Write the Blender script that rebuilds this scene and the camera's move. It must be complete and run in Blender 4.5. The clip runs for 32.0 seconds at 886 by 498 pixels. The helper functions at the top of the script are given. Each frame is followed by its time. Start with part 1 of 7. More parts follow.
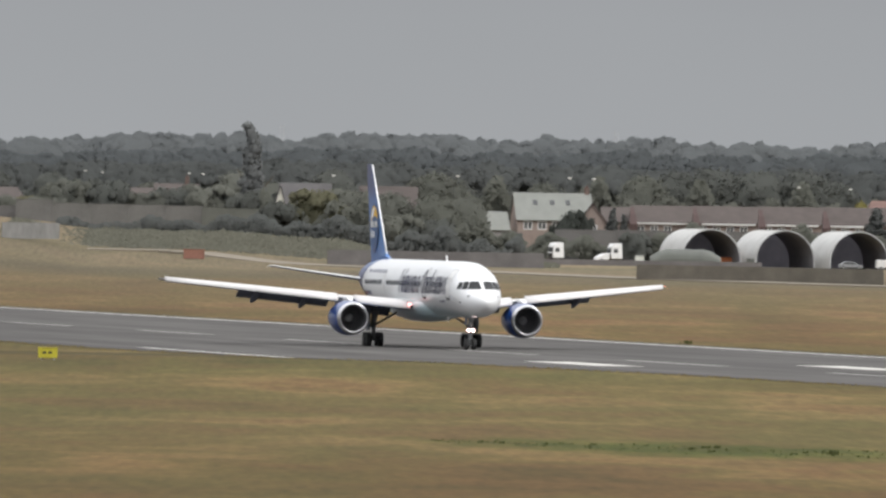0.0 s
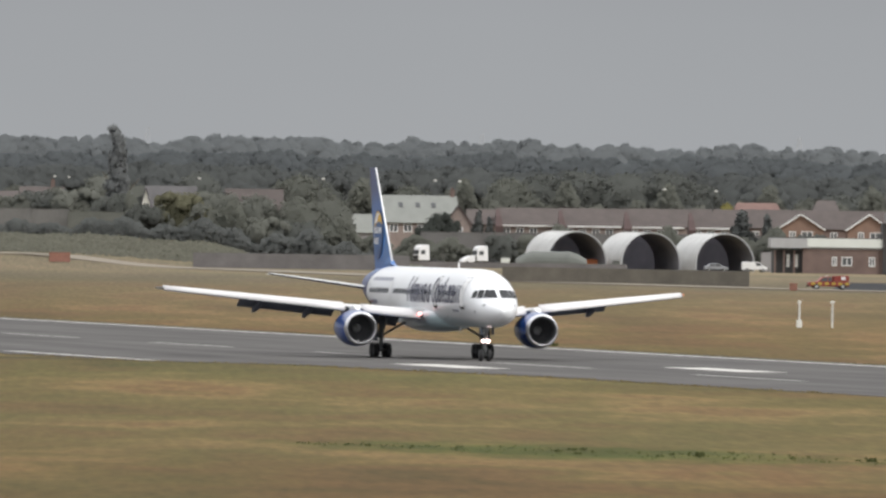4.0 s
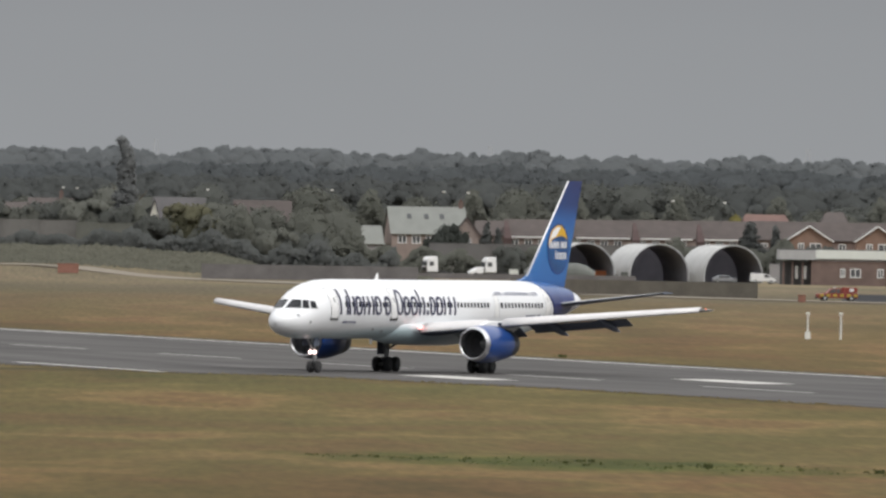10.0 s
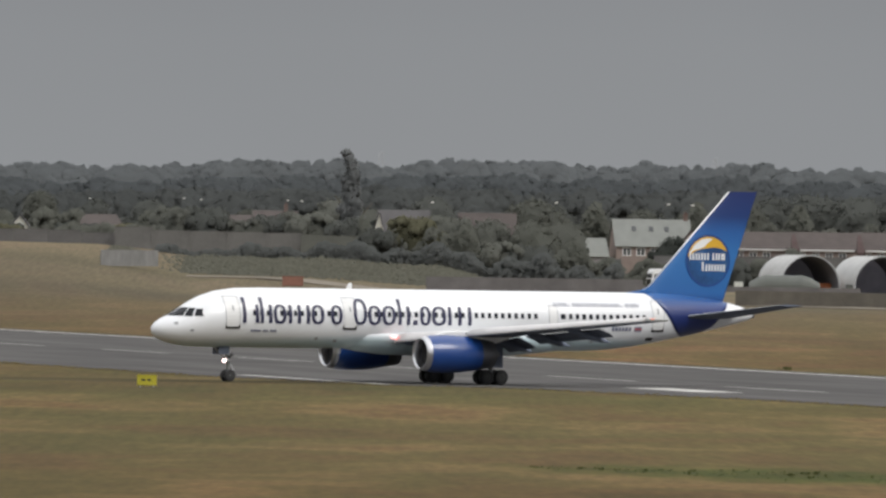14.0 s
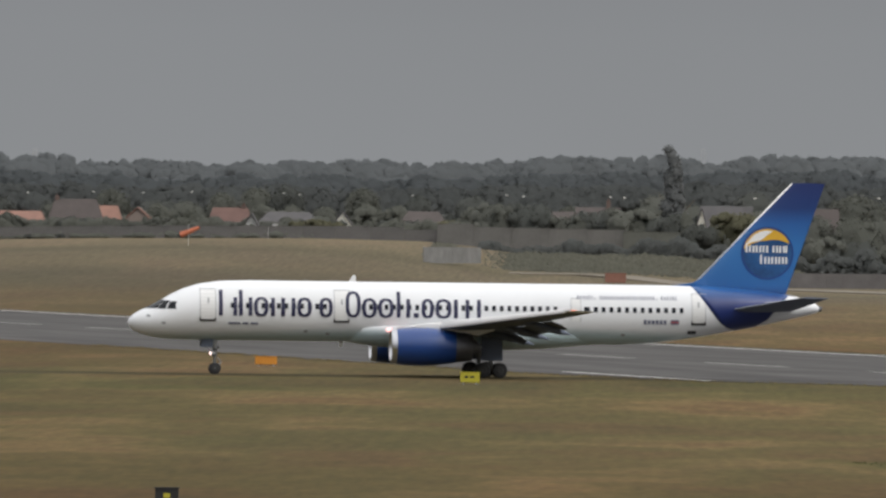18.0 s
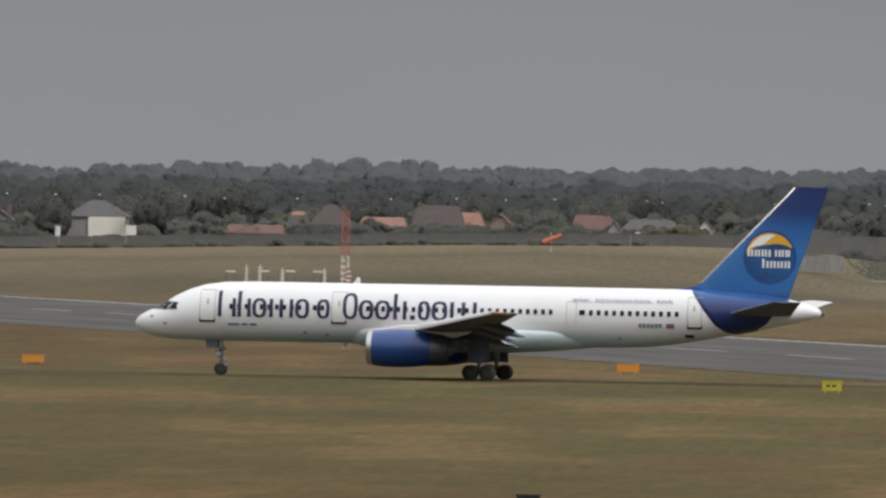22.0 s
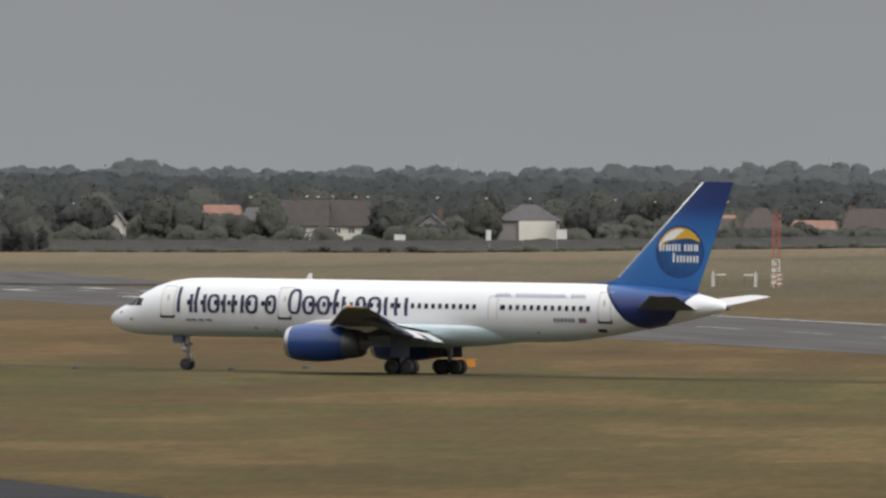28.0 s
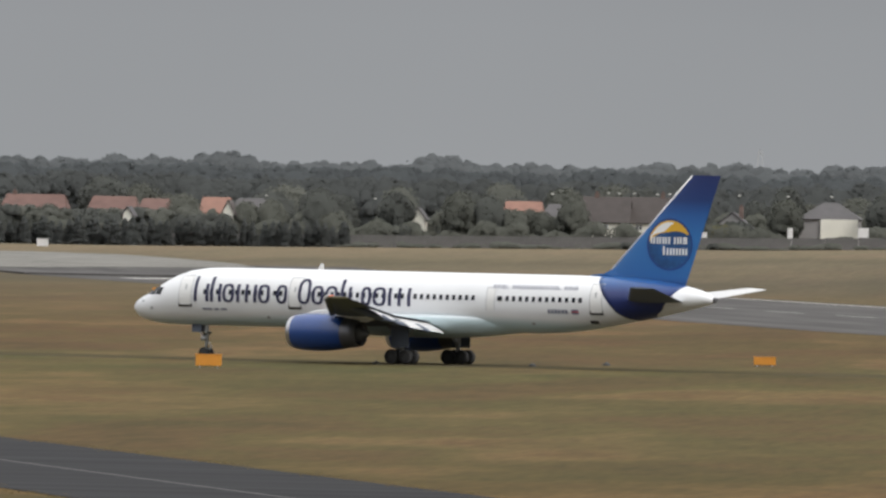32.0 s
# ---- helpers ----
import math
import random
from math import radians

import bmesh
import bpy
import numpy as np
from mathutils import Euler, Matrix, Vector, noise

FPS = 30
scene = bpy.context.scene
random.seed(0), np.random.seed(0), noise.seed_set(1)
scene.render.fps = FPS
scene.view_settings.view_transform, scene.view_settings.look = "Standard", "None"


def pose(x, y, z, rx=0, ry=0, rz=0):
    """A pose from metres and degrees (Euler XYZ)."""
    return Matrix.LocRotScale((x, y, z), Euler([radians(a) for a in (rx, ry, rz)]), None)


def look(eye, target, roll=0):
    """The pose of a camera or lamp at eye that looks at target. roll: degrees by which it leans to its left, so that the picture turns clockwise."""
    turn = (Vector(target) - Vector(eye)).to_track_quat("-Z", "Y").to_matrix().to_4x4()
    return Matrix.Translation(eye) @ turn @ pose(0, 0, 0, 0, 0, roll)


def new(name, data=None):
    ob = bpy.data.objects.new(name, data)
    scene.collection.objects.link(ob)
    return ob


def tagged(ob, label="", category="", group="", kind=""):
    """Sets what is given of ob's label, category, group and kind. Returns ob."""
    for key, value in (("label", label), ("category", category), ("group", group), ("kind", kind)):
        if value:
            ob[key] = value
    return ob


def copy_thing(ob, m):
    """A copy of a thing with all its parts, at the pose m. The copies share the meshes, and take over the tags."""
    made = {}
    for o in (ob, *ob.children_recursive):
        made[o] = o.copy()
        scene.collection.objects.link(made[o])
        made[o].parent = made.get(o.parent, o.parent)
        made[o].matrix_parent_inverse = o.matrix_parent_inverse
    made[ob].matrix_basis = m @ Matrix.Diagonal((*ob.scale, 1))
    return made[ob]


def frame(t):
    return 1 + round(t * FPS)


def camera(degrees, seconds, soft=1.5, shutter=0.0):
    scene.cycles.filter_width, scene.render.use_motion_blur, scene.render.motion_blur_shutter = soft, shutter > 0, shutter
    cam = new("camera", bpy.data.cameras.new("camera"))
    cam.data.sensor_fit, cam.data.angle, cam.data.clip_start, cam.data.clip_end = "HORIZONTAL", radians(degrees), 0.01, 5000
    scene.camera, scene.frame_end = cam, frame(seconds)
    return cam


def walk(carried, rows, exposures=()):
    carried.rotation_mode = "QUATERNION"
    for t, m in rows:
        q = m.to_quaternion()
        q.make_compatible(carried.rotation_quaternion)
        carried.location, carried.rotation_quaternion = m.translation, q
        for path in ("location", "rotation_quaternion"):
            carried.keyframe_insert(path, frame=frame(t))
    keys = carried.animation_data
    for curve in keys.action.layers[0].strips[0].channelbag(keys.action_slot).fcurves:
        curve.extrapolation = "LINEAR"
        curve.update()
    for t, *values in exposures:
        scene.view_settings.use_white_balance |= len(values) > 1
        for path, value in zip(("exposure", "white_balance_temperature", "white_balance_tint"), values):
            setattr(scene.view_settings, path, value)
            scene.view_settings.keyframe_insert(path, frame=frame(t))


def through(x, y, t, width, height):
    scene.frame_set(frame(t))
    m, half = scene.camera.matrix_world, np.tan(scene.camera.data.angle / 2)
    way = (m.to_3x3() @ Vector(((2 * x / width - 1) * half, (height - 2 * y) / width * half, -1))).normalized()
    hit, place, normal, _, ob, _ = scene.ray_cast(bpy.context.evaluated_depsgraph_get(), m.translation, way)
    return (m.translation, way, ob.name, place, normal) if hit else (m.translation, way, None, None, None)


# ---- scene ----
cam = camera(3.2077, 32.0, soft=2.6, shutter=0.0)
EYE = (0.0, 0.0, 10.599)


def aim(az, el, roll):
    """Pose at the fixed stand: azimuth to the right of north, elevation, lean, in degrees."""
    a, e = radians(az), radians(el)
    return look(EYE, (1000 * math.sin(a) * math.cos(e), 1000 * math.cos(a) * math.cos(e), EYE[2] + 1000 * math.sin(e)), roll)


# seconds, azimuth, elevation, lean
PAN = [
    (0, 0.8298, -0.1678, 1.016), (0.5, 0.9041, -0.1371, 1.085), (1, 1.0122, -0.1343, 0.979), (1.5, 1.0696, -0.1071, 0.895),
    (2, 1.0986, -0.1027, 0.862), (2.5, 1.1577, -0.1193, 0.973), (3, 1.1915, -0.1350, 1.002), (3.5, 1.2889, -0.1381, 0.931),
    (4, 1.3159, -0.1507, 0.906), (4.5, 1.3748, -0.1621, 0.877), (6.5, 1.3974, -0.1278, 0.973), (7, 1.4427, -0.0926, 0.947),
    (7.5, 1.4204, -0.0862, 0.935), (8, 1.4118, -0.0727, 0.971), (8.5, 1.3900, -0.1017, 0.920), (9, 1.3732, -0.1179, 1.115),
    (9.5, 1.3434, -0.1060, 0.964), (10, 1.2846, -0.1098, 0.950), (10.5, 1.2199, -0.1019, 1.005), (11, 1.1452, -0.0986, 1.017),
    (11.5, 1.0199, -0.0792, 0.991), (12, 0.9173, -0.0924, 1.010), (12.5, 0.8543, -0.0783, 0.837), (13, 0.7422, -0.0914, 0.871),
    (13.5, 0.6407, -0.0499, 0.932), (14, 0.4704, -0.0771, 0.895), (14.5, 0.3771, -0.0650, 0.882), (16.5, -0.1823, -0.0690, 0.840),
    (17, -0.3697, -0.0824, 0.561), (17.5, -0.5182, -0.0876, 0.718), (18, -0.6976, -0.1053, 0.713), (18.5, -0.8119, -0.0959, 0.743),
    (19, -1.0140, -0.1144, 0.677), (19.5, -1.1450, -0.1496, 0.723), (20, -1.2814, -0.1298, 0.594), (20.5, -1.4653, -0.1044, 0.693),
    (21, -1.6372, -0.0592, 0.895), (21.5, -1.8497, -0.0839, 0.945), (22, -2.0107, -0.0967, 0.994), (22.5, -2.1115, -0.0865, 0.941),
    (23, -2.2826, -0.0804, 1.057), (23.5, -2.4143, -0.1269, 0.994), (24, -2.5585, -0.1311, 0.925), (24.5, -2.6358, -0.1281, 0.939),
    (25, -2.7699, -0.1068, 0.912), (25.5, -2.8861, -0.0657, 0.980), (26, -3.0421, -0.0950, 0.947), (26.5, -3.2010, -0.0983, 0.902),
    (28.5, -3.7129, -0.1216, 0.788), (29, -3.8905, -0.1653, 0.813), (29.5, -4.0816, -0.1539, 0.906), (30, -4.2249, -0.1478, 0.926),
    (30.5, -4.3371, -0.1538, 0.963), (31, -4.4261, -0.1230, 0.992), (31.5, -4.5348, -0.1564, 0.912), (32, -4.6617, -0.1378, 1.174),
]
EXPOSURES = ((0, 0.28), (4, 0.30), (6.5, 0.26), (9, 0.12), (10, 0.04), (12, -0.08), (14, -0.12), (19, -0.22), (23, -0.15), (26, -0.08), (29, -0.05), (30, -0.04), (32, 0.08))
walk(cam, [(t, aim(a, e, r)) for t, a, e, r in PAN], EXPOSURES)

# the airliner's way over the ground: seconds, x, y, heading of its nose
TAXI = [
    (0, 15.36, 1158.13, -79.87),
    (2, 20.70, 1130.12, -79.35),
    (4, 24.80, 1109.78, -79.68),
    (6.5, 27.30, 1097.20, -89.50),
    (7, 27.42, 1095.82, -92.93),
    (8, 26.95, 1093.95, -100.90),
    (9, 25.86, 1091.80, -108.91),
    (10, 23.88, 1087.51, -117.54),
    (11, 21.31, 1083.54, -126.55),
    (12, 18.13, 1079.91, -135.28),
    (14, 10.33, 1073.91, -150.68),
    (17, -4.38, 1067.87, -168.31),
    (19, -16.05, 1066.20, -177.09),
    (21, -28.22, 1066.10, -184.02),
    (23, -40.28, 1067.56, -190.84),
    (26, -57.40, 1071.70, -198.38),
    (29, -73.49, 1077.52, -204.61),
    (30, -78.85, 1080.03, -205.53),
    (32, -89.24, 1085.25, -207.14),
]

# ---- light ----
SUN_EL, SUN_AZ = 43.0, 124.0          # degrees; azimuth clockwise from the y axis
world = bpy.data.worlds.new("overcast_sky")
scene.world = world
world.use_nodes = True
wt = world.node_tree
wt.nodes.clear()


def link(tree, a, b):
    tree.links.new(a, b)


sky = wt.nodes.new("ShaderNodeTexSky")
sky.sky_type, sky.sun_disc = "NISHITA", False
sky.sun_elevation, sky.sun_rotation = radians(SUN_EL), radians(SUN_AZ)
sky.air_density, sky.dust_density, sky.ozone_density = 1.0, 4.0, 1.0
pale = wt.nodes.new("ShaderNodeHueSaturation")
pale.inputs["Saturation"].default_value, pale.inputs["Value"].default_value = 0.15, 0.012
way = wt.nodes.new("ShaderNodeTexCoord")
axes = wt.nodes.new("ShaderNodeSeparateXYZ")
cloud = wt.nodes.new("ShaderNodeValToRGB")      # cloud cover, dull at the horizon and bright overhead
cloud.color_ramp.elements[0].position, cloud.color_ramp.elements[0].color = 0.0, (0.297, 0.308, 0.320, 1)
cloud.color_ramp.elements[1].position, cloud.color_ramp.elements[1].color = 1.0, (1.55, 1.56, 1.58, 1)
for at, col in ((0.012, (0.280, 0.290, 0.304, 1)), (0.022, (0.243, 0.252, 0.268, 1)), (0.10, (0.30, 0.31, 0.32, 1)), (0.45, (1.10, 1.11, 1.13, 1))):
    cloud.color_ramp.elements.new(at).color = col
both = wt.nodes.new("ShaderNodeMixRGB")
both.blend_type = "ADD"
both.inputs["Fac"].default_value = 1.0
drift = wt.nodes.new("ShaderNodeTexNoise")      # faint uneven cloud
drift.inputs["Scale"].default_value, drift.inputs["Detail"].default_value = 22.0, 3.0
span = wt.nodes.new("ShaderNodeMapRange")
span.inputs["To Min"].default_value, span.inputs["To Max"].default_value = 0.93, 1.07
uneven = wt.nodes.new("ShaderNodeMixRGB")
uneven.blend_type = "MULTIPLY"
uneven.inputs["Fac"].default_value = 1.0
bg = wt.nodes.new("ShaderNodeBackground")
out = wt.nodes.new("ShaderNodeOutputWorld")
link(wt, sky.outputs[0], pale.inputs["Color"])
link(wt, way.outputs["Generated"], axes.inputs[0])
link(wt, axes.outputs["Z"], cloud.inputs["Fac"])
link(wt, pale.outputs[0], both.inputs["Color1"])
link(wt, cloud.outputs[0], both.inputs["Color2"])
link(wt, way.outputs["Generated"], drift.inputs["Vector"])
link(wt, drift.outputs["Fac"], span.inputs["Value"])
link(wt, both.outputs[0], uneven.inputs["Color1"])
link(wt, span.outputs["Result"], uneven.inputs["Color2"])
link(wt, uneven.outputs[0], bg.inputs["Color"])
bg.inputs["Strength"].default_value = 1.0
link(wt, bg.outputs[0], out.inputs["Surface"])

lamp = bpy.data.lights.new("sun", "SUN")
lamp.energy, lamp.angle, lamp.color = 1.55, radians(24), (1.0, 0.96, 0.90)
sun = new("sun", lamp)
sun.matrix_world = look((0, 0, 0), (-math.sin(radians(SUN_AZ)) * math.cos(radians(SUN_EL)), -math.cos(radians(SUN_AZ)) * math.cos(radians(SUN_EL)), -math.sin(radians(SUN_EL))))
tagged(sun, "hazy sun behind thin cloud", "sun")


# ---- materials ----
def material(name, rgb, rough=0.7, metal=0.0, spread=0.12, scale=1.5, fine=12.0, bump=0.0, tint=None, coat=0.0, perpiece=0.0):
    """A surface with variation at two scales, in metres of the object's own space."""
    m = bpy.data.materials.new(name)
    m.use_nodes = True
    t = m.node_tree
    b = t.nodes["Principled BSDF"]
    b.inputs["Roughness"].default_value, b.inputs["Metallic"].default_value = rough, metal
    if coat:
        b.inputs["Coat Weight"].default_value, b.inputs["Coat Roughness"].default_value = coat, 0.12
    co = t.nodes.new("ShaderNodeTexCoord")
    big, small = t.nodes.new("ShaderNodeTexNoise"), t.nodes.new("ShaderNodeTexNoise")
    big.inputs["Scale"].default_value, big.inputs["Detail"].default_value = 1.0 / scale, 4.0
    small.inputs["Scale"].default_value, small.inputs["Detail"].default_value = fine / scale, 3.0
    link(t, co.outputs["Object"], big.inputs["Vector"])
    link(t, co.outputs["Object"], small.inputs["Vector"])
    add = t.nodes.new("ShaderNodeMath")
    add.operation = "MULTIPLY_ADD"
    add.inputs[1].default_value = 0.4
    link(t, small.outputs["Fac"], add.inputs[0])
    link(t, big.outputs["Fac"], add.inputs[2])
    ramp = t.nodes.new("ShaderNodeMapRange")
    ramp.inputs["From Min"].default_value, ramp.inputs["From Max"].default_value = 0.4, 1.0
    link(t, add.outputs[0], ramp.inputs["Value"])
    mix = t.nodes.new("ShaderNodeMixRGB")
    lo = tuple(c * (1 - spread) for c in rgb)
    hi = tint or tuple(min(1, c * (1 + spread)) for c in rgb)
    mix.inputs["Color1"].default_value, mix.inputs["Color2"].default_value = (*lo, 1), (*hi, 1)
    link(t, ramp.outputs["Result"], mix.inputs["Fac"])
    col = mix.outputs[0]
    if perpiece:
        info = t.nodes.new("ShaderNodeObjectInfo")
        geo = t.nodes.new("ShaderNodeNewGeometry")
        s = t.nodes.new("ShaderNodeMath")
        s.operation = "ADD"
        link(t, info.outputs["Random"], s.inputs[0])
        link(t, geo.outputs["Random Per Island"], s.inputs[1])
        r = t.nodes.new("ShaderNodeMapRange")
        r.inputs["From Max"].default_value = 2.0
        r.inputs["To Min"].default_value, r.inputs["To Max"].default_value = 1 - perpiece, 1 + perpiece
        link(t, s.outputs[0], r.inputs["Value"])
        v = t.nodes.new("ShaderNodeMixRGB")
        v.blend_type = "MULTIPLY"
        v.inputs["Fac"].default_value = 1.0
        link(t, col, v.inputs["Color1"])
        link(t, r.outputs["Result"], v.inputs["Color2"])
        col = v.outputs[0]
    link(t, col, b.inputs["Base Color"])
    if bump:
        bp = t.nodes.new("ShaderNodeBump")
        bp.inputs["Strength"].default_value, bp.inputs["Distance"].default_value = bump, 0.05
        link(t, small.outputs["Fac"], bp.inputs["Height"])
        link(t, bp.outputs[0], b.inputs["Normal"])
    return m


def glow(name, rgb, power):
    m = bpy.data.materials.new(name)
    m.use_nodes = True
    b = m.node_tree.nodes["Principled BSDF"]
    b.inputs["Base Color"].default_value = (*rgb, 1)
    b.inputs["Emission Color"].default_value, b.inputs["Emission Strength"].default_value = (*rgb, 1), power
    return m


def glass(name, rgb, rough=0.08):
    m = bpy.data.materials.new(name)
    m.use_nodes = True
    b = m.node_tree.nodes["Principled BSDF"]
    b.inputs["Base Color"].default_value, b.inputs["Roughness"].default_value = (*rgb, 1), rough
    b.inputs["IOR"].default_value = 1.4
    b.inputs["Specular IOR Level"].default_value = 0.3
    return m


def grass_material():
    """Mown summer airfield grass: straw, tan and green drifts, with the ground's own streaks."""
    m = bpy.data.materials.new("dry_airfield_grass")
    m.use_nodes = True
    t = m.node_tree
    b = t.nodes["Principled BSDF"]
    b.inputs["Roughness"].default_value = 0.95
    b.inputs["Specular IOR Level"].default_value = 0.1
    co = t.nodes.new("ShaderNodeTexCoord")
    # drifts grow broader out in the open field
    cut = t.nodes.new("ShaderNodeSeparateXYZ")
    link(t, co.outputs["Object"], cut.inputs[0])
    clip = t.nodes.new("ShaderNodeMath")
    clip.operation = "MAXIMUM"
    clip.inputs[1].default_value = 60.0
    link(t, cut.outputs["Y"], clip.inputs[0])
    grow = t.nodes.new("ShaderNodeMath")
    grow.operation = "LOGARITHM"
    grow.inputs[1].default_value = math.e
    link(t, clip.outputs[0], grow.inputs[0])
    spread = t.nodes.new("ShaderNodeCombineXYZ")
    link(t, cut.outputs["X"], spread.inputs["X"])
    link(t, grow.outputs[0], spread.inputs["Y"])

    def noise_at(sx, sy, detail, ox=0.0):
        mp = t.nodes.new("ShaderNodeMapping")
        mp.inputs["Scale"].default_value = (sx, sy, 0.02)
        mp.inputs["Location"].default_value = (ox, ox * 0.7, 0)
        n = t.nodes.new("ShaderNodeTexNoise")
        n.inputs["Scale"].default_value, n.inputs["Detail"].default_value, n.inputs["Roughness"].default_value = 1.0, detail, 0.6
        link(t, spread.outputs[0], mp.inputs["Vector"])
        link(t, mp.outputs[0], n.inputs["Vector"])
        return n.outputs["Fac"]

    def ramped(fac, stops):
        r = t.nodes.new("ShaderNodeValToRGB")
        r.color_ramp.elements[0].position, r.color_ramp.elements[0].color = stops[0][0], (*stops[0][1], 1)
        r.color_ramp.elements[1].position, r.color_ramp.elements[1].color = stops[-1][0], (*stops[-1][1], 1)
        for p, c in stops[1:-1]:
            r.color_ramp.elements.new(p).color = (*c, 1)
        link(t, fac, r.inputs["Fac"])
        return r.outputs[0]

    def blend(kind, fac, a, bb):
        x = t.nodes.new("ShaderNodeMixRGB")
        x.blend_type = kind
        if isinstance(fac, float):
            x.inputs["Fac"].default_value = fac
        else:
            link(t, fac, x.inputs["Fac"])
        link(t, a, x.inputs["Color1"])
        link(t, bb, x.inputs["Color2"])
        return x.outputs[0]

    wide = ramped(noise_at(0.05, 9.0, 4), ((0.34, (0.068, 0.053, 0.025)), (0.42, (0.098, 0.067, 0.034)), (0.50, (0.092, 0.076, 0.033)), (0.57, (0.138, 0.100, 0.050)), (0.64, (0.112, 0.072, 0.038)), (0.72, (0.120, 0.098, 0.042))))
    green = ramped(noise_at(0.04, 10.0, 4, 31.0), ((0.47, (0, 0, 0)), (0.60, (0.62, 0.62, 0.62))))
    lush = ramped(noise_at(0.3, 50.0, 3, 7.0), ((0.3, (0.056, 0.054, 0.022)), (0.7, (0.088, 0.078, 0.033))))
    away = t.nodes.new("ShaderNodeMapRange")              # the far field evens out to one greyer tone that includes haze
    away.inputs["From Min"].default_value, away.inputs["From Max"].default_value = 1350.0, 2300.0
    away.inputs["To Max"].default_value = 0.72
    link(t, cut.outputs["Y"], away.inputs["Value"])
    far_tone = t.nodes.new("ShaderNodeRGB")
    far_tone.outputs[0].default_value = (0.109, 0.092, 0.059, 1)
    base = blend("MIX", away.outputs["Result"], blend("MIX", green, wide, lush), far_tone.outputs[0])
    tuft = ramped(noise_at(1.5, 60.0, 4, 3.0), ((0.28, (0.80, 0.81, 0.80)), (0.7, (1.20, 1.18, 1.16))))
    fine = ramped(noise_at(2.0, 260.0, 3, 11.0), ((0.3, (0.88, 0.88, 0.88)), (0.7, (1.12, 1.12, 1.12))))
    side = t.nodes.new("ShaderNodeSeparateXYZ")          # the west field is browner
    link(t, co.outputs["Object"], side.inputs[0])
    west = t.nodes.new("ShaderNodeMapRange")
    west.inputs["From Min"].default_value, west.inputs["From Max"].default_value = -45.0, 25.0
    link(t, side.outputs["X"], west.inputs["Value"])
    tone = ramped(west.outputs["Result"], ((0.0, (0.86, 0.84, 0.81)), (1.0, (1.04, 1.03, 1.02))))
    wob = t.nodes.new("ShaderNodeMath")                   # belts of ripe, green and bare grass; the far ones are also tinted with haze
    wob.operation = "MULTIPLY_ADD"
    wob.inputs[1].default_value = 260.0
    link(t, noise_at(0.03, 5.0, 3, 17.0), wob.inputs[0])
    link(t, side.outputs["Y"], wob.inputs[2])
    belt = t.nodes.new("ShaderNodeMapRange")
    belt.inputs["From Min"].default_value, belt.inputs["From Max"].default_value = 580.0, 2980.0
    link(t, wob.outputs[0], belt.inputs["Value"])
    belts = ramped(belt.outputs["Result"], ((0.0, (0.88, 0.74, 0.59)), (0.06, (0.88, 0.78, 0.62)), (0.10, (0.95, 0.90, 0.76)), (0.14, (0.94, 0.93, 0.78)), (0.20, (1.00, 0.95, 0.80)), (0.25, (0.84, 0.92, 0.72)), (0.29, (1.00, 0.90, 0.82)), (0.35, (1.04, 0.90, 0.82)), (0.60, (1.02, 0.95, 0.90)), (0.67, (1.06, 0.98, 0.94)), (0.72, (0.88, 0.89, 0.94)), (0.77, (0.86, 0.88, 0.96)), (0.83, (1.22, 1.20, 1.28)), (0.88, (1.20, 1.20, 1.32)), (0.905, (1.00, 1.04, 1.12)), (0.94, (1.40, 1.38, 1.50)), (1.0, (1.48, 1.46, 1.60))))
    coat = blend("MULTIPLY", 1.0, blend("MULTIPLY", 1.0, blend("MULTIPLY", 1.0, base, tuft), fine), tone)
    # one streak of lush weeds in the near field
    def calc(op, *vals):
        n = t.nodes.new("ShaderNodeMath")
        n.operation = op
        for k, v in enumerate(vals):
            if isinstance(v, float):
                n.inputs[k].default_value = v
            else:
                link(t, v, n.inputs[k])
        return n.outputs[0]
    off = calc("SUBTRACT", cut.outputs["X"], 23.0)
    far = calc("MULTIPLY_ADD", off, 0.0017, calc("SUBTRACT", grow.outputs[0], math.log(688.0)))
    ring = calc("ADD", calc("POWER", calc("ABSOLUTE", calc("DIVIDE", off, 15.0)), 2.0), calc("POWER", calc("ABSOLUTE", calc("DIVIDE", far, 0.036)), 2.0))
    ragged = calc("MULTIPLY_ADD", noise_at(0.5, 90.0, 4, 5.0), 2.2, calc("ADD", ring, -1.1))
    patch_of = ramped(ragged, ((0.0, (0.50, 0.76, 0.46)), (0.35, (0.62, 0.84, 0.58)), (1.0, (1, 1, 1))))
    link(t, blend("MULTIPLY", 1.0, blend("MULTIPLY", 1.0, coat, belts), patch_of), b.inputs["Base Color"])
    return m


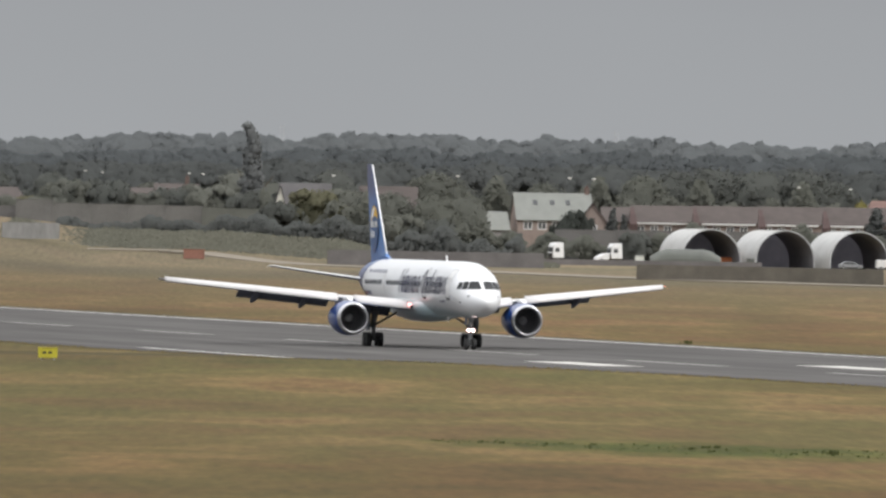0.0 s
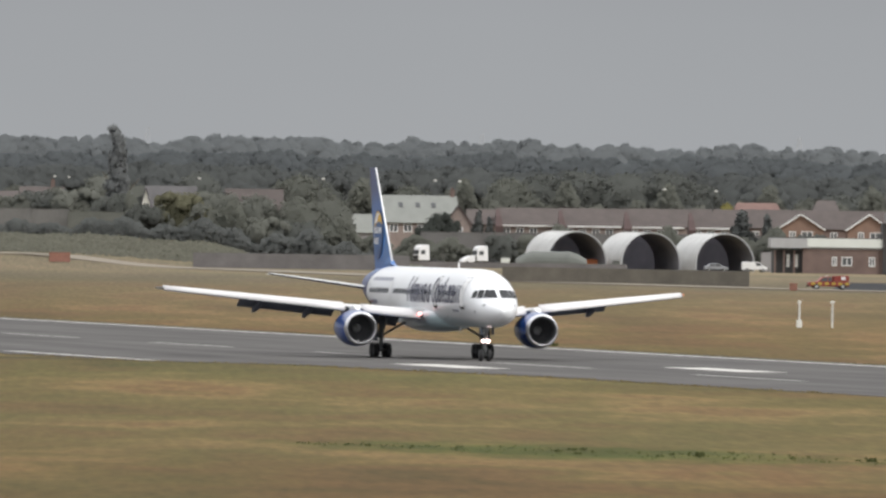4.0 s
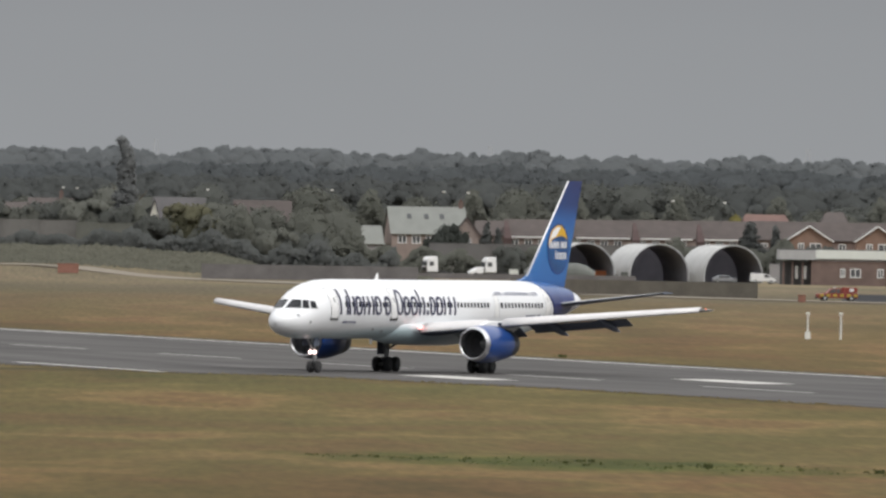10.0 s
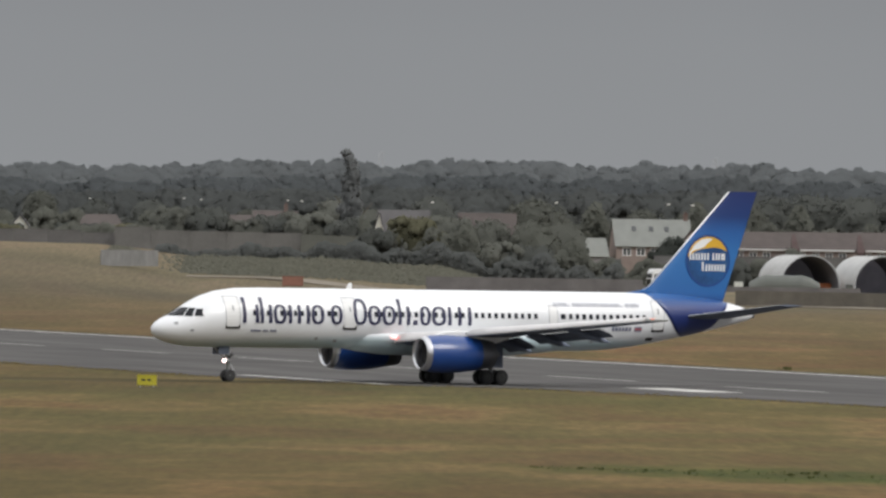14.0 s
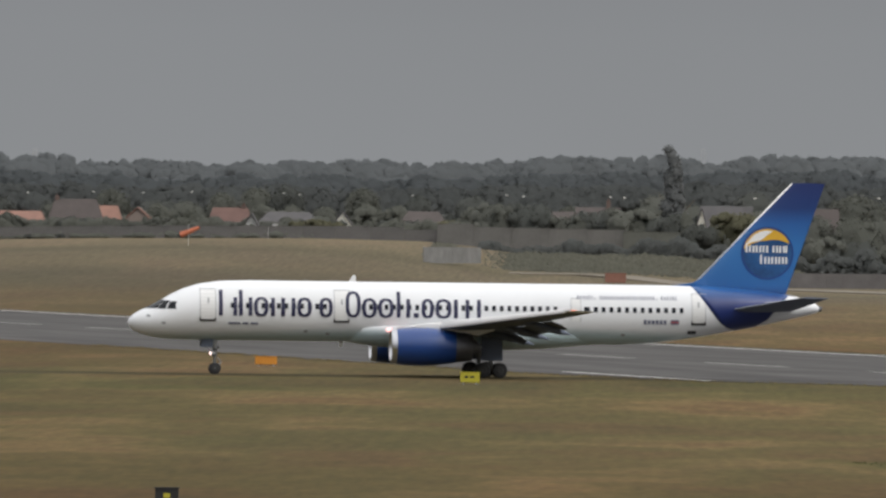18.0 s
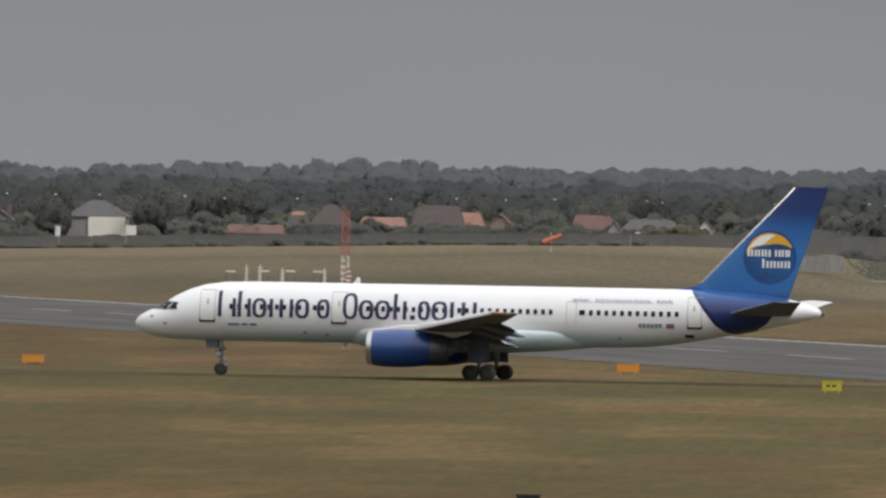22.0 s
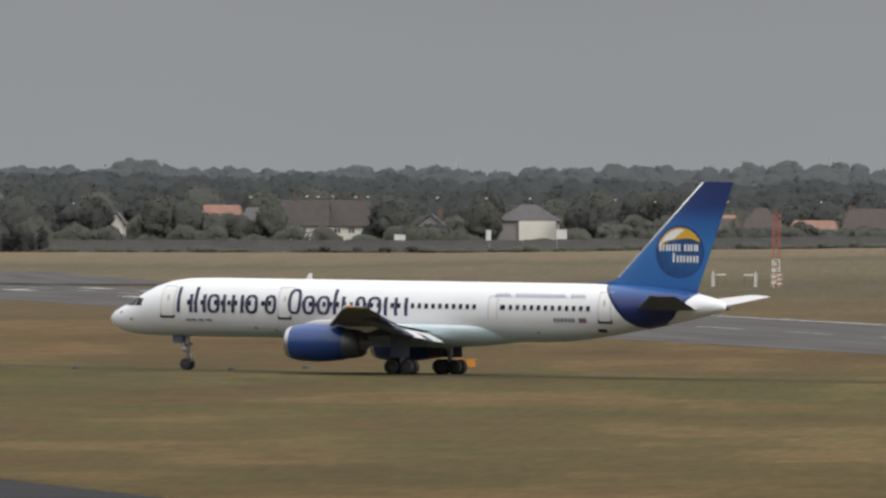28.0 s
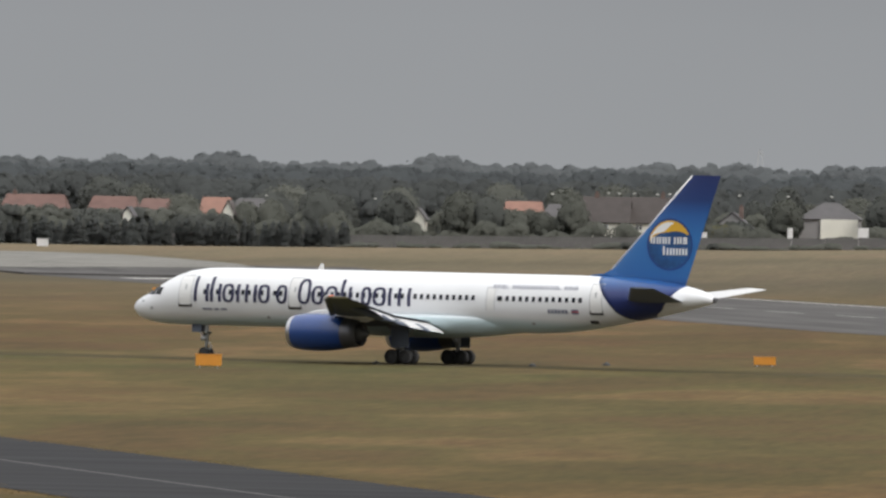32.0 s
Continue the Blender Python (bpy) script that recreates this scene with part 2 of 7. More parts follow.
def tarmac_material(name, rgb, worn, gloss=0.12, streak=(0.62, 1.20)):
    """Worn paving with long rubber streaks along its run (object x) and patches."""
    m = material(name, rgb, 0.9, 0, 0.12, 14.0, 9.0, tint=worn)
    t = m.node_tree
    b = t.nodes["Principled BSDF"]
    b.inputs["Specular IOR Level"].default_value = gloss
    old = b.inputs["Base Color"].links[0].from_socket
    co = t.nodes.new("ShaderNodeTexCoord")
    mp = t.nodes.new("ShaderNodeMapping")
    mp.inputs["Scale"].default_value = (0.012, 0.22, 1)
    n = t.nodes.new("ShaderNodeTexNoise")
    n.inputs["Scale"].default_value, n.inputs["Detail"].default_value = 1.0, 5.0
    r = t.nodes.new("ShaderNodeMapRange")
    r.inputs["From Min"].default_value, r.inputs["From Max"].default_value = 0.3, 0.7
    r.inputs["To Min"].default_value, r.inputs["To Max"].default_value = streak
    x = t.nodes.new("ShaderNodeMixRGB")
    x.blend_type = "MULTIPLY"
    x.inputs["Fac"].default_value = 1.0
    link(t, co.outputs["Object"], mp.inputs["Vector"])
    link(t, mp.outputs[0], n.inputs["Vector"])
    link(t, n.outputs["Fac"], r.inputs["Value"])
    link(t, old, x.inputs["Color1"])
    link(t, r.outputs["Result"], x.inputs["Color2"])
    link(t, x.outputs[0], b.inputs["Base Color"])
    return m


def fin_material():
    """Livery paint of the fin: navy at the foot, bright blue in the middle, navy at the top."""
    m = material("blue_livery_paint", (0.03, 0.1, 0.4), 0.35, 0, 0.04, 4, coat=0.3)
    t = m.node_tree
    b = t.nodes["Principled BSDF"]
    co = t.nodes.new("ShaderNodeTexCoord")
    s = t.nodes.new("ShaderNodeSeparateXYZ")
    r = t.nodes.new("ShaderNodeMapRange")
    r.inputs["From Min"].default_value, r.inputs["From Max"].default_value = 2.5, 13.5
    ramp = t.nodes.new("ShaderNodeValToRGB")
    ramp.color_ramp.elements[0].position, ramp.color_ramp.elements[0].color = 0.0, (0.006, 0.014, 0.075, 1)
    ramp.color_ramp.elements[1].position, ramp.color_ramp.elements[1].color = 1.0, (0.012, 0.026, 0.125, 1)
    for p, c in ((0.26, (0.008, 0.022, 0.13)), (0.36, (0.018, 0.112, 0.335)), (0.60, (0.025, 0.145, 0.40)), (0.74, (0.017, 0.098, 0.32)), (0.84, (0.009, 0.036, 0.155))):
        ramp.color_ramp.elements.new(p).color = (*c, 1)
    link(t, co.outputs["Object"], s.inputs[0])
    link(t, s.outputs["Z"], r.inputs["Value"])
    link(t, r.outputs["Result"], ramp.inputs["Fac"])
    link(t, ramp.outputs[0], b.inputs["Base Color"])
    return m


def fuselage_material():
    """White paint with faint panel toning and a pale sea-green belly sweep."""
    m = material("white_aircraft_paint", (0.745, 0.755, 0.775), 0.32, 0, 0.03, 2.5, coat=0.4)
    t = m.node_tree
    b = t.nodes["Principled BSDF"]
    old = b.inputs["Base Color"].links[0].from_socket
    co = t.nodes.new("ShaderNodeTexCoord")
    s = t.nodes.new("ShaderNodeSeparateXYZ")
    link(t, co.outputs["Object"], s.inputs[0])
    # sweep: belly below a line that dips towards the nose and tail
    line = t.nodes.new("ShaderNodeMath")
    line.operation = "ABSOLUTE"
    mid = t.nodes.new("ShaderNodeMath")
    mid.operation = "ADD"
    mid.inputs[1].default_value = 1.0
    link(t, s.outputs["X"], mid.inputs[0])
    link(t, mid.outputs[0], line.inputs[0])
    low = t.nodes.new("ShaderNodeMath")
    low.operation = "MULTIPLY_ADD"
    low.inputs[1].default_value = 0.035
    link(t, line.outputs[0], low.inputs[0])
    link(t, s.outputs["Z"], low.inputs[2])
    f = t.nodes.new("ShaderNodeMapRange")
    f.inputs["From Min"].default_value, f.inputs["From Max"].default_value = 3.75, 3.25
    link(t, low.outputs[0], f.inputs["Value"])
    x = t.nodes.new("ShaderNodeMixRGB")
    x.inputs["Color2"].default_value = (0.50, 0.62, 0.66, 1)
    link(t, f.outputs["Result"], x.inputs["Fac"])
    link(t, old, x.inputs["Color1"])
    link(t, x.outputs[0], b.inputs["Base Color"])
    return m


GRASS = grass_material()
ASPHALT = tarmac_material("worn_runway_asphalt", (0.074, 0.070, 0.069), (0.100, 0.095, 0.091))
CONCRETE = tarmac_material("pale_runway_concrete", (0.185, 0.180, 0.166), (0.245, 0.238, 0.22), 0.0)
TAXI_TARMAC = tarmac_material("grassy_taxiway_asphalt", (0.078, 0.068, 0.043), (0.094, 0.080, 0.052), 0.0, (0.92, 1.12))
DARK_TARMAC = tarmac_material("dark_taxiway_asphalt", (0.022, 0.022, 0.024), (0.032, 0.032, 0.034))
TRACK = material("sandy_track", (0.165, 0.140, 0.105), 0.95, 0, 0.15, 8)
STRIPE = material("dull_worn_centre_paint", (0.27, 0.265, 0.25), 0.85, 0, 0.25, 2.5, 14)
PAINT = material("worn_white_road_paint", (0.46, 0.45, 0.42), 0.8, 0, 0.2, 2.5, 14)
OLDPAINT = material("faded_yellow_grey_line", (0.085, 0.082, 0.076), 0.85, 0, 0.2, 2.5, 14)
WHITE = fuselage_material()
SLATGREY = material("pale_grey_slat_metal", (0.60, 0.585, 0.585), 0.45, 0.1, 0.08, 1.5)
WINGWHITE = material("light_wing_paint", (0.56, 0.56, 0.56), 0.35, 0, 0.05, 2)
FLAPWHITE = material("pale_flap_paint", (0.64, 0.64, 0.64), 0.4, 0, 0.06, 1.5)
# Underside grey darkened and blued to cancel warm bounce light off the grass.
WINGGREY = material("bounce_cooled_underside", (0.112, 0.132, 0.178), 0.75, 0, 0.1, 2)
FIN = fin_material()
NACELLE = material("deep_blue_nacelle_paint", (0.012, 0.050, 0.205), 0.3, 0, 0.06, 2, coat=0.4)
CHROME = material("polished_lip_metal", (0.60, 0.60, 0.62), 0.32, 1.0, 0.05, 1)
BRIGHTMETAL = material("bright_bare_edge_metal", (0.86, 0.86, 0.87), 0.5, 0.4, 0.05, 1)
STEEL = material("heat_stained_exhaust_metal", (0.13, 0.13, 0.142), 0.45, 0.7, 0.2, 0.8)
GREYMETAL = material("grey_gear_metal", (0.42, 0.43, 0.44), 0.45, 0.3, 0.15, 0.5)
RUBBER = material("black_tyre_rubber", (0.030, 0.030, 0.031), 0.8, 0, 0.2, 0.4)
HUB = material("dark_hub_metal", (0.05, 0.05, 0.05), 0.6, 0.3, 0.2, 0.3)
FANDARK = material("dark_fan_metal", (0.115, 0.115, 0.122), 0.5, 0.3, 0.3, 0.5)
NAVY = material("navy_livery_paint", (0.022, 0.023, 0.065), 0.4, 0, 0.05, 2)
GREYINK = material("grey_blue_lettering_paint", (0.16, 0.17, 0.24), 0.4, 0, 0.05, 2)
YELLOW = material("yellow_emblem_paint", (0.62, 0.36, 0.03), 0.4, 0, 0.06, 1)
EMBLEM = material("emblem_blue_paint", (0.008, 0.034, 0.13), 0.35, 0, 0.3, 2.4, tint=(0.020, 0.11, 0.30))
PLAINWHITE = material("plain_white_paint", (0.74, 0.74, 0.74), 0.45, 0, 0.03, 2)
SEAL = material("grey_door_seal", (0.30, 0.31, 0.33), 0.5, 0, 0.1, 1)
CABIN = glass("dark_cabin_glass", (0.020, 0.022, 0.030))
SCREEN = glass("dark_windscreen_glass", (0.010, 0.011, 0.014), 0.25)
LIGHT_ON = glow("landing_light", (1.0, 0.74, 0.70), 7.0)
LIGHT_SOFT = glow("wing_root_light", (1.0, 0.50, 0.48), 1.6)
LIGHT_RED = glow("red_tip_light", (1.0, 0.26, 0.12), 0.6)
REDFLAG = material("red_flag_paint", (0.45, 0.06, 0.07), 0.5, 0, 0.05, 1)


# ---- building helpers ----
def mesh_of(name, verts, faces, mat, smooth=False):
    me = bpy.data.meshes.new(name)
    me.from_pydata([tuple(v) for v in verts], [], faces)
    me.materials.append(mat)
    if smooth:
        me.polygons.foreach_set("use_smooth", [True] * len(me.polygons))
    me.update()
    return me


def tri_mesh(name, verts, tris, mat, smooth=False, lean=None):
    """A mesh from arrays, quick for many triangles."""
    me = bpy.data.meshes.new(name)
    v, f = np.asarray(verts, np.float32), np.asarray(tris, np.int32)
    me.vertices.add(len(v))
    me.vertices.foreach_set("co", v.ravel())
    me.loops.add(f.size)
    me.loops.foreach_set("vertex_index", f.ravel())
    me.polygons.add(len(f))
    me.polygons.foreach_set("loop_start", np.arange(0, f.size, 3, dtype=np.int32))
    me.polygons.foreach_set("loop_total", np.full(len(f), 3, np.int32))
    me.materials.append(mat)
    if smooth:
        me.polygons.foreach_set("use_smooth", np.ones(len(f), bool))
    me.update(calc_edges=True)
    me.validate()
    if lean is not None:                      # leafy masses: surface directions gathered towards the open sky
        n = np.empty(len(me.vertices) * 3, np.float32)
        me.vertex_normals.foreach_get("vector", n)
        n = n.reshape(-1, 3) * (1 - lean[1]) + np.array(lean[0], np.float32) * lean[1]
        n /= np.maximum(1e-6, np.linalg.norm(n, axis=1))[:, None]
        me.normals_split_custom_set_from_vertices(n.tolist())
    return me


def part(name, bm, mat, parent, label="", at=None, smooth=False):
    """Links a bmesh (or a mesh) as one part under a thing or a part."""
    if isinstance(bm, bpy.types.Mesh):
        me = bm
    else:
        me = bpy.data.meshes.new(name)
        bm.normal_update()
        bm.to_mesh(me)
        bm.free()
        me.materials.append(mat)
        if smooth:
            me.polygons.foreach_set("use_smooth", [True] * len(me.polygons))
    ob = new(name, me)
    ob.parent = parent
    if at is not None:
        ob.matrix_basis = at
    if label:
        ob["label"] = label
    return ob


def thing(name, label, category, m=None, group="", kind=""):
    ob = new(name)
    ob.empty_display_size = 0.5
    if m is not None:
        ob.matrix_basis = m
    return tagged(ob, label, category, group, kind)


def box(bm, x0, x1, y0, y1, z0, z1, bevel=0.0):
    v = [bm.verts.new(c) for c in ((x0, y0, z0), (x1, y0, z0), (x1, y1, z0), (x0, y1, z0), (x0, y0, z1), (x1, y0, z1), (x1, y1, z1), (x0, y1, z1))]
    fs = [bm.faces.new([v[i] for i in q]) for q in ((3, 2, 1, 0), (4, 5, 6, 7), (0, 1, 5, 4), (1, 2, 6, 5), (2, 3, 7, 6), (3, 0, 4, 7))]
    if bevel:
        es = {e for f in fs for e in f.edges}
        bmesh.ops.bevel(bm, geom=list(es), offset=bevel, segments=2, affect="EDGES")
    return bm


def boxes(*args, bevel=0.0):
    bm = bmesh.new()
    for a in args:
        box(bm, *a, bevel=bevel)
    return bm


def tube(bm, p, q, r0, r1=None, n=10):
    """A closed round bar from p to q."""
    r1 = r0 if r1 is None else r1
    p, q = Vector(p), Vector(q)
    d = (q - p).normalized()
    a = d.orthogonal().normalized()
    b = d.cross(a)
    rings = []
    for c, r in ((p, r0), (q, r1)):
        rings.append([bm.verts.new(c + (a * math.cos(k * 2 * math.pi / n) + b * math.sin(k * 2 * math.pi / n)) * r) for k in range(n)])
    for k in range(n):
        j = (k + 1) % n
        bm.faces.new((rings[0][k], rings[0][j], rings[1][j], rings[1][k]))
    bm.faces.new(rings[0][::-1])
    bm.faces.new(rings[1])
    return bm


def turned(rows, n=24, axis="x"):
    """A body of revolution about an axis: rows of (along, radius)."""
    bm = bmesh.new()
    rings = []
    for s, r in rows:
        ring = []
        for k in range(n):
            c, d = math.cos(2 * math.pi * k / n) * r, math.sin(2 * math.pi * k / n) * r
            ring.append(bm.verts.new((s, c, d) if axis == "x" else (c, s, d) if axis == "y" else (c, d, s)))
        rings.append(ring)
    for a, b in zip(rings, rings[1:]):
        for k in range(n):
            j = (k + 1) % n
            bm.faces.new((a[k], a[j], b[j], b[k]))
    return bm


def capped(bm):
    bmesh.ops.holes_fill(bm, edges=[e for e in bm.edges if len(e.link_faces) < 2], sides=0)
    bmesh.ops.recalc_face_normals(bm, faces=bm.faces[:])
    return bm


# ---- ground, runway, taxiways ----
def smooth01(x, a, b):
    t = min(1.0, max(0.0, (x - a) / (b - a)))
    return t * t * (3 - 2 * t)


def land(x, y):
    """Height of the ground: level airfield, rising to the houses beyond it."""
    d = math.hypot(x, y)
    if y <= 0:
        return 0.0
    az = math.degrees(math.atan2(x, y))
    side = np.interp(az, (-9, -5.8, -4.6, -3.4, -2.8, -1.9, -0.9, -0.7, -0.52, 0.1, 0.5, 0.62, 0.72, 4), (2.6, 3.0, 3.7, 4.5, 5.4, 6.5, 7.0, 6.3, 4.8, 4.6, 3.6, 1.5, 0.0, 0.0))
    back = np.interp(az, (-9, -6, -3, -0.9, 0.1, 0.6, 4), (3.2, 3.6, 5.8, 7.4, 5.2, 3.4, 2.6))
    start = float(np.interp(az, (-6.5, -5.5, -4.9, -3.9, -2.7, -1.1, -0.6, -0.1, 0.2, 0.5), (2330, 2330, 2330, 2120, 1900, 1900, 2430, 2430, 2520, 2570)))
    z = side * smooth01(d, start, max(2940, start + 60))
    return float(z + (back - side) * smooth01(d, 2940, 3060))


def strip_sheet():
    xs = np.unique(np.concatenate([np.linspace(-5200, -900, 18), np.linspace(-900, 400, 66), np.linspace(400, 5200, 18)]))
    ys = np.unique(np.concatenate([np.linspace(-5200, 0, 12), np.linspace(0, 1500, 16), np.linspace(1500, 3300, 121), np.linspace(3300, 5200, 12)]))
    verts = [(x, y, land(x, y)) for y in ys for x in xs]
    n = len(xs)
    faces = [(j * n + i, j * n + i + 1, (j + 1) * n + i + 1, (j + 1) * n + i) for j in range(len(ys) - 1) for i in range(n - 1)]
    return mesh_of("ground", verts, faces, GRASS, True)


tagged(new("ground", strip_sheet()), "wide dry airfield grass in tan and green drifts", "grass", kind="structure")

# runway frame: x along the runway (towards the camera), y across (towards the far side)
RUN = radians(-79.0)
RUN_AT = Vector((5.6, 1200.0, 0))
RUN_POSE = Matrix.Translation(RUN_AT) @ Matrix.Rotation(RUN, 4, "Z")
FAR_EDGE, NEAR_EDGE = 29.5, -27.0


def slab(x0, x1, y0, y1, z0, z1, n=1):
    """A long low slab cut in n lengths."""
    bm = bmesh.new()
    for k in range(n):
        a, b = x0 + (x1 - x0) * k / n, x0 + (x1 - x0) * (k + 1) / n
        box(bm, a, b, y0, y1, z0, z1)
    return bm


runway = tagged(new("runway"), "grey worn asphalt runway with faded white markings", "runway", kind="structure")
runway.matrix_basis = RUN_POSE


def sheet(name, outline, z0, z1, mat, parent, label=""):
    """A low plate with the given outline (counter-clockwise) and real thickness."""
    bm = bmesh.new()
    top = [bm.verts.new((x, y, z1)) for x, y in outline]
    low = [bm.verts.new((x, y, z0)) for x, y in outline]
    bm.faces.new(top)
    bm.faces.new(low[::-1])
    for k in range(len(outline)):
        j = (k + 1) % len(outline)
        bm.faces.new((low[k], low[j], top[j], top[k]))
    return part(name, bm, mat, parent, label)


sheet("asphalt", ((-1150, -38), (-300, -35), (-100, -31), (95, -32), (138, -28), (150, -21), (200, -16), (275, -13.5), (760, -13.5), (760, FAR_EDGE + 3), (-1150, FAR_EDGE + 3)), -0.3, 0.03, ASPHALT, runway)


def draped(name, near, far, lift, mat, parent, label="", pose=None):
    """A paved sheet between two lines of points that follows the rising ground."""
    rows = 10
    grid = [[Vector(a).lerp(Vector(b), k / rows) for a, b in zip(near, far)] for k in range(rows + 1)]
    pts = []
    for row in grid:
        for q in row:
            w = pose @ Vector((q.x, q.y, 0)) if pose else Vector((q.x, q.y, 0))
            pts.append((q.x, q.y, land(w.x, w.y) + lift))
    n = len(near)
    faces = [(j * n + i, j * n + i + 1, (j + 1) * n + i + 1, (j + 1) * n + i) for j in range(rows) for i in range(n - 1)]
    bm = bmesh.new()
    bm.from_mesh(mesh_of(name, pts, faces, mat))
    bmesh.ops.recalc_face_normals(bm, faces=bm.faces[:])
    bmesh.ops.solidify(bm, geom=bm.faces[:], thickness=0.25)
    return part(name, bm, mat, parent, label)


draped("asphalt_end", [(-1150 - 12 * k, -38) for k in range(18)], [(-1150 - 12 * k, FAR_EDGE + 3) for k in range(18)], 0.034, ASPHALT, runway, pose=RUN_POSE)
concrete_apron = tagged(new("concrete_apron"), "pale concrete apron at the runway's far end", "pavement", kind="structure")
draped("concrete", [(-235.4, 2510), (-241, 2486), (-249, 2472), (-259, 2450), (-275, 2395), (-300, 2320)], [(-236.2, 2518), (-241, 2549), (-255.6, 2607), (-271, 2661), (-287, 2681), (-330, 2700)], 0.11, CONCRETE, concrete_apron)
LINE = boxes((0, 30, -0.35, 0.35, 0.034, 0.040))
stripe_mesh = bpy.data.meshes.new("centre_stripe")
LINE.to_mesh(stripe_mesh)
LINE.free()
stripe_mesh.materials.append(STRIPE)
for k in range(-18, 10):
    part("centre_stripe", stripe_mesh, STRIPE, runway, at=Matrix.Translation((60 * k, 0, 0)))
edge_mesh = bpy.data.meshes.new("edge_line")
bm = slab(0, 150, -0.45, 0.45, 0.034, 0.040)
bm.to_mesh(edge_mesh)
bm.free()
edge_mesh.materials.append(PAINT)
for k in range(-8, 5):
    part("edge_line", edge_mesh, PAINT, runway, at=Matrix.Translation((150 * k, FAR_EDGE, 0)))
part("edge_line", slab(84, 137, -0.38, 0.38, 0.034, 0.040), PAINT, runway, at=Matrix.Translation((0, NEAR_EDGE, 0)))
zone_mesh = bpy.data.meshes.new("touchdown_bar")
bm = boxes((0, 23, -1.6, 1.6, 0.034, 0.040))
bm.to_mesh(zone_mesh)
bm.free()
zone_mesh.materials.append(PAINT)
for s0 in (137, 287, -863, -1013, -1088):
    for y0 in (-9.4, 9.4):
        part("touchdown_bar", zone_mesh, PAINT, runway, at=Matrix.Translation((s0, y0, 0.006)))


for y0 in (-27.0, -23.4, -19.8, -16.2):
    part("threshold_bar", zone_mesh, PAINT, runway, at=Matrix.Translation((-1098, y0, 0.006)))
part("threshold_bar", zone_mesh, PAINT, runway, at=Matrix.Translation((-1258, -14.8, 0.24)))


def ribbon(points, half, z0, z1):
    """A plate along a line of points."""
    n = len(points)
    left, right = [], []
    for k, p in enumerate(points):
        a, b = Vector(points[max(0, k - 1)]), Vector(points[min(n - 1, k + 1)])
        d = (b - a).normalized()
        s = Vector((-d.y, d.x)) * half
        left.append(Vector(p) + s)
        right.append(Vector(p) - s)
    bm = bmesh.new()
    rows = [[bm.verts.new((q.x, q.y, z)) for q in side] for side, z in ((left, z1), (right, z1), (right, z0), (left, z0))]
    for k in range(n - 1):
        for a in range(4):
            r, t = rows[a], rows[(a + 1) % 4]
            bm.faces.new((r[k], t[k], t[k + 1], r[k + 1]))
    for k in (0, n - 1):
        bm.faces.new([rows[a][k] for a in range(4)])
    bmesh.ops.recalc_face_normals(bm, faces=bm.faces[:])
    return bm


way_out = [(25.9, 1090.5), (21.3, 1083.5), (18.1, 1079.9), (10.3, 1073.9), (-4.4, 1067.9), (-16.1, 1066.2), (-28.2, 1066.1), (-40.3, 1067.6), (-57.4, 1071.7), (-73.5, 1077.5), (-89.2, 1085.3), (-140, 1111), (-230, 1157), (-330, 1208)]
taxiway = tagged(new("taxiway"), "narrow worn taxiway through dry grass", "taxiway", kind="structure")
part("asphalt", ribbon(way_out, 9.0, -0.3, 0.008), TAXI_TARMAC, taxiway)
near_taxiway = tagged(new("near_taxiway"), "dark smooth taxiway with a pale centre line", "taxiway", kind="structure")
part("asphalt", ribbon([(6, 300), (-33.0, 500), (-68.5, 637), (-118, 830), (-160, 990)], 9.0, -0.3, 0.026), DARK_TARMAC, near_taxiway)
part("centre_line", ribbon([(6, 300), (-33.0, 500), (-68.5, 637), (-118, 830), (-160, 990)], 0.11, 0.028, 0.032), OLDPAINT, near_taxiway, "faded pale line")
track = tagged(new("perimeter_track"), "pale sandy perimeter track", "track", kind="structure")
track_line = [(-34, 2640), (-5, 2640), (25, 2540), (62, 2300), (92, 2190), (112, 2140), (160, 2100), (300, 2060)]
track_line = [tuple(Vector(a).lerp(Vector(b), k / 10)) for a, b in zip(track_line, track_line[1:]) for k in range(10)] + [track_line[-1]]
bm = ribbon(track_line, 6.0, -0.4, 0.16)
for v in bm.verts:
    v.co.z += land(v.co.x, v.co.y)
part("gravel", bm, TRACK, track)
apron = tagged(new("yard_apron"), "dark worn tarmac yard beside the track", "pavement", kind="structure")
sheet("tarmac", ((104, 2184), (240, 2196), (260, 2440), (117, 2430)), -0.3, 0.02, DARK_TARMAC, apron)


# ---- the airliner: x forward, y to its left, z up, from the ground between its main wheels ----
STATIONS = ((24.20, 3.56, 3.54, 0.02), (24.10, 3.82, 3.25, 0.30), (23.80, 4.10, 2.98, 0.64), (23.30, 4.38, 2.76, 0.98), (22.70, 4.62, 2.60, 1.26), (22.10, 4.98, 2.50, 1.46), (21.40, 5.42, 2.44, 1.62),
            (20.50, 5.86, 2.41, 1.76), (19.40, 6.20, 2.40, 1.85), (18.00, 6.40, 2.40, 1.88), (16.00, 6.45, 2.40, 1.88), (-9.00, 6.45, 2.40, 1.88), (-11.00, 6.45, 2.50, 1.88), (-13.00, 6.44, 2.74, 1.82),
            (-15.00, 6.40, 3.08, 1.70), (-17.00, 6.30, 3.46, 1.50), (-19.00, 6.10, 3.86, 1.22), (-20.50, 5.88, 4.20, 0.94), (-21.70, 5.60, 4.48, 0.64), (-22.40, 5.34, 4.66, 0.40), (-22.67, 5.12, 4.80, 0.20))
SX = [-s[0] for s in STATIONS]


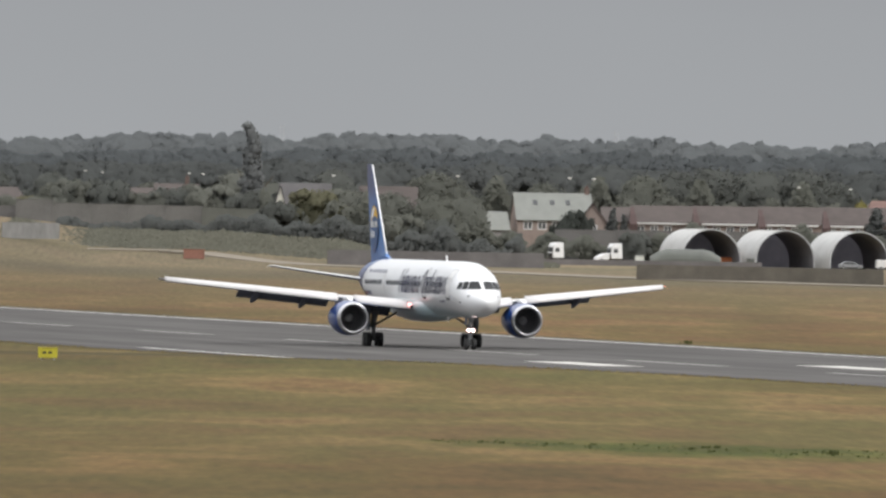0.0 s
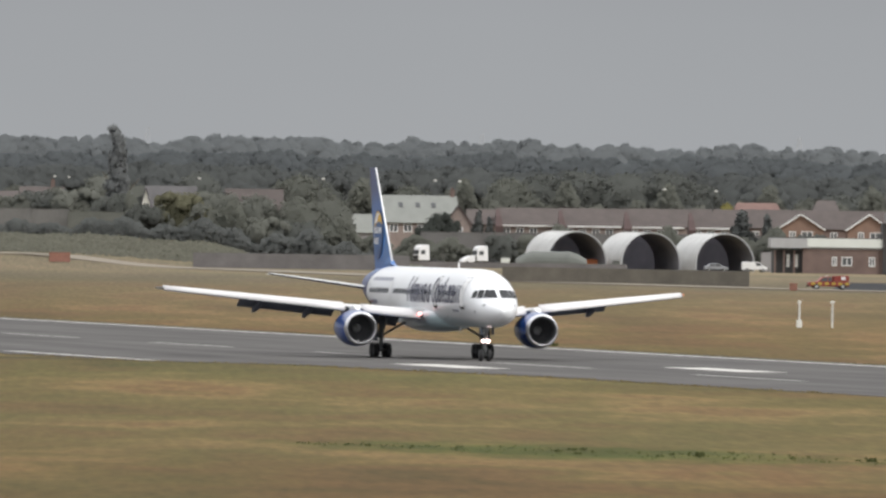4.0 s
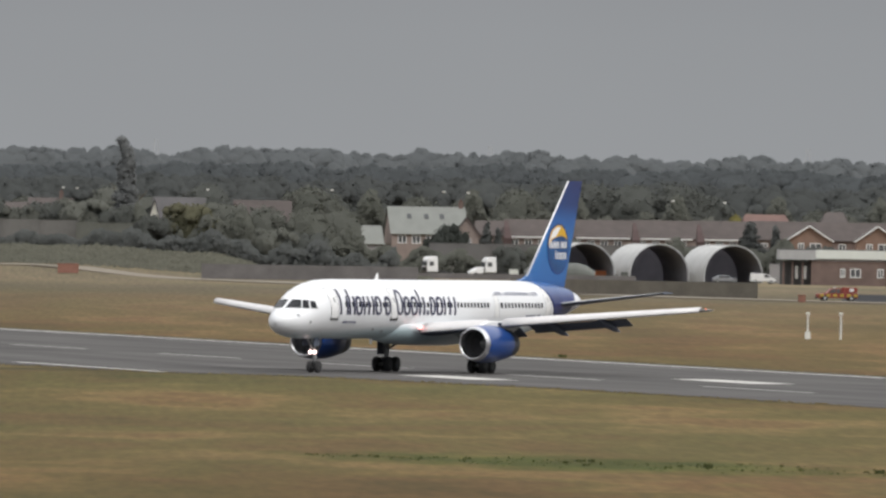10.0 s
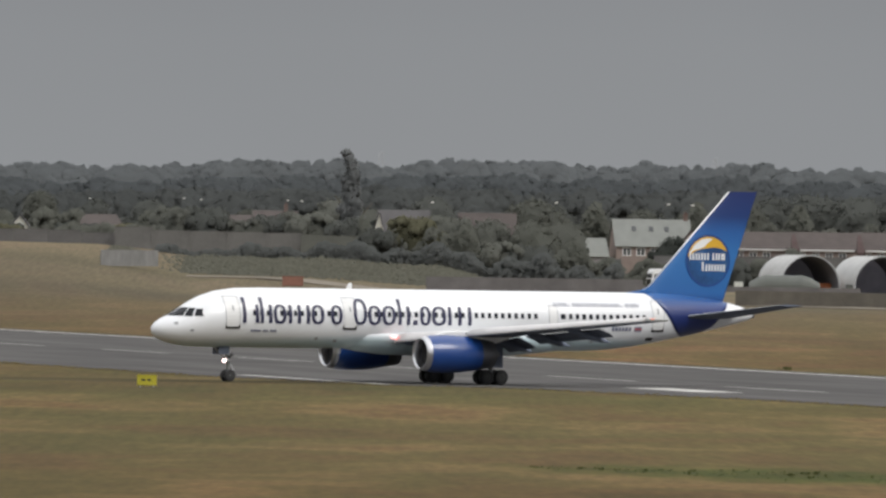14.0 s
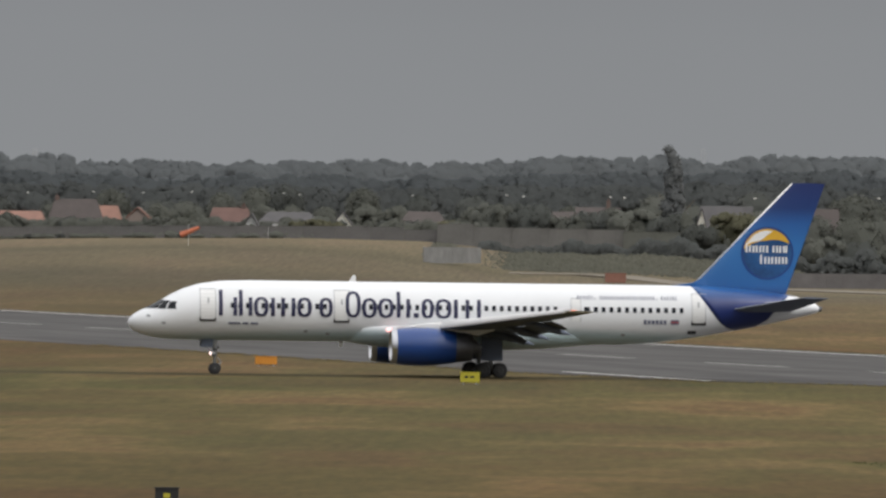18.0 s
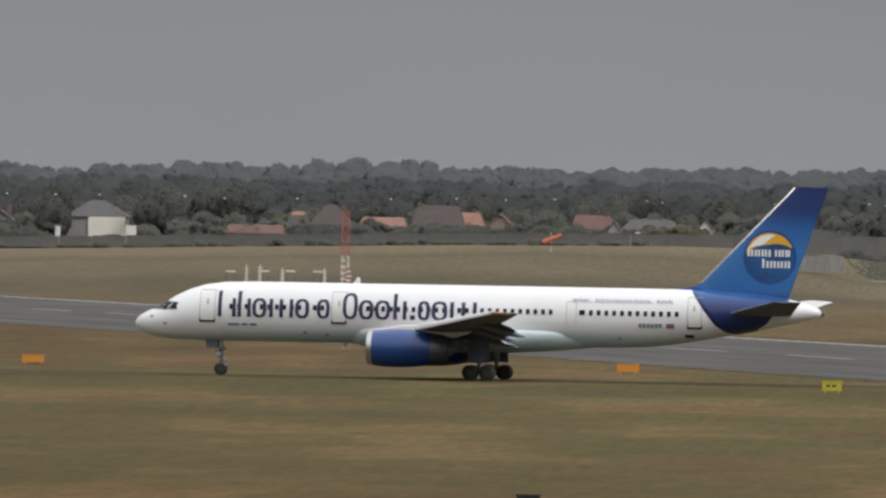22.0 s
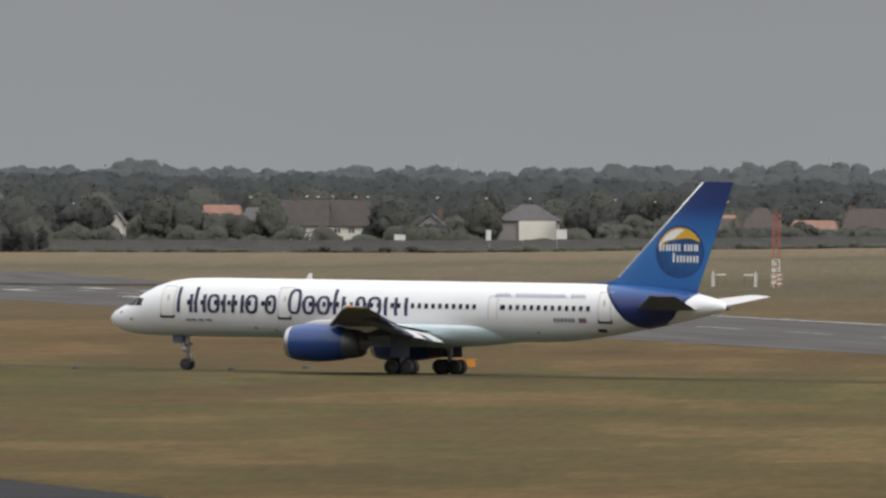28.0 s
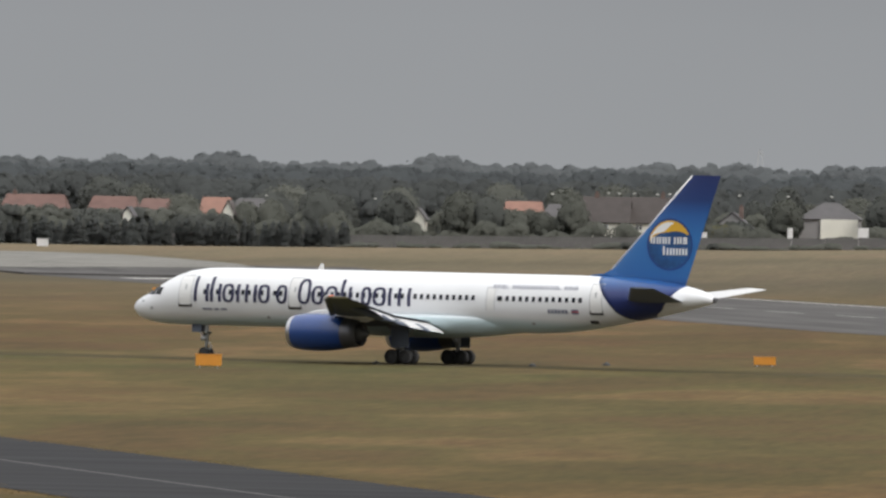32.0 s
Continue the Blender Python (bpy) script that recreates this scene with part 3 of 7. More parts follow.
def section(x):
    top, low, half = (float(np.interp(-x, SX, [s[k] for s in STATIONS])) for k in (1, 2, 3))
    return (top + low) / 2, (top - low) / 2, half


def skin(x, z, side, lift=0.014):
    """A point on the fuselage's side at height z."""
    zc, rz, ry = section(x)
    k = max(-0.995, min(0.995, (z - zc) / rz))
    y = ry * math.sqrt(1 - k * k)
    n = Vector((0, y / ry ** 2, (z - zc) / rz ** 2)).normalized()
    return Vector((x, side * (y + n.y * lift), z + n.z * lift))


def nose_skin(y, z, lift=0.014):
    """A point on the nose, seen from the front."""
    a, b = 19.0, 24.2
    for _ in range(30):
        m = (a + b) / 2
        zc, rz, ry = section(m)
        if (y / ry) ** 2 + ((z - zc) / rz) ** 2 < 1:
            a = m
        else:
            b = m
    return Vector((a + lift, y, z))


def patch(fn, u0, u1, v0, v1, nu=3, nv=3, thick=0.02):
    """A thin curved plate on the skin."""
    bm = bmesh.new()
    g = []
    for lift in (0.0, thick):
        g.append([[bm.verts.new(fn(u0 + (u1 - u0) * i / nu, v0 + (v1 - v0) * j / nv, lift)) for j in range(nv + 1)] for i in range(nu + 1)])
    for i in range(nu):
        for j in range(nv):
            for k in (0, 1):
                q = (g[k][i][j], g[k][i + 1][j], g[k][i + 1][j + 1], g[k][i][j + 1])
                bm.faces.new(q if k else q[::-1])
    rim = [(i, 0) for i in range(nu)] + [(nu, j) for j in range(nv)] + [(i, nv) for i in range(nu, 0, -1)] + [(0, j) for j in range(nv, 0, -1)]
    for a, b in zip(rim, rim[1:] + rim[:1]):
        bm.faces.new((g[0][a[0]][a[1]], g[0][b[0]][b[1]], g[1][b[0]][b[1]], g[1][a[0]][a[1]]))
    bmesh.ops.recalc_face_normals(bm, faces=bm.faces[:])
    return bm


def join_bm(list_of_bm):
    out_bm = bmesh.new()
    for b in list_of_bm:
        me = bpy.data.meshes.new("tmp")
        b.to_mesh(me)
        out_bm.from_mesh(me)
        bpy.data.meshes.remove(me)
        b.free()
    return out_bm


def foil(root, tip, n=12, thick=(0.12, 0.10), steps=6):
    """A lifting surface between two chords, each ((le), (te)) in three axes."""
    prof = []
    for k in range(n + 1):
        x = 0.5 * (1 - math.cos(math.pi * k / n))
        prof.append((x, 0.5 * (1.48 * math.sqrt(x) - 0.63 * x - 1.76 * x ** 2 + 1.42 * x ** 3 - 0.51 * x ** 4)))
    bm = bmesh.new()
    rings = []
    span = (Vector(tip[0]) - Vector(root[0]))
    for s in range(steps + 1):
        f = s / steps
        le, te = Vector(root[0]).lerp(Vector(tip[0]), f), Vector(root[1]).lerp(Vector(tip[1]), f)
        c = te - le
        up = c.cross(span).normalized()
        tk = thick[0] + (thick[1] - thick[0]) * f
        loop = [le + c * x + up * (h * tk * 2 * c.length * 0.5) for x, h in prof] + [le + c * x - up * (h * tk * c.length * 0.6) for x, h in prof[-2:0:-1]]
        rings.append([bm.verts.new(p) for p in loop])
    m = len(rings[0])
    for a, b in zip(rings, rings[1:]):
        for k in range(m):
            j = (k + 1) % m
            bm.faces.new((a[k], a[j], b[j], b[k]))
    for ring in (rings[0][::-1], rings[-1]):      # square-cut ends
        bm.faces.new([bm.verts.new(v.co) for v in ring])
    bmesh.ops.recalc_face_normals(bm, faces=bm.faces[:])
    return bm


def wing_z(y):
    return 3.16 + (abs(y) - 1.9) * 0.0945


def wing_le(y):
    return 6.45 - (abs(y) - 1.9) * 0.578


def wing_te(y):
    a = abs(y)
    return -1.35 + (a - 1.9) * 0.06 if a < 6.4 else -1.08 - (a - 6.4) * 0.320


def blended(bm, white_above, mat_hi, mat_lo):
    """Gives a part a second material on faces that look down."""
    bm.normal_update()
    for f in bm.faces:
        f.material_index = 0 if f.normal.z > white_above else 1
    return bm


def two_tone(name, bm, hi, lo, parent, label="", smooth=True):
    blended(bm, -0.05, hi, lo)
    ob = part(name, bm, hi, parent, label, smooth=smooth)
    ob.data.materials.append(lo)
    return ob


RIDE = 0.10           # how far the loaded legs let the body down

# the wordmark's marks: front, back, shape
WORDMARK = ((18.21, 16.99, "tall"), (16.86, 15.96, "tall"), (15.85, 14.88, "round"), (14.69, 13.06, "three"), (12.93, 11.95, "round"), (11.44, 10.54, "round"),
            (9.67, 8.64, "tall round"), (8.54, 7.56, "round"), (7.45, 6.42, "round"), (6.20, 5.30, "tall"), (5.05, 4.72, "dot"), (4.53, 3.70, "round"), (3.59, 2.50, "round"), (2.32, 0.51, "three"))


def build_airliner():
    plane = thing("airliner", "white twin-engined airliner with blue fin and blue engines taxiing", "aircraft")
    # fuselage
    rows = []
    xs = sorted({s[0] for s in STATIONS} | {float(v) for v in np.arange(-22, 24, 1.0)}, reverse=True)
    bm = bmesh.new()
    N = 40
    for x in xs:
        zc, rz, ry = section(x)
        rows.append([bm.verts.new((x, ry * math.cos(2 * math.pi * k / N), zc + rz * math.sin(2 * math.pi * k / N))) for k in range(N)])
    for a, b in zip(rows, rows[1:]):
        for k in range(N):
            j = (k + 1) % N
            bm.faces.new((a[k], b[k], b[j], a[j]))
    bm.faces.new(rows[0])
    bm.faces.new(rows[-1][::-1])
    bmesh.ops.recalc_face_normals(bm, faces=bm.faces[:])
    body = part("fuselage", bm, WHITE, plane, "white fuselage with pale sea-green belly", smooth=True)

    # blue band round the tail, under the fin
    def band(u, v, lift):
        ang = math.pi * (0.5 + v)
        zn = math.sin(ang)
        k = 0.5 - 0.5 * zn
        front = float(np.interp(k, (0, 0.42, 0.77, 0.92, 1), (-13.9, -14.95, -15.8, -16.4, -17.0)))
        back = float(np.interp(k, (0, 0.5, 0.85, 1), (-20.6, -19.75, -19.1, -18.3)))
        x = front + (back - front) * u
        zc, rz, ry = section(x)
        o = 0.012 + lift
        return Vector((x, (ry + o) * math.cos(ang), zc + (rz + o) * zn))
    part("tail_band", patch(band, 0, 1, 0, 2, 14, 48, 0.01), FIN, plane, "navy and blue band round the tail", smooth=True)

    # belly fairing
    bm = bmesh.new()
    rings = []
    for x, w, d in ((9.6, 0.9, 2.42), (8.4, 1.6, 2.22), (6.5, 2.0, 2.02), (3.0, 2.15, 1.94), (-1.5, 2.15, 1.94), (-4.0, 1.9, 2.06), (-6.2, 1.3, 2.28), (-7.6, 0.7, 2.42)):
        rings.append([bm.verts.new((x, w * math.cos(a), 3.3 + (3.3 - d) * math.sin(a) * (1 if math.sin(a) < 0 else 0.3))) for a in [math.pi * 2 * k / 20 for k in range(20)]])
    for a, b in zip(rings, rings[1:]):
        for k in range(20):
            j = (k + 1) % 20
            bm.faces.new((a[k], b[k], b[j], a[j]))
    part("belly_fairing", capped(bm), WHITE, plane, smooth=True)

    # wings, flaps, slats, fairings
    for s in (1, -1):
        def chord(y, front=0.0, back=0.0):
            return ((wing_le(y) + front, s * y, wing_z(y)), (wing_te(y) + back, s * y, wing_z(y) - 0.12))
        bm = join_bm([foil(chord(1.4), chord(6.4), thick=(0.25, 0.21)), foil(chord(6.4), chord(18.55), thick=(0.21, 0.18), steps=8), foil(chord(18.55), ((wing_le(18.9) - 0.35, s * 18.9, wing_z(18.9)), (wing_te(18.9), s * 18.9, wing_z(18.9) - 0.05)), thick=(0.18, 0.06), steps=2)])
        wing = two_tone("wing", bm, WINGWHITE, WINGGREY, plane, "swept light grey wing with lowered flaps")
        for y0, y1, drop in ((2.1, 6.1, 24), (6.8, 13.2, 20)):
            d = radians(drop)
            def fl(y):
                L = 1.25 if y < 6.5 else 0.95
                x = wing_te(y) + 0.35
                return ((x, s * y, wing_z(y) - 0.20), (x - L * math.cos(d), s * y, wing_z(y) - 0.20 - L * math.sin(d)))
            two_tone("flap", foil(fl(y0), fl(y1), n=8, thick=(0.11, 0.11), steps=3), FLAPWHITE, WINGGREY, wing, "lowered trailing-edge flap")
            def fl2(y):
                a, b = fl(y)
                return ((b[0] + 0.08, b[1], b[2] + 0.02), (b[0] - 0.28, b[1], b[2] - 0.20))
            two_tone("aft_flap", foil(fl2(y0), fl2(y1), n=6, thick=(0.10, 0.10), steps=3), FLAPWHITE, WINGGREY, wing)
        # leading-edge slat
        for y0, y1 in ((2.2, 5.8), (7.0, 18.6)):
            prof = ((-0.85, 0.36), (-0.45, 0.33), (-0.05, 0.23), (0.22, 0.06), (0.38, -0.14), (0.40, -0.31), (0.30, -0.40), (0.10, -0.38), (-0.20, -0.24), (-0.5, 0.05))
            bm = bmesh.new()
            rings = []
            for k in range(7):
                y = y0 + (y1 - y0) * k / 6
                f = 1.0 - 0.52 * (y - 1.9) / 17.0
                rings.append([bm.verts.new((wing_le(y) + px * f, s * y, wing_z(y) + pz * f)) for px, pz in prof])
            for a, b in zip(rings, rings[1:]):
                for k in range(len(prof)):
                    m = (k + 1) % len(prof)
                    bm.faces.new((a[k], a[m], b[m], b[k]))
            bm.faces.new(rings[0])
            bm.faces.new(rings[-1][::-1])
            bmesh.ops.recalc_face_normals(bm, faces=bm.faces[:])
            blended(bm, -0.45, SLATGREY, WINGGREY)
            part("slat", bm, SLATGREY, wing, "pale drooped leading-edge slat", smooth=True).data.materials.append(WINGGREY)
        for y in (4.4, 8.6, 12.0):
            te = wing_te(y)
            pod = turned(((te + 2.2, 0.02), (te + 1.4, 0.20), (te + 0.2, 0.26), (te - 0.9, 0.20), (te - 1.7, 0.02)), 10)
            bmesh.ops.rotate(pod, verts=pod.verts, cent=(te + 0.8, 0, 0), matrix=Matrix.Rotation(radians(-14), 3, "Y"))
            bmesh.ops.translate(pod, verts=pod.verts, vec=(0, s * y, wing_z(y) - 0.42))
            part("flap_fairing", pod, WINGGREY, wing, smooth=True)
        bm = turned(((wing_le(18.7) - 0.3, 0.02), (wing_le(18.7) - 0.45, 0.035), (wing_le(18.7) - 0.6, 0.035), (wing_le(18.7) - 0.7, 0.02)), 8)
        bmesh.ops.translate(bm, verts=bm.verts, vec=(0, s * 18.86, wing_z(18.7) + 0.02))
        part("tip_light", bm, LIGHT_RED if s > 0 else GREYMETAL, wing, "small navigation light", smooth=True)
        bm = turned(((6.95, 0.0), (6.92, 0.10), (6.60, 0.14)), 12)
        bmesh.ops.translate(bm, verts=bm.verts, vec=(0, s * 2.24, 3.22))
        part("root_light", bm, LIGHT_SOFT, wing, "lit wing-root landing light")

        # engine
        ye, ze = s * 6.45, 2.17
        eng = part("engine", (turned(((6.73, 1.165), (6.5, 1.20), (6.2, 1.25), (5.2, 1.285), (4.2, 1.26), (3.2, 1.15), (2.75, 1.07)), 40)), NACELLE, plane, "deep blue engine nacelle with bright metal lip", smooth=True)
        eng.matrix_basis = Matrix.Translation((0, ye, ze))
        lip = turned(((6.72, 1.175), (7.0, 1.10), (7.10, 1.04), (7.09, 0.99), (6.9, 0.945), (6.5, 0.925)), 40)
        part("intake_lip", lip, CHROME, eng, "polished metal intake ring", smooth=True)
        part("intake_duct", turned(((6.5, 0.905), (5.6, 0.93), (5.2, 0.94), (5.2, 0.02)), 32), FANDARK, eng, "dark intake and fan", smooth=True)
        part("spinner", turned(((5.95, 0.01), (5.75, 0.12), (5.4, 0.26), (5.2, 0.33)), 20), GREYMETAL, eng, smooth=True)
        blade = mesh_of("fan_blade", [(x + o, y, z) for o in (0.0, 0.012) for x, y, z in ((5.34, 0.3, 0.0), (5.26, 0.3, 0.1), (5.24, 0.91, 0.2), (5.40, 0.92, 0.0))], [(3, 2, 1, 0), (4, 5, 6, 7), (0, 1, 5, 4), (1, 2, 6, 5), (2, 3, 7, 6), (3, 0, 4, 7)], FANDARK)
        for k in range(22):
            part("fan_blade", blade, FANDARK, eng, at=Matrix.Rotation(2 * math.pi * k / 22, 4, "X"))
        part("exhaust_nozzle", turned(((2.9, 1.06), (2.2, 1.00), (1.60, 0.90), (1.60, 0.84), (2.6, 0.86)), 32), STEEL, eng, "bare metal exhaust nozzle", smooth=True)
        part("exhaust_core", turned(((2.4, 0.62), (1.5, 0.48), (1.0, 0.18), (0.9, 0.01)), 24), FANDARK, eng, smooth=True)
        bm = bmesh.new()
        z_off = wing_z(6.45) - ze
        pts = [(6.0, 1.26), (5.2, 1.52), (4.3, z_off + 0.15), (1.6, z_off + 0.05), (0.0, z_off - 0.25), (1.2, 0.75), (3.4, 1.0)]
        fs = [[bm.verts.new((x, w, z)) for x, z in pts] for w in (-0.2, 0.2)]
        bm.faces.new(fs[0][::-1])
        bm.faces.new(fs[1])
        for k in range(len(pts)):
            j = (k + 1) % len(pts)
            bm.faces.new((fs[0][k], fs[0][j], fs[1][j], fs[1][k]))
        bmesh.ops.recalc_face_normals(bm, faces=bm.faces[:])
        bmesh.ops.bevel(bm, geom=bm.edges[:], offset=0.06, segments=1, affect="EDGES")
        part("pylon", bm, PLAINWHITE, eng, "white engine pylon")

        # tailplane
        tp = foil(((-16.3, s * 0.9, 4.82), (-20.7, s * 0.8, 4.78)), ((-20.55, s * 7.55, 5.76), (-22.35, s * 7.55, 5.72)), thick=(0.17, 0.15))
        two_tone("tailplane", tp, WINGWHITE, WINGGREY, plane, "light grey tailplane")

    # fin
    fin = foil(((-13.7, 0, 6.05), (-20.3, 0, 5.6)), ((-20.75, 0, 13.44), (-23.0, 0, 13.44)), thick=(0.10, 0.08), steps=10)
    fin_ob = part("fin", fin, FIN, plane, "tall swept fin in graded blue", smooth=True)
    bm = bmesh.new()
    pts = [(-12.2, 6.38), (-14.0, 6.62), (-15.4, 7.35), (-16.4, 6.6), (-15.5, 6.2)]
    fs = [[bm.verts.new((x, w * (0.02 if z > 7 or x > -12.6 else 0.16), z)) for x, z in pts] for w in (-1, 1)]
    bm.faces.new(fs[0][::-1])
    bm.faces.new(fs[1])
    for k in range(5):
        j = (k + 1) % 5
        bm.faces.new((fs[0][k], fs[0][j], fs[1][j], fs[1][k]))
    bmesh.ops.recalc_face_normals(bm, faces=bm.faces[:])
    part("fin_fillet", bm, FIN, plane)
    bm = bmesh.new()
    a, b = Vector((-14.34, 0, 6.72)), Vector((-20.74, 0, 13.4))
    tube(bm, a, b, 0.065, 0.05, 8)
    part("leading_edge", bm, BRIGHTMETAL, fin_ob, "bare metal leading edge", smooth=True)
    # emblem on both sides of the fin
    for s in (1, -1):
        def on_fin(x, z, lift):
            f = (z - 5.9) / 7.5
            le, te = -13.6 + f * -7.15, -20.3 + f * -2.7
            c = min(0.98, max(0.02, (le - x) / (le - te)))
            h = 0.5 * (1.48 * math.sqrt(c) - 0.63 * c - 1.76 * c * c + 1.42 * c ** 3 - 0.51 * c ** 4) * 0.10 * (le - te)
            return Vector((x, s * (h + 0.012 + lift), z))

        def disc(cx, cz, r, lift):
            bm2 = bmesh.new()
            n, m = 40, 6
            rings = [[bm2.verts.new(on_fin(cx + r * q / m * math.cos(2 * math.pi * k / n), cz + r * q / m * math.sin(2 * math.pi * k / n), lift)) for k in range(n)] for q in range(1, m + 1)]
            mid = bm2.verts.new(on_fin(cx, cz, lift))
            for k in range(n):
                j = (k + 1) % n
                bm2.faces.new((mid, rings[0][k], rings[0][j]))
                for u, v in zip(rings, rings[1:]):
                    bm2.faces.new((u[k], v[k], v[j], u[j]))
            return bm2
        cx, cz = -19.12, 8.70
        emb = part("emblem", disc(cx, cz, 1.78, 0.0), EMBLEM, fin_ob, "round emblem in blue, yellow and white")
        bm2 = bmesh.new()                     # yellow crescent at the top
        pts = []
        for k in range(25):
            a = radians(8 + 6.2 * k) if s > 0 else radians(172 - 6.2 * k)
            e = 0.78 * math.sin(radians(180 * k / 24)) ** 0.8
            pts.append((cx + 1.64 * math.cos(a), cz + 1.64 * math.sin(a), cx + (1.63 - e) * math.cos(a), cz + (1.63 - e) * math.sin(a)))
        vs = [(bm2.verts.new(on_fin(p[0], p[1], 0.012)), bm2.verts.new(on_fin(p[2], p[3], 0.012))) for p in pts]
        for u, v in zip(vs, vs[1:]):
            bm2.faces.new((u[0], v[0], v[1], u[1]))
        part("crescent", bm2, YELLOW, emb)
        for name2, mat2, r0, r1, a0, a1 in (("rim", NACELLE, 1.66, 1.79, 0, 360), ("highlight", PLAINWHITE, 0.98, 1.52, 22 if s > 0 else 76, 104 if s > 0 else 158)):
            bm2 = bmesh.new()
            vs = []
            for k in range(41):
                a = radians(a0 + (a1 - a0) * k / 40)
                m2 = 1 if name2 == "rim" else math.sin(math.pi * k / 40)
                vs.append((bm2.verts.new(on_fin(cx + r1 * math.cos(a), cz + r1 * math.sin(a), 0.014)), bm2.verts.new(on_fin(cx + (r1 - (r1 - r0) * m2) * math.cos(a), cz + (r1 - (r1 - r0) * m2) * math.sin(a), 0.014))))
            for u, v in zip(vs, vs[1:]):
                bm2.faces.new((u[0], v[0], v[1], u[1]))
            part(name2, bm2, mat2, emb)
        for n_bar, (zb, x0, widths) in enumerate(((8.74, -17.62, (0.36, 0.34, 0.35, 0.56, 0.34, 0.30)), (7.98, -18.62, (0.42, 0.36, 0.36, 0.36)))):
            x = x0 if s > 0 else None
            total = sum(widths) + 0.12 * len(widths)
            x = x0 if s > 0 else x0 - total
            for w in widths:
                tall = 0.62 if w == widths[0] else 0.46
                for u0, u1, v0, v1 in ((0, 0.13, 0, tall), (w - 0.13, w, 0, min(tall, 0.46))):
                    part("bar", patch(lambda uu, vv, l: on_fin(uu, vv, 0.016 + l), *((x - u1, x - u0) if s > 0 else (x + u0, x + u1)), zb + v0, zb + v1, 1, 1, 0.008), PLAINWHITE, emb)
                x += (-(w + 0.12) if s > 0 else (w + 0.12))

    # windscreen and side panes
    for s in (1, -1):
        # each pane: inner and outer edge at mid height, how far those edges lean inwards, foot and head
        for ya, yb, ka, kb, za, zb, word in ((0.06, 0.86, 0.0, 0.52, 4.49, 5.03, "dark windscreen pane"), (0.92, 1.21, 0.52, 0.48, 4.47, 5.01, "dark side pane"), (1.27, 1.46, 0.47, 0.50, 4.48, 4.96, "dark side pane")):
            def glazed(u, z, l):
                y = ya - ka * (z - 4.76) + (yb - kb * (z - 4.76) - ya + ka * (z - 4.76)) * u
                p = skin(nose_skin(y, z, 0.0).x, z, s, 0.012 + l)
                return Vector((p.x + 0.010 + 0.7 * l, p.y, p.z))
            part("windscreen", patch(glazed, 0.0, 1.0, za, zb, 5, 5), SCREEN, body, word)
    # cabin windows
    row_x = [17.3 - 0.52 * k for k in range(47)]
    row_x = [x for x in row_x if not (8.9 < x < 11.0)] + [-6.75 - 0.53 * k for k in range(13)]
    row_x = [x for x in row_x if not (-6.6 < x < -4.9)]
    for s in (1, -1):
        for x in row_x:
            part("window", patch(lambda u, z, l: skin(u, z, s, 0.02 + l), x - 0.125, x + 0.125, 4.58, 4.92, 1, 2, 0.012), CABIN, body)
        for x0, x1, z0, z1 in ((18.45, 19.45, 3.82, 5.82), (9.45, 10.40, 3.82, 5.82), (-6.25, -5.62, 3.95, 5.45), (-14.75, -13.85, 3.92, 5.86)):
            d = part("door", patch(lambda u, z, l: skin(u, z, s, 0.006 + l), x0, x1, z0, z1, 2, 8, 0.010), PLAINWHITE, body, "white cabin door with dark outline")
            w = 0.035
            edge = [patch(lambda u, z, l: skin(u, z, s, 0.016 + l), *q, 2, 8, 0.006) for q in ((x0 - w, x0, z0, z1), (x1, x1 + w, z0, z1), (x0 - w, x1 + w, z1, z1 + w))]
            part("seal", join_bm(edge), SEAL, d)
            if z0 < 3.94 :
                part("sill", patch(lambda u, z, l: skin(u, z, s, 0.02 + l), x0 - 0.05, x1 + 0.05, z0 - 0.14, z0, 2, 2, 0.02), RUBBER, d, "dark door sill")
                for xe in (x0 - 0.05, x1 - 0.04):
                    part("sill_end", patch(lambda u, z, l: skin(u, z, s, 0.022 + l), xe, xe + 0.09, z0 - 0.02, z0 + 0.12, 1, 1, 0.02), RUBBER, d)
                part("handle", patch(lambda u, z, l: skin(u, z, s, 0.02 + l), x0 + 0.42, x0 + 0.52, z0 + 1.05, z0 + 1.4, 1, 2, 0.02), SEAL, d)
        # the wordmark as plain bars and rounded outlines of its size
        def outline(x0, x1, z0, z1, stroke):
            bm2 = bmesh.new()
            cx, cz, a, b = (x0 + x1) / 2, (z0 + z1) / 2, (x1 - x0) / 2, (z1 - z0) / 2
            rims = []
            for da, db, lift in ((0, 0, 0.0), (0, 0, 0.006), (stroke, stroke * 0.7, 0.006), (stroke, stroke * 0.7, 0.0)):
                rim = []
                for k in range(28):
                    c, e = math.cos(2 * math.pi * k / 28), math.sin(2 * math.pi * k / 28)
                    rim.append(bm2.verts.new(skin(cx + (a - da) * math.copysign(abs(c) ** 0.75, c), cz + (b - db) * math.copysign(abs(e) ** 0.75, e), s, 0.034 + lift)))
                rims.append(rim)
            for q in range(4):
                u, v = rims[q], rims[(q + 1) % 4]
                for k in range(28):
                    m = (k + 1) % 28
                    bm2.faces.new((u[k], u[m], v[m], v[k]))
            bmesh.ops.recalc_face_normals(bm2, faces=bm2.faces[:])
            return bm2

        z0 = 4.07
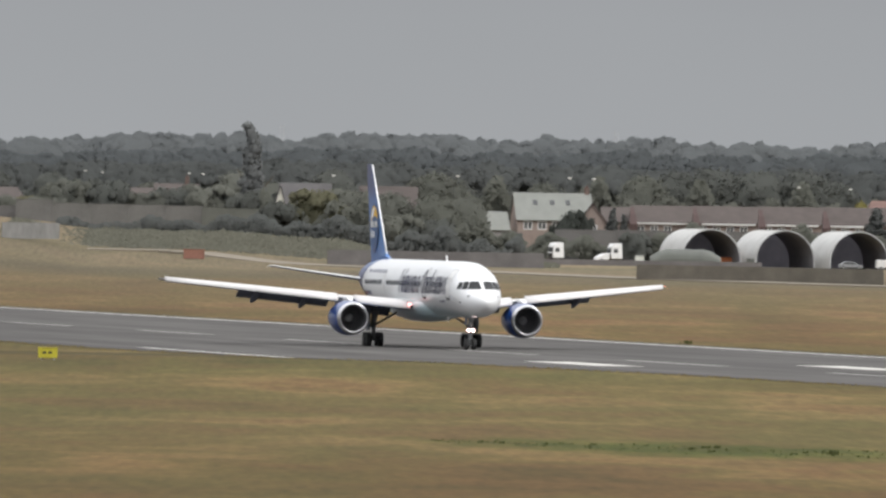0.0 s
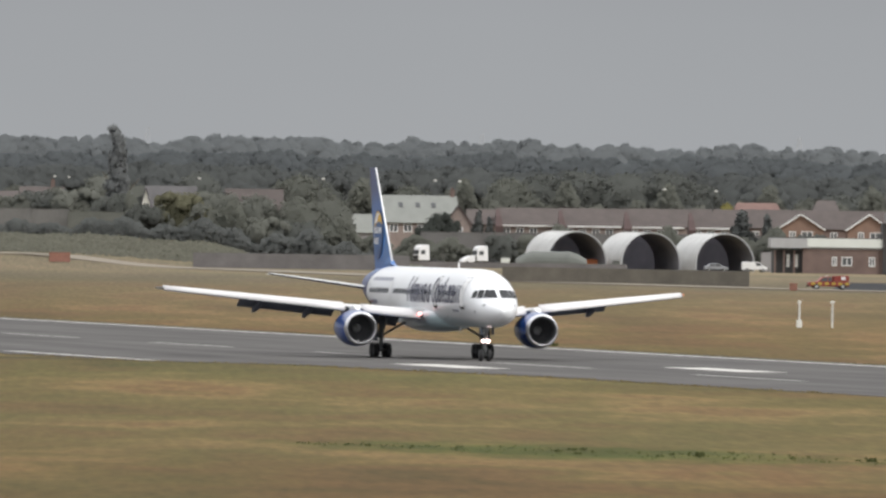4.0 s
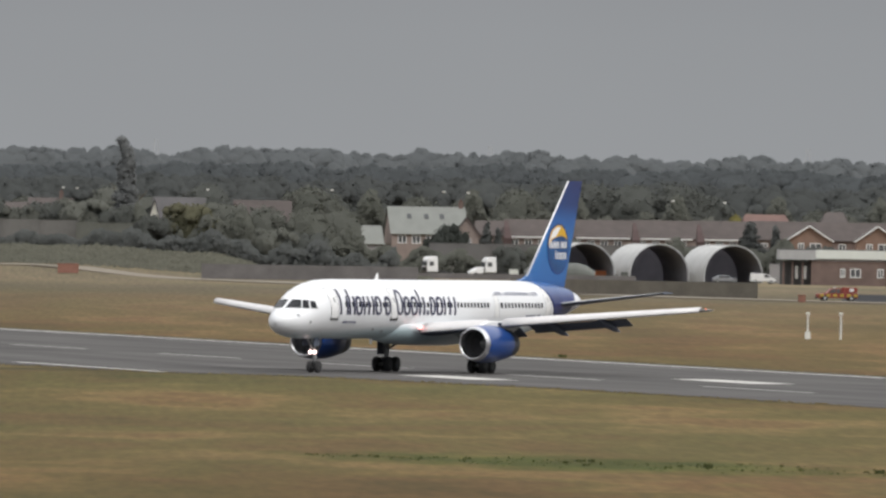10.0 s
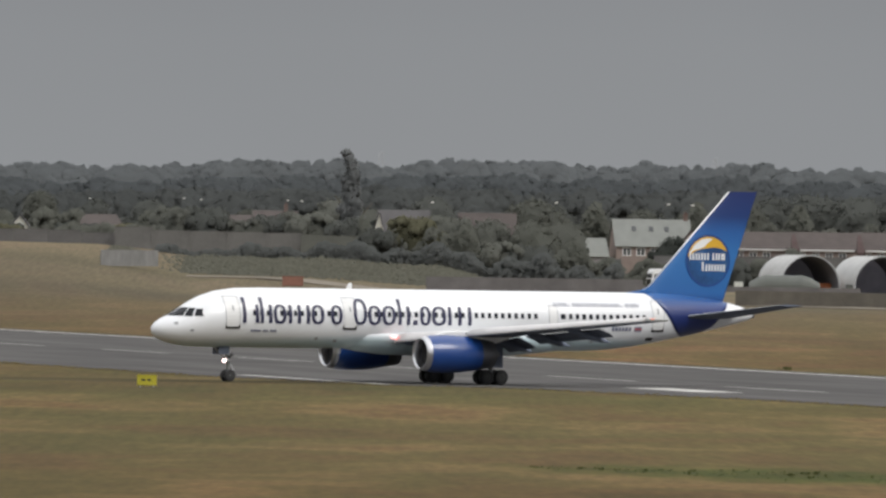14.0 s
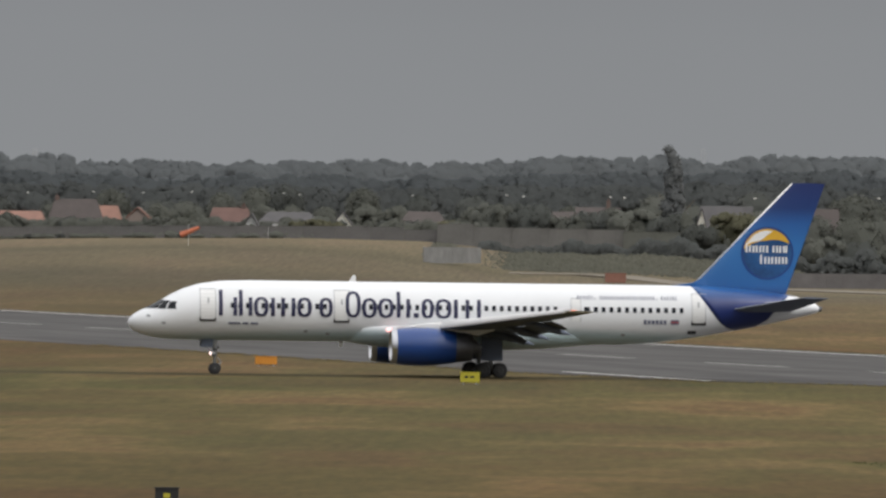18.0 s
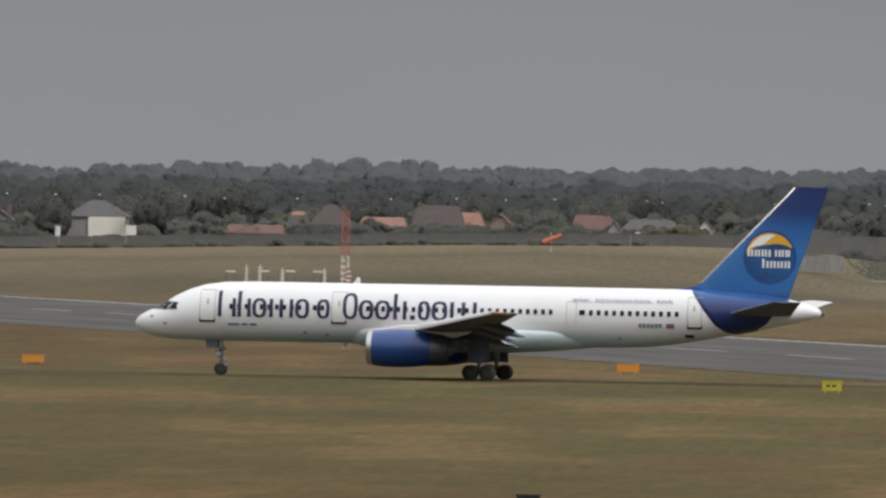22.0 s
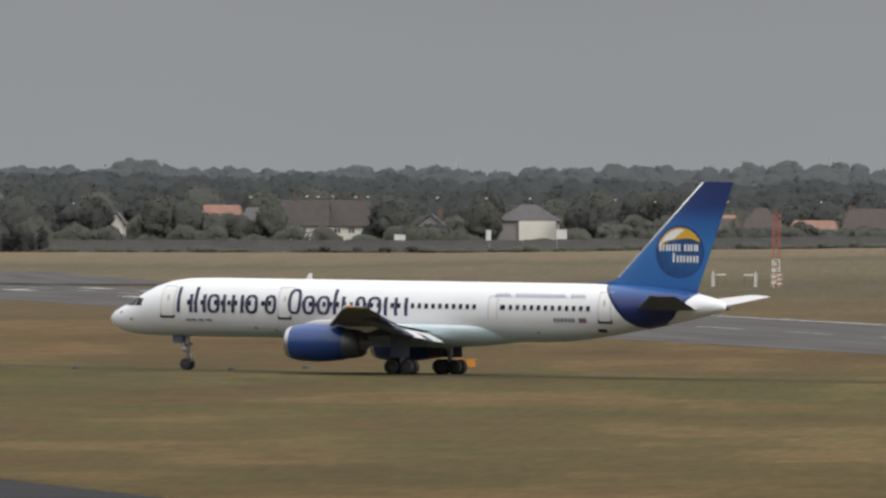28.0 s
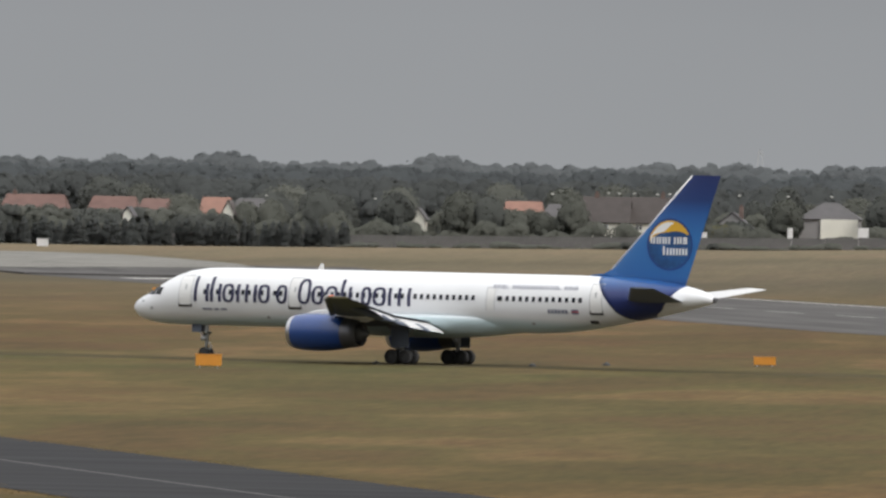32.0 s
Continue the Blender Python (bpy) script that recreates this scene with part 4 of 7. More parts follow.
        for front, back, kind in WORDMARK:
            x0, x1 = (back, front) if s > 0 else (18.72 - front, 18.72 - back)
            if kind in ("round", "tall round"):
                part("letter_outline", outline(x0, x1, z0 - 0.03, z0 + (1.25 if kind == "round" else 1.70), 0.24), NAVY, body, "plain navy outline")
                continue
            n_bars = {"dot": 1, "tall": 2, "short": 2, "three": 3}[kind]
            sw = (x1 - x0) if kind == "dot" else 0.25
            pitch = (x1 - x0 - sw) / max(1, n_bars - 1)
            for k in range(n_bars):
                high = 0.30 if kind == "dot" else 1.70 if kind == "tall" and k == (1 if s > 0 else 0) else 1.22
                q = (x0 + pitch * k, x0 + pitch * k + sw, z0, z0 + high)
                part("letter_bar", patch(lambda u, z, l: skin(u, z, s, 0.034 + l), *q, 1, 5, 0.006), NAVY, body, "plain navy lettering bar")
        for k in range(18):
            x = -6.05 - 0.38 * k
            h = 0.27 if k not in (3, 14) else 0.08
            for q in ((x - 0.075, x, 5.42, 5.42 + h), (x - 0.26, x - 0.19, 5.42, 5.42 + h * 0.85))[:1 if k in (3, 14) else 2]:
                part("small_bar", patch(lambda u, z, l: skin(u, z, s, 0.03 + l), *q, 1, 2, 0.006), GREYINK, body)
        for k in range(6):
            x = -10.55 - 0.27 * k
            part("mark_bar", patch(lambda u, z, l: skin(u, z, s, 0.03 + l), x - 0.19, x, 3.82, 4.10, 1, 2, 0.006), GREYINK, body)
        part("flag_mark", patch(lambda u, z, l: skin(u, z, s, 0.03 + l), -12.95, -12.4, 3.80, 4.12, 2, 2, 0.006), GREYINK, body)
        part("flag_stripe", patch(lambda u, z, l: skin(u, z, s, 0.04 + l), -12.95, -12.4, 3.92, 4.00, 2, 1, 0.006), REDFLAG, body)
        for xa, xb in ((17.55, 16.75), (16.60, 16.20), (16.05, 15.55)):
            part("name_bar", patch(lambda u, z, l: skin(u, z, s, 0.03 + l), xb, xa, 3.50, 3.63, 2, 1, 0.006), GREYINK, body, "thin grey lettering bar")
        for x, z in ((12.3, 3.0), (10.8, 2.85), (-9.2, 3.0), (22.9, 3.9), (21.9, 3.45)):
            part("vent", patch(lambda u, zz, l: skin(u, zz, s, 0.02 + l), x - 0.12, x + 0.12, z, z + 0.16, 1, 1, 0.006), SEAL, body)
        part("outflow_valve", patch(lambda u, zz, l: skin(u, zz, s, 0.02 + l), -14.2, -13.6, 3.18, 3.40, 1, 1, 0.006), RUBBER, body)

    # aerials, tail cone outlet
    for x, h in ((9.05, 0.42),):
        bm = bmesh.new()
        pts = [(x + 0.25, 6.40), (x - 0.05, 6.44 + h), (x - 0.22, 6.44 + h), (x - 0.25, 6.40)]
        fs = [[bm.verts.new((px, w, pz)) for px, pz in pts] for w in (-0.03, 0.03)]
        bm.faces.new(fs[0][::-1])
        bm.faces.new(fs[1])
        for k in range(4):
            j = (k + 1) % 4
            bm.faces.new((fs[0][k], fs[0][j], fs[1][j], fs[1][k]))
        part("aerial", bm, PLAINWHITE, plane, "white blade aerial")
    part("belly_aerial", boxes((9.6, 9.9, -0.03, 0.03, 2.05, 2.45)), PLAINWHITE, plane)
    part("tail_outlet", turned(((-22.55, 0.02), (-22.6, 0.2), (-22.86, 0.17), (-22.88, 0.01)), 16), FANDARK, plane, "dark auxiliary exhaust", at=Matrix.Translation((0, 0, 4.96)))

    # undercarriage
    def leg(name, pieces, mat, label=""):
        bm = bmesh.new()
        for p, q, r in pieces:
            tube(bm, p, q, r)
        return part(name, bm, mat, plane, label, smooth=True)
    leg("nose_leg", (((18.29, 0, 0.40 + RIDE), (18.29, 0, 2.7), 0.11), ((18.29, 0, 1.3), (18.29, 0, 2.7), 0.16), ((18.35, 0, 1.5), (19.6, 0, 2.6), 0.06), ((18.29, -0.3, 0.40 + RIDE), (18.29, 0.3, 0.40 + RIDE), 0.07), ((18.29, -0.25, 1.5), (18.29, 0.25, 1.5), 0.06)), GREYMETAL, "grey nose undercarriage leg")
    leg("torque_link", (((18.12, 0, 1.25), (17.86, 0, 0.92), 0.05), ((17.86, 0, 0.92), (18.14, 0, 0.55), 0.05)), GREYMETAL)
    leg("steering_jack", (((18.29, -0.28, 1.78), (18.29, 0.28, 1.78), 0.09), ((18.06, -0.2, 1.9), (18.06, 0.2, 1.9), 0.07)), HUB, "dark steering jack")
    for s in (1, -1):
        part("nose_door", boxes((18.45, 19.25, s * 0.42 - 0.02, s * 0.42 + 0.02, 1.92, 2.5), bevel=0.015), WINGGREY, plane, "open nose-wheel door")
        leg("main_leg", (((0, s * 3.66, 0.5 + RIDE), (0, s * 3.56, 3.0), 0.15), ((0, s * 3.66, 1.4), (0, s * 3.56, 3.0), 0.21), ((0.62, s * 3.66, 0.51 + RIDE), (-0.62, s * 3.66, 0.51 + RIDE), 0.12), ((0, s * 3.62, 1.6), (0, s * 1.9, 2.6), 0.09), ((0.05, s * 3.62, 1.5), (1.3, s * 3.5, 2.8), 0.07), ((0.57, s * 3.2, 0.51 + RIDE), (0.57, s * 4.1, 0.51 + RIDE), 0.08), ((-0.57, s * 3.2, 0.51 + RIDE), (-0.57, s * 4.1, 0.51 + RIDE), 0.08)), GREYMETAL, "grey four-wheel main undercarriage leg")
        part("gear_door", boxes((-0.75, 0.70, s * 4.02 - 0.03, s * 4.02 + 0.03, 1.25, 2.85), bevel=0.02), WINGGREY, plane, "open main-gear door")
    for y in (-0.16, 0.16):
        h = part("landing_light", turned(((18.56, 0.17), (18.42, 0.16), (18.30, 0.07), (18.30, 0.01)), 16), GREYMETAL, plane, "lit landing light on the nose leg", at=Matrix.Translation((0, y, 1.5)))
        part("lens", turned(((18.57, 0.11), (18.59, 0.01)), 16), LIGHT_ON, h)

    wheels = []
    def wheel(x, y, r, w):
        rows_t = ((-w, r * 0.55), (-w, r * 0.80), (-w * 0.85, r * 0.95), (-w * 0.45, r), (w * 0.45, r), (w * 0.85, r * 0.95), (w, r * 0.80), (w, r * 0.55))
        ob = part("wheel", turned(rows_t, 28, "y"), RUBBER, plane, "black tyre on a grey hub", smooth=True)
        hub = turned(((-w * 0.8, 0.02), (-w * 0.75, r * 0.30), (-w * 0.92, r * 0.56), (w * 0.92, r * 0.56), (w * 0.75, r * 0.30), (w * 0.8, 0.02)), 16, "y")
        part("hub", hub, HUB, ob, smooth=True)
        ob.matrix_basis = Matrix.Translation((x, y, r + RIDE))
        wheels.append((ob, x, y, r))
    for y in (-0.28, 0.28):
        wheel(18.29, y, 0.40, 0.14)
    for s in (1, -1):
        for x in (-0.57, 0.57):
            for y in (-0.43, 0.43):
                wheel(x, s * 3.66 + y, 0.51, 0.19)
    return plane, wheels


airliner, airliner_wheels = build_airliner()


# ---- plants ----
def leaves(name, rgb, scale=3.0, perpiece=0.10, through=0.5):
    """Leaf masses: half reflecting, half letting light through."""
    m = material(name, rgb, 0.95, 0, 0.14, scale, perpiece=perpiece)
    t = m.node_tree
    b = t.nodes["Principled BSDF"]
    col = b.inputs["Base Color"].links[0].from_socket
    b.inputs["Specular IOR Level"].default_value = 0.1
    tr = t.nodes.new("ShaderNodeBsdfTranslucent")
    mix = t.nodes.new("ShaderNodeMixShader")
    mix.inputs["Fac"].default_value = through
    link(t, col, tr.inputs["Color"])
    link(t, b.outputs[0], mix.inputs[1])
    link(t, tr.outputs[0], mix.inputs[2])
    link(t, mix.outputs[0], t.nodes["Material Output"].inputs["Surface"])
    return m


# Most leaf tones below are lifted above natural green to carry haze.
LEAF_MID = leaves("dull_green_leaves", (0.142, 0.146, 0.126))
LEAF_YEW = leaves("dark_yew_leaves", (0.066, 0.072, 0.064))
LEAF_DARK = leaves("dark_green_leaves", (0.118, 0.123, 0.113))
LEAF_PALE = leaves("grey_green_leaves", (0.158, 0.162, 0.141))
LEAF_GOLD = leaves("yellow_green_leaves", (0.165, 0.16, 0.105))
# Wood colours with haze put in: paler and bluer the farther they stand.
LEAF_FAR = leaves("haze_tinted_far_leaves", (0.176, 0.188, 0.194), 9.0, 0.06)
LEAF_BACK = leaves("haze_tinted_wood_leaves", (0.112, 0.121, 0.126), 8.0, 0.09)
LEAF_WOOD = leaves("haze_greyed_wood_leaves", (0.106, 0.112, 0.110), 7.0, 0.10)
LEAF_SCREEN = leaves("haze_lifted_screen_leaves", (0.124, 0.130, 0.126))
LEAF_POPLAR = leaves("hazy_poplar_leaves", (0.185, 0.192, 0.192))
BARK = material("brown_bark", (0.10, 0.08, 0.06), 0.95, 0, 0.3, 0.5)
WEED = leaves("lush_green_weeds", (0.070, 0.078, 0.032), 2.0, 0.12)

def clumps(centres, sizes, rng, outward=False):
    """Small leaf sprays: two bent triangles each, turned every way, or all to the open south side."""
    n = len(centres)
    a = rng.normal(size=(n, 3))
    a /= np.linalg.norm(a, axis=1)[:, None]
    b = np.cross(a, rng.normal(size=(n, 3)))
    b /= np.linalg.norm(b, axis=1)[:, None]
    s = np.asarray(sizes)[:, None]
    c = np.asarray(centres)
    bend = np.cross(a, b) * s * rng.uniform(-0.4, 0.4, (n, 1))
    v = np.stack([c - a * s * rng.uniform(0.7, 1.3, (n, 1)), c - b * s * rng.uniform(0.5, 1.1, (n, 1)) + bend, c + a * s * rng.uniform(0.7, 1.3, (n, 1)), c + b * s * rng.uniform(0.5, 1.1, (n, 1)) + bend], 1)
    up = np.cross(v[:, 1] - v[:, 0], v[:, 2] - v[:, 0]) @ np.array((0, -0.5, 0.85)) < 0
    v[up] = v[up][:, ::-1]
    if outward:
        back = np.cross(v[:, 1] - v[:, 0], v[:, 2] - v[:, 0])[:, 1] > 0
        w = v[back]
        w[:, :, 1] = 2 * c[back][:, None, 1] - w[:, :, 1]
        v[back] = w[:, ::-1]
    f = np.array(((0, 1, 2), (0, 2, 3)))[None] + 4 * np.arange(n)[:, None, None]
    return v.reshape(-1, 3), f.reshape(-1, 3)


def lobes(rng, kind):
    """Centre and radii of the parts of a crown one unit high."""
    if kind == "poplar":
        return [((0.018 * math.sin(2.6 * k), 0, 0.10 + 0.085 * k), (0.150 - 0.0105 * k + 0.014 * math.sin(k * 2.1), 0.11 - 0.007 * k, 0.080)) for k in range(9)] + [((0.014 * math.sin(1.9 * k), 0.02, 0.14 + 0.085 * k), (0.140 - 0.0105 * k, 0.10, 0.075)) for k in range(9)] + [((-0.008, 0, 0.85), (0.055, 0.05, 0.05)), ((-0.03, 0, 0.90), (0.050, 0.045, 0.045)), ((-0.055, 0, 0.945), (0.050, 0.045, 0.035))]
    if kind == "conifer":
        return [((rng.normal() * 0.02, rng.normal() * 0.02, 0.10 + 0.085 * k), (0.26 * (1 - k / 13), 0.26 * (1 - k / 13), 0.08)) for k in range(11)]
    if kind == "column":
        return [((rng.normal() * 0.015, rng.normal() * 0.015, 0.08 + 0.075 * k), (0.17 * (1 - (k / 12.5) ** 3), 0.17 * (1 - (k / 12.5) ** 3), 0.07)) for k in range(12)]
    if kind == "bush":
        return [((0, 0, 0.40), (0.50, 0.47, 0.43))] + [((rng.uniform(-0.45, 0.45), rng.uniform(-0.4, 0.4), rng.uniform(0.25, 0.62)), (rng.uniform(0.25, 0.4), rng.uniform(0.25, 0.4), rng.uniform(0.22, 0.36))) for _ in range(4)] + [((rng.uniform(-0.55, 0.55), rng.uniform(-0.5, 0.5), rng.uniform(0.3, 0.80)), (rng.uniform(0.09, 0.16), rng.uniform(0.09, 0.16), rng.uniform(0.08, 0.14))) for _ in range(26)]
    out_l = [((0, 0, 0.58), (0.385, 0.385, 0.37))]
    for k in range(30):
        a = 2 * math.pi * k / 8 + rng.uniform(-0.3, 0.3)
        u = rng.uniform(0.0, 1.0)
        d = 0.30 * (1 - u * u) ** 0.5 * rng.uniform(0.8, 1.1)
        out_l.append(((d * math.cos(a), d * math.sin(a), 0.36 + 0.50 * u), (rng.uniform(0.09, 0.16), rng.uniform(0.09, 0.16), rng.uniform(0.08, 0.13))))
    for k in range(7):                        # low boughs
        a = 2 * math.pi * k / 7
        out_l.append(((0.2 * math.cos(a), 0.2 * math.sin(a), rng.uniform(0.16, 0.34)), (0.13, 0.13, 0.12)))
    return out_l


ICO = bmesh.new()
bmesh.ops.create_icosphere(ICO, subdivisions=2, radius=1.0)
ICO_V = np.array([v.co[:] for v in ICO.verts])
ICO_F = np.array([[v.index for v in f.verts] for f in ICO.faces])
ICO.free()


def crown_mesh(rng, kind, n, size, scale=(1, 1, 1), core=0.94, shell=(0.88, 1.10)):
    """Leafy lobes with a ragged skin of small clumps. Vertices and triangles, one unit high times scale."""
    sc = np.array(scale, float)
    ls = lobes(rng, kind)
    vs, fs, at_v = [], [], 0
    iv, fi = ICO_V, ICO_F
    for c, r in ls:
        lump = iv * rng.uniform(0.86, 1.10, (len(iv), 1)) * np.array(r) * core + np.array(c)
        vs.append(lump * sc)
        fs.append(fi + at_v)
        at_v += len(iv)
    vol = np.array([r[0] * r[1] + r[0] * r[2] for _, r in ls])
    cs, ss = [], []
    for (c, r), share in zip(ls, vol / vol.sum()):
        m = max(4, int(n * share))
        d = rng.normal(size=(m, 3))
        d /= np.linalg.norm(d, axis=1)[:, None]
        cs.append((np.array(c) + d * np.array(r) * rng.uniform(*shell, (m, 1))) * sc)
        ss.append(rng.uniform(0.5, 1.4, m) * size * sc[2])
    v, f = clumps(np.concatenate(cs), np.concatenate(ss), rng)
    vs.append(v)
    fs.append(f + at_v)
    return np.concatenate(vs), np.concatenate(fs)


def tree(name, label, kind, mat, seed, n=3000, size=0.019):
    """A tree or bush one metre high, scaled where it is planted."""
    rng = np.random.default_rng(seed)
    top = thing(name, label, "bush" if kind == "bush" else "tree")
    v, f = crown_mesh(rng, kind, n, size)
    v[:, 2] = np.maximum(v[:, 2], 0.0)
    bm = bmesh.new()
    r = 0.022 if kind != "bush" else 0.012
    tube(bm, (0, 0, -0.03), (0.005, 0, 0.35), r, r * 0.7, 8)
    tube(bm, (0.005, 0, 0.35), (0.0, 0.01, 0.72), r * 0.7, r * 0.25, 7)
    for k in range(6 if kind != "poplar" else 2):
        a = 2.4 * k
        h = 0.28 + 0.06 * k
        tube(bm, (0, 0, h), (0.2 * math.cos(a), 0.2 * math.sin(a), h + 0.22), r * 0.45, r * 0.12, 5)
    part("trunk", bm, BARK, top)
    part("crown", tri_mesh("crown", v, f, mat, True, ((0, -0.3, 0.95), 0.78)), mat, top)
    return top


kinds = {
    "oak": tree("tree", "broad leafy tree in dull green", "broad", LEAF_MID, 1),
    "ash": tree("tree", "broad leafy tree in grey green", "broad", LEAF_PALE, 2),
    "dark": tree("tree", "dense tree in dark green leaf", "broad", LEAF_DARK, 3),
    "elm": tree("tree", "tall spreading dark green tree", "broad", LEAF_DARK, 4),
    "yellow": tree("tree", "bright yellow leafy tree among roofs", "broad", leaves("bright_yellow_leaves", (0.25, 0.225, 0.085)), 12),
    "bush": tree("bush", "rounded bush in dull grey green", "bush", LEAF_PALE, 6, 2600, 0.022),
    "darkbush": tree("bush", "rounded bush in dark green leaf", "bush", LEAF_DARK, 7, 2600, 0.022),
    "yew": tree("bush", "dense dark rounded yew before a house", "bush", LEAF_YEW, 17, 2600, 0.022),
    "goldbush": tree("bush", "spreading bush in yellowish green", "bush", LEAF_GOLD, 8, 2600, 0.022),
    "screen": tree("conifer", "dark upright conifer in a dense screen", "column", LEAF_SCREEN, 14, 2000, 0.022),
    "conifer": tree("conifer", "dark narrow conifer in a screen", "conifer", LEAF_SCREEN, 9, 1500, 0.030),
    "poplar": tree("poplar", "tall dark poplar with a leaning tip", "poplar", LEAF_POPLAR, 10, 3200, 0.014),
}
used_kinds = set()


def at_d(x, d):
    """The y of a place d metres from the stand."""
    return math.sqrt(max(1.0, d * d - x * x))


def plant(kind, x, d, top, wide=1.0, foot=None, group=""):
    """Plants a tree at x, d metres out, up to the height top above datum."""
    y = at_d(x, d)
    z = land(x, y) - 0.3 if foot is None else foot
    h = top - z
    m = Matrix.Translation((x, y, z)) @ Matrix.Rotation(random.uniform(0, 6.28) if kind != "poplar" else 0, 4, "Z") @ Matrix.Diagonal((h * wide, h * wide, h, 1))
    src = kinds[kind]
    if kind not in used_kinds:
        used_kinds.add(kind)
        src.matrix_basis = m
        ob = src
    else:
        ob = copy_thing(src, m @ Matrix.Diagonal((1 / src.scale.x, 1 / src.scale.y, 1 / src.scale.z, 1)))
    if group:
        ob["group"] = group
    return ob


def wood(name, label, mat, az0, az1, d, rise, step, seed, n=700):
    """A far wood: many rounded crowns side by side, as one mass."""
    rng = np.random.default_rng(seed)
    vs, fs, at_v = [], [], 0

    def put(v, f):
        nonlocal at_v
        v = v.copy()
        vs.append(v)
        fs.append(f + at_v)
        at_v += len(v)

    az = az0
    while az < az1:
        dd = d + rng.uniform(-14, 14)
        x, y = dd * math.sin(radians(az)), dd * math.cos(radians(az))
        z0 = land(x, y)
        lift = rise(az) + rng.normal() * 2.2 + 2.6 * math.sin(az * 7.0 + seed) + 2.6 * math.sin(az * 17.0 + 2 * seed) + 1.5 * math.sin(az * 41.0 + seed)
        top = EYE[2] + lift / 28000 * dd
        w = rng.uniform(0.75, 1.5) * 0.00125 * d * (step / 0.06) ** 0.5          # half breadth of the crown
        tall = rng.uniform(1.0, 1.7) * w
        base = np.array((x, y, top - tall))
        cs, rs = [], []
        for k in range(30):                   # boughs over a dome, each a rounded mass
            a, u = rng.uniform(-3.0, -0.1), rng.uniform(0.0, 1.0) ** 0.8
            r = w * rng.uniform(0.15, 0.34)
            cs.append(base + np.array((math.cos(a) * (1 - u * u) ** 0.5 * (w - 0.6 * r), math.sin(a) * (1 - u) * 0.5 * w + 0.35 * u * w, u * (tall - 0.8 * r))))
            rs.append((r, 0.8 * r, 0.9 * r))
        cs += [base + np.array((0, 0.3 * w, 0.35 * tall))]
        rs += [(0.86 * w, 0.50 * w, 0.56 * tall)]
        for k in range(16):                   # lower boughs and undergrowth to the ground
            f = rng.uniform(0.03, 0.80)
            r = w * rng.uniform(0.18, 0.36)
            cs.append(np.array((x + rng.uniform(-1.0, 1.0) * w, y - 0.25 * w * (1 - f), z0 + (top - tall * 0.6 - z0) * f)))
            rs.append((r, 0.8 * r, 0.8 * r))
        for f in (0.2, 0.5):                  # the dense inside
            cs.append(np.array((x, y + 0.32 * w, z0 + (top - z0) * f)))
            rs.append((w * 1.1, 0.3 * w, (top - z0) * 0.34))
        for c, r in zip(cs, rs):
            put(ICO_V * rng.uniform(0.93, 1.07, (len(ICO_V), 1)) * np.array(r) + c, ICO_F)
        pick = rng.integers(0, len(cs), n)
        dirs = rng.normal(size=(n, 3))
        dirs /= np.linalg.norm(dirs, axis=1)[:, None]
        spots_at = np.array(cs)[pick] + dirs * np.array(rs)[pick] * rng.uniform(0.93, 1.07, (n, 1))
        put(*clumps(spots_at, rng.uniform(0.25, 0.65, n), rng, True))
        az += step * rng.uniform(0.55, 1.2)
    return tagged(new(name, tri_mesh(name, np.concatenate(vs), np.concatenate(fs), mat, True, ((0, -0.5, 0.86), 0.72))), label, "woodland", kind="stuff")


# taller stands in the skyline: bearing, breadth, rise
TALL_STANDS = ((-5.45, 0.09, 12), (-4.70, 0.045, 11), (-2.49, 0.035, 9), (-2.335, 0.045, 13), (-2.14, 0.05, 8))
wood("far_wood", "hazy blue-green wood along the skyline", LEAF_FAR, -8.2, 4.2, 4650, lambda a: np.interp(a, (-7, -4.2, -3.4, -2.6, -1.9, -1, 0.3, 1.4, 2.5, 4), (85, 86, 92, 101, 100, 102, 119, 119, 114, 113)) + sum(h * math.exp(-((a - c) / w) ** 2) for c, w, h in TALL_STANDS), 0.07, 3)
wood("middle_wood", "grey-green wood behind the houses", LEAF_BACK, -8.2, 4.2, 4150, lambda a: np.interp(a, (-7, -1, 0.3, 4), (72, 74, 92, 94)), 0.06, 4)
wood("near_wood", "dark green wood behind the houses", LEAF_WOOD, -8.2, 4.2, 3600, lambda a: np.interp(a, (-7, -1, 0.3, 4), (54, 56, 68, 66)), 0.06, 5)


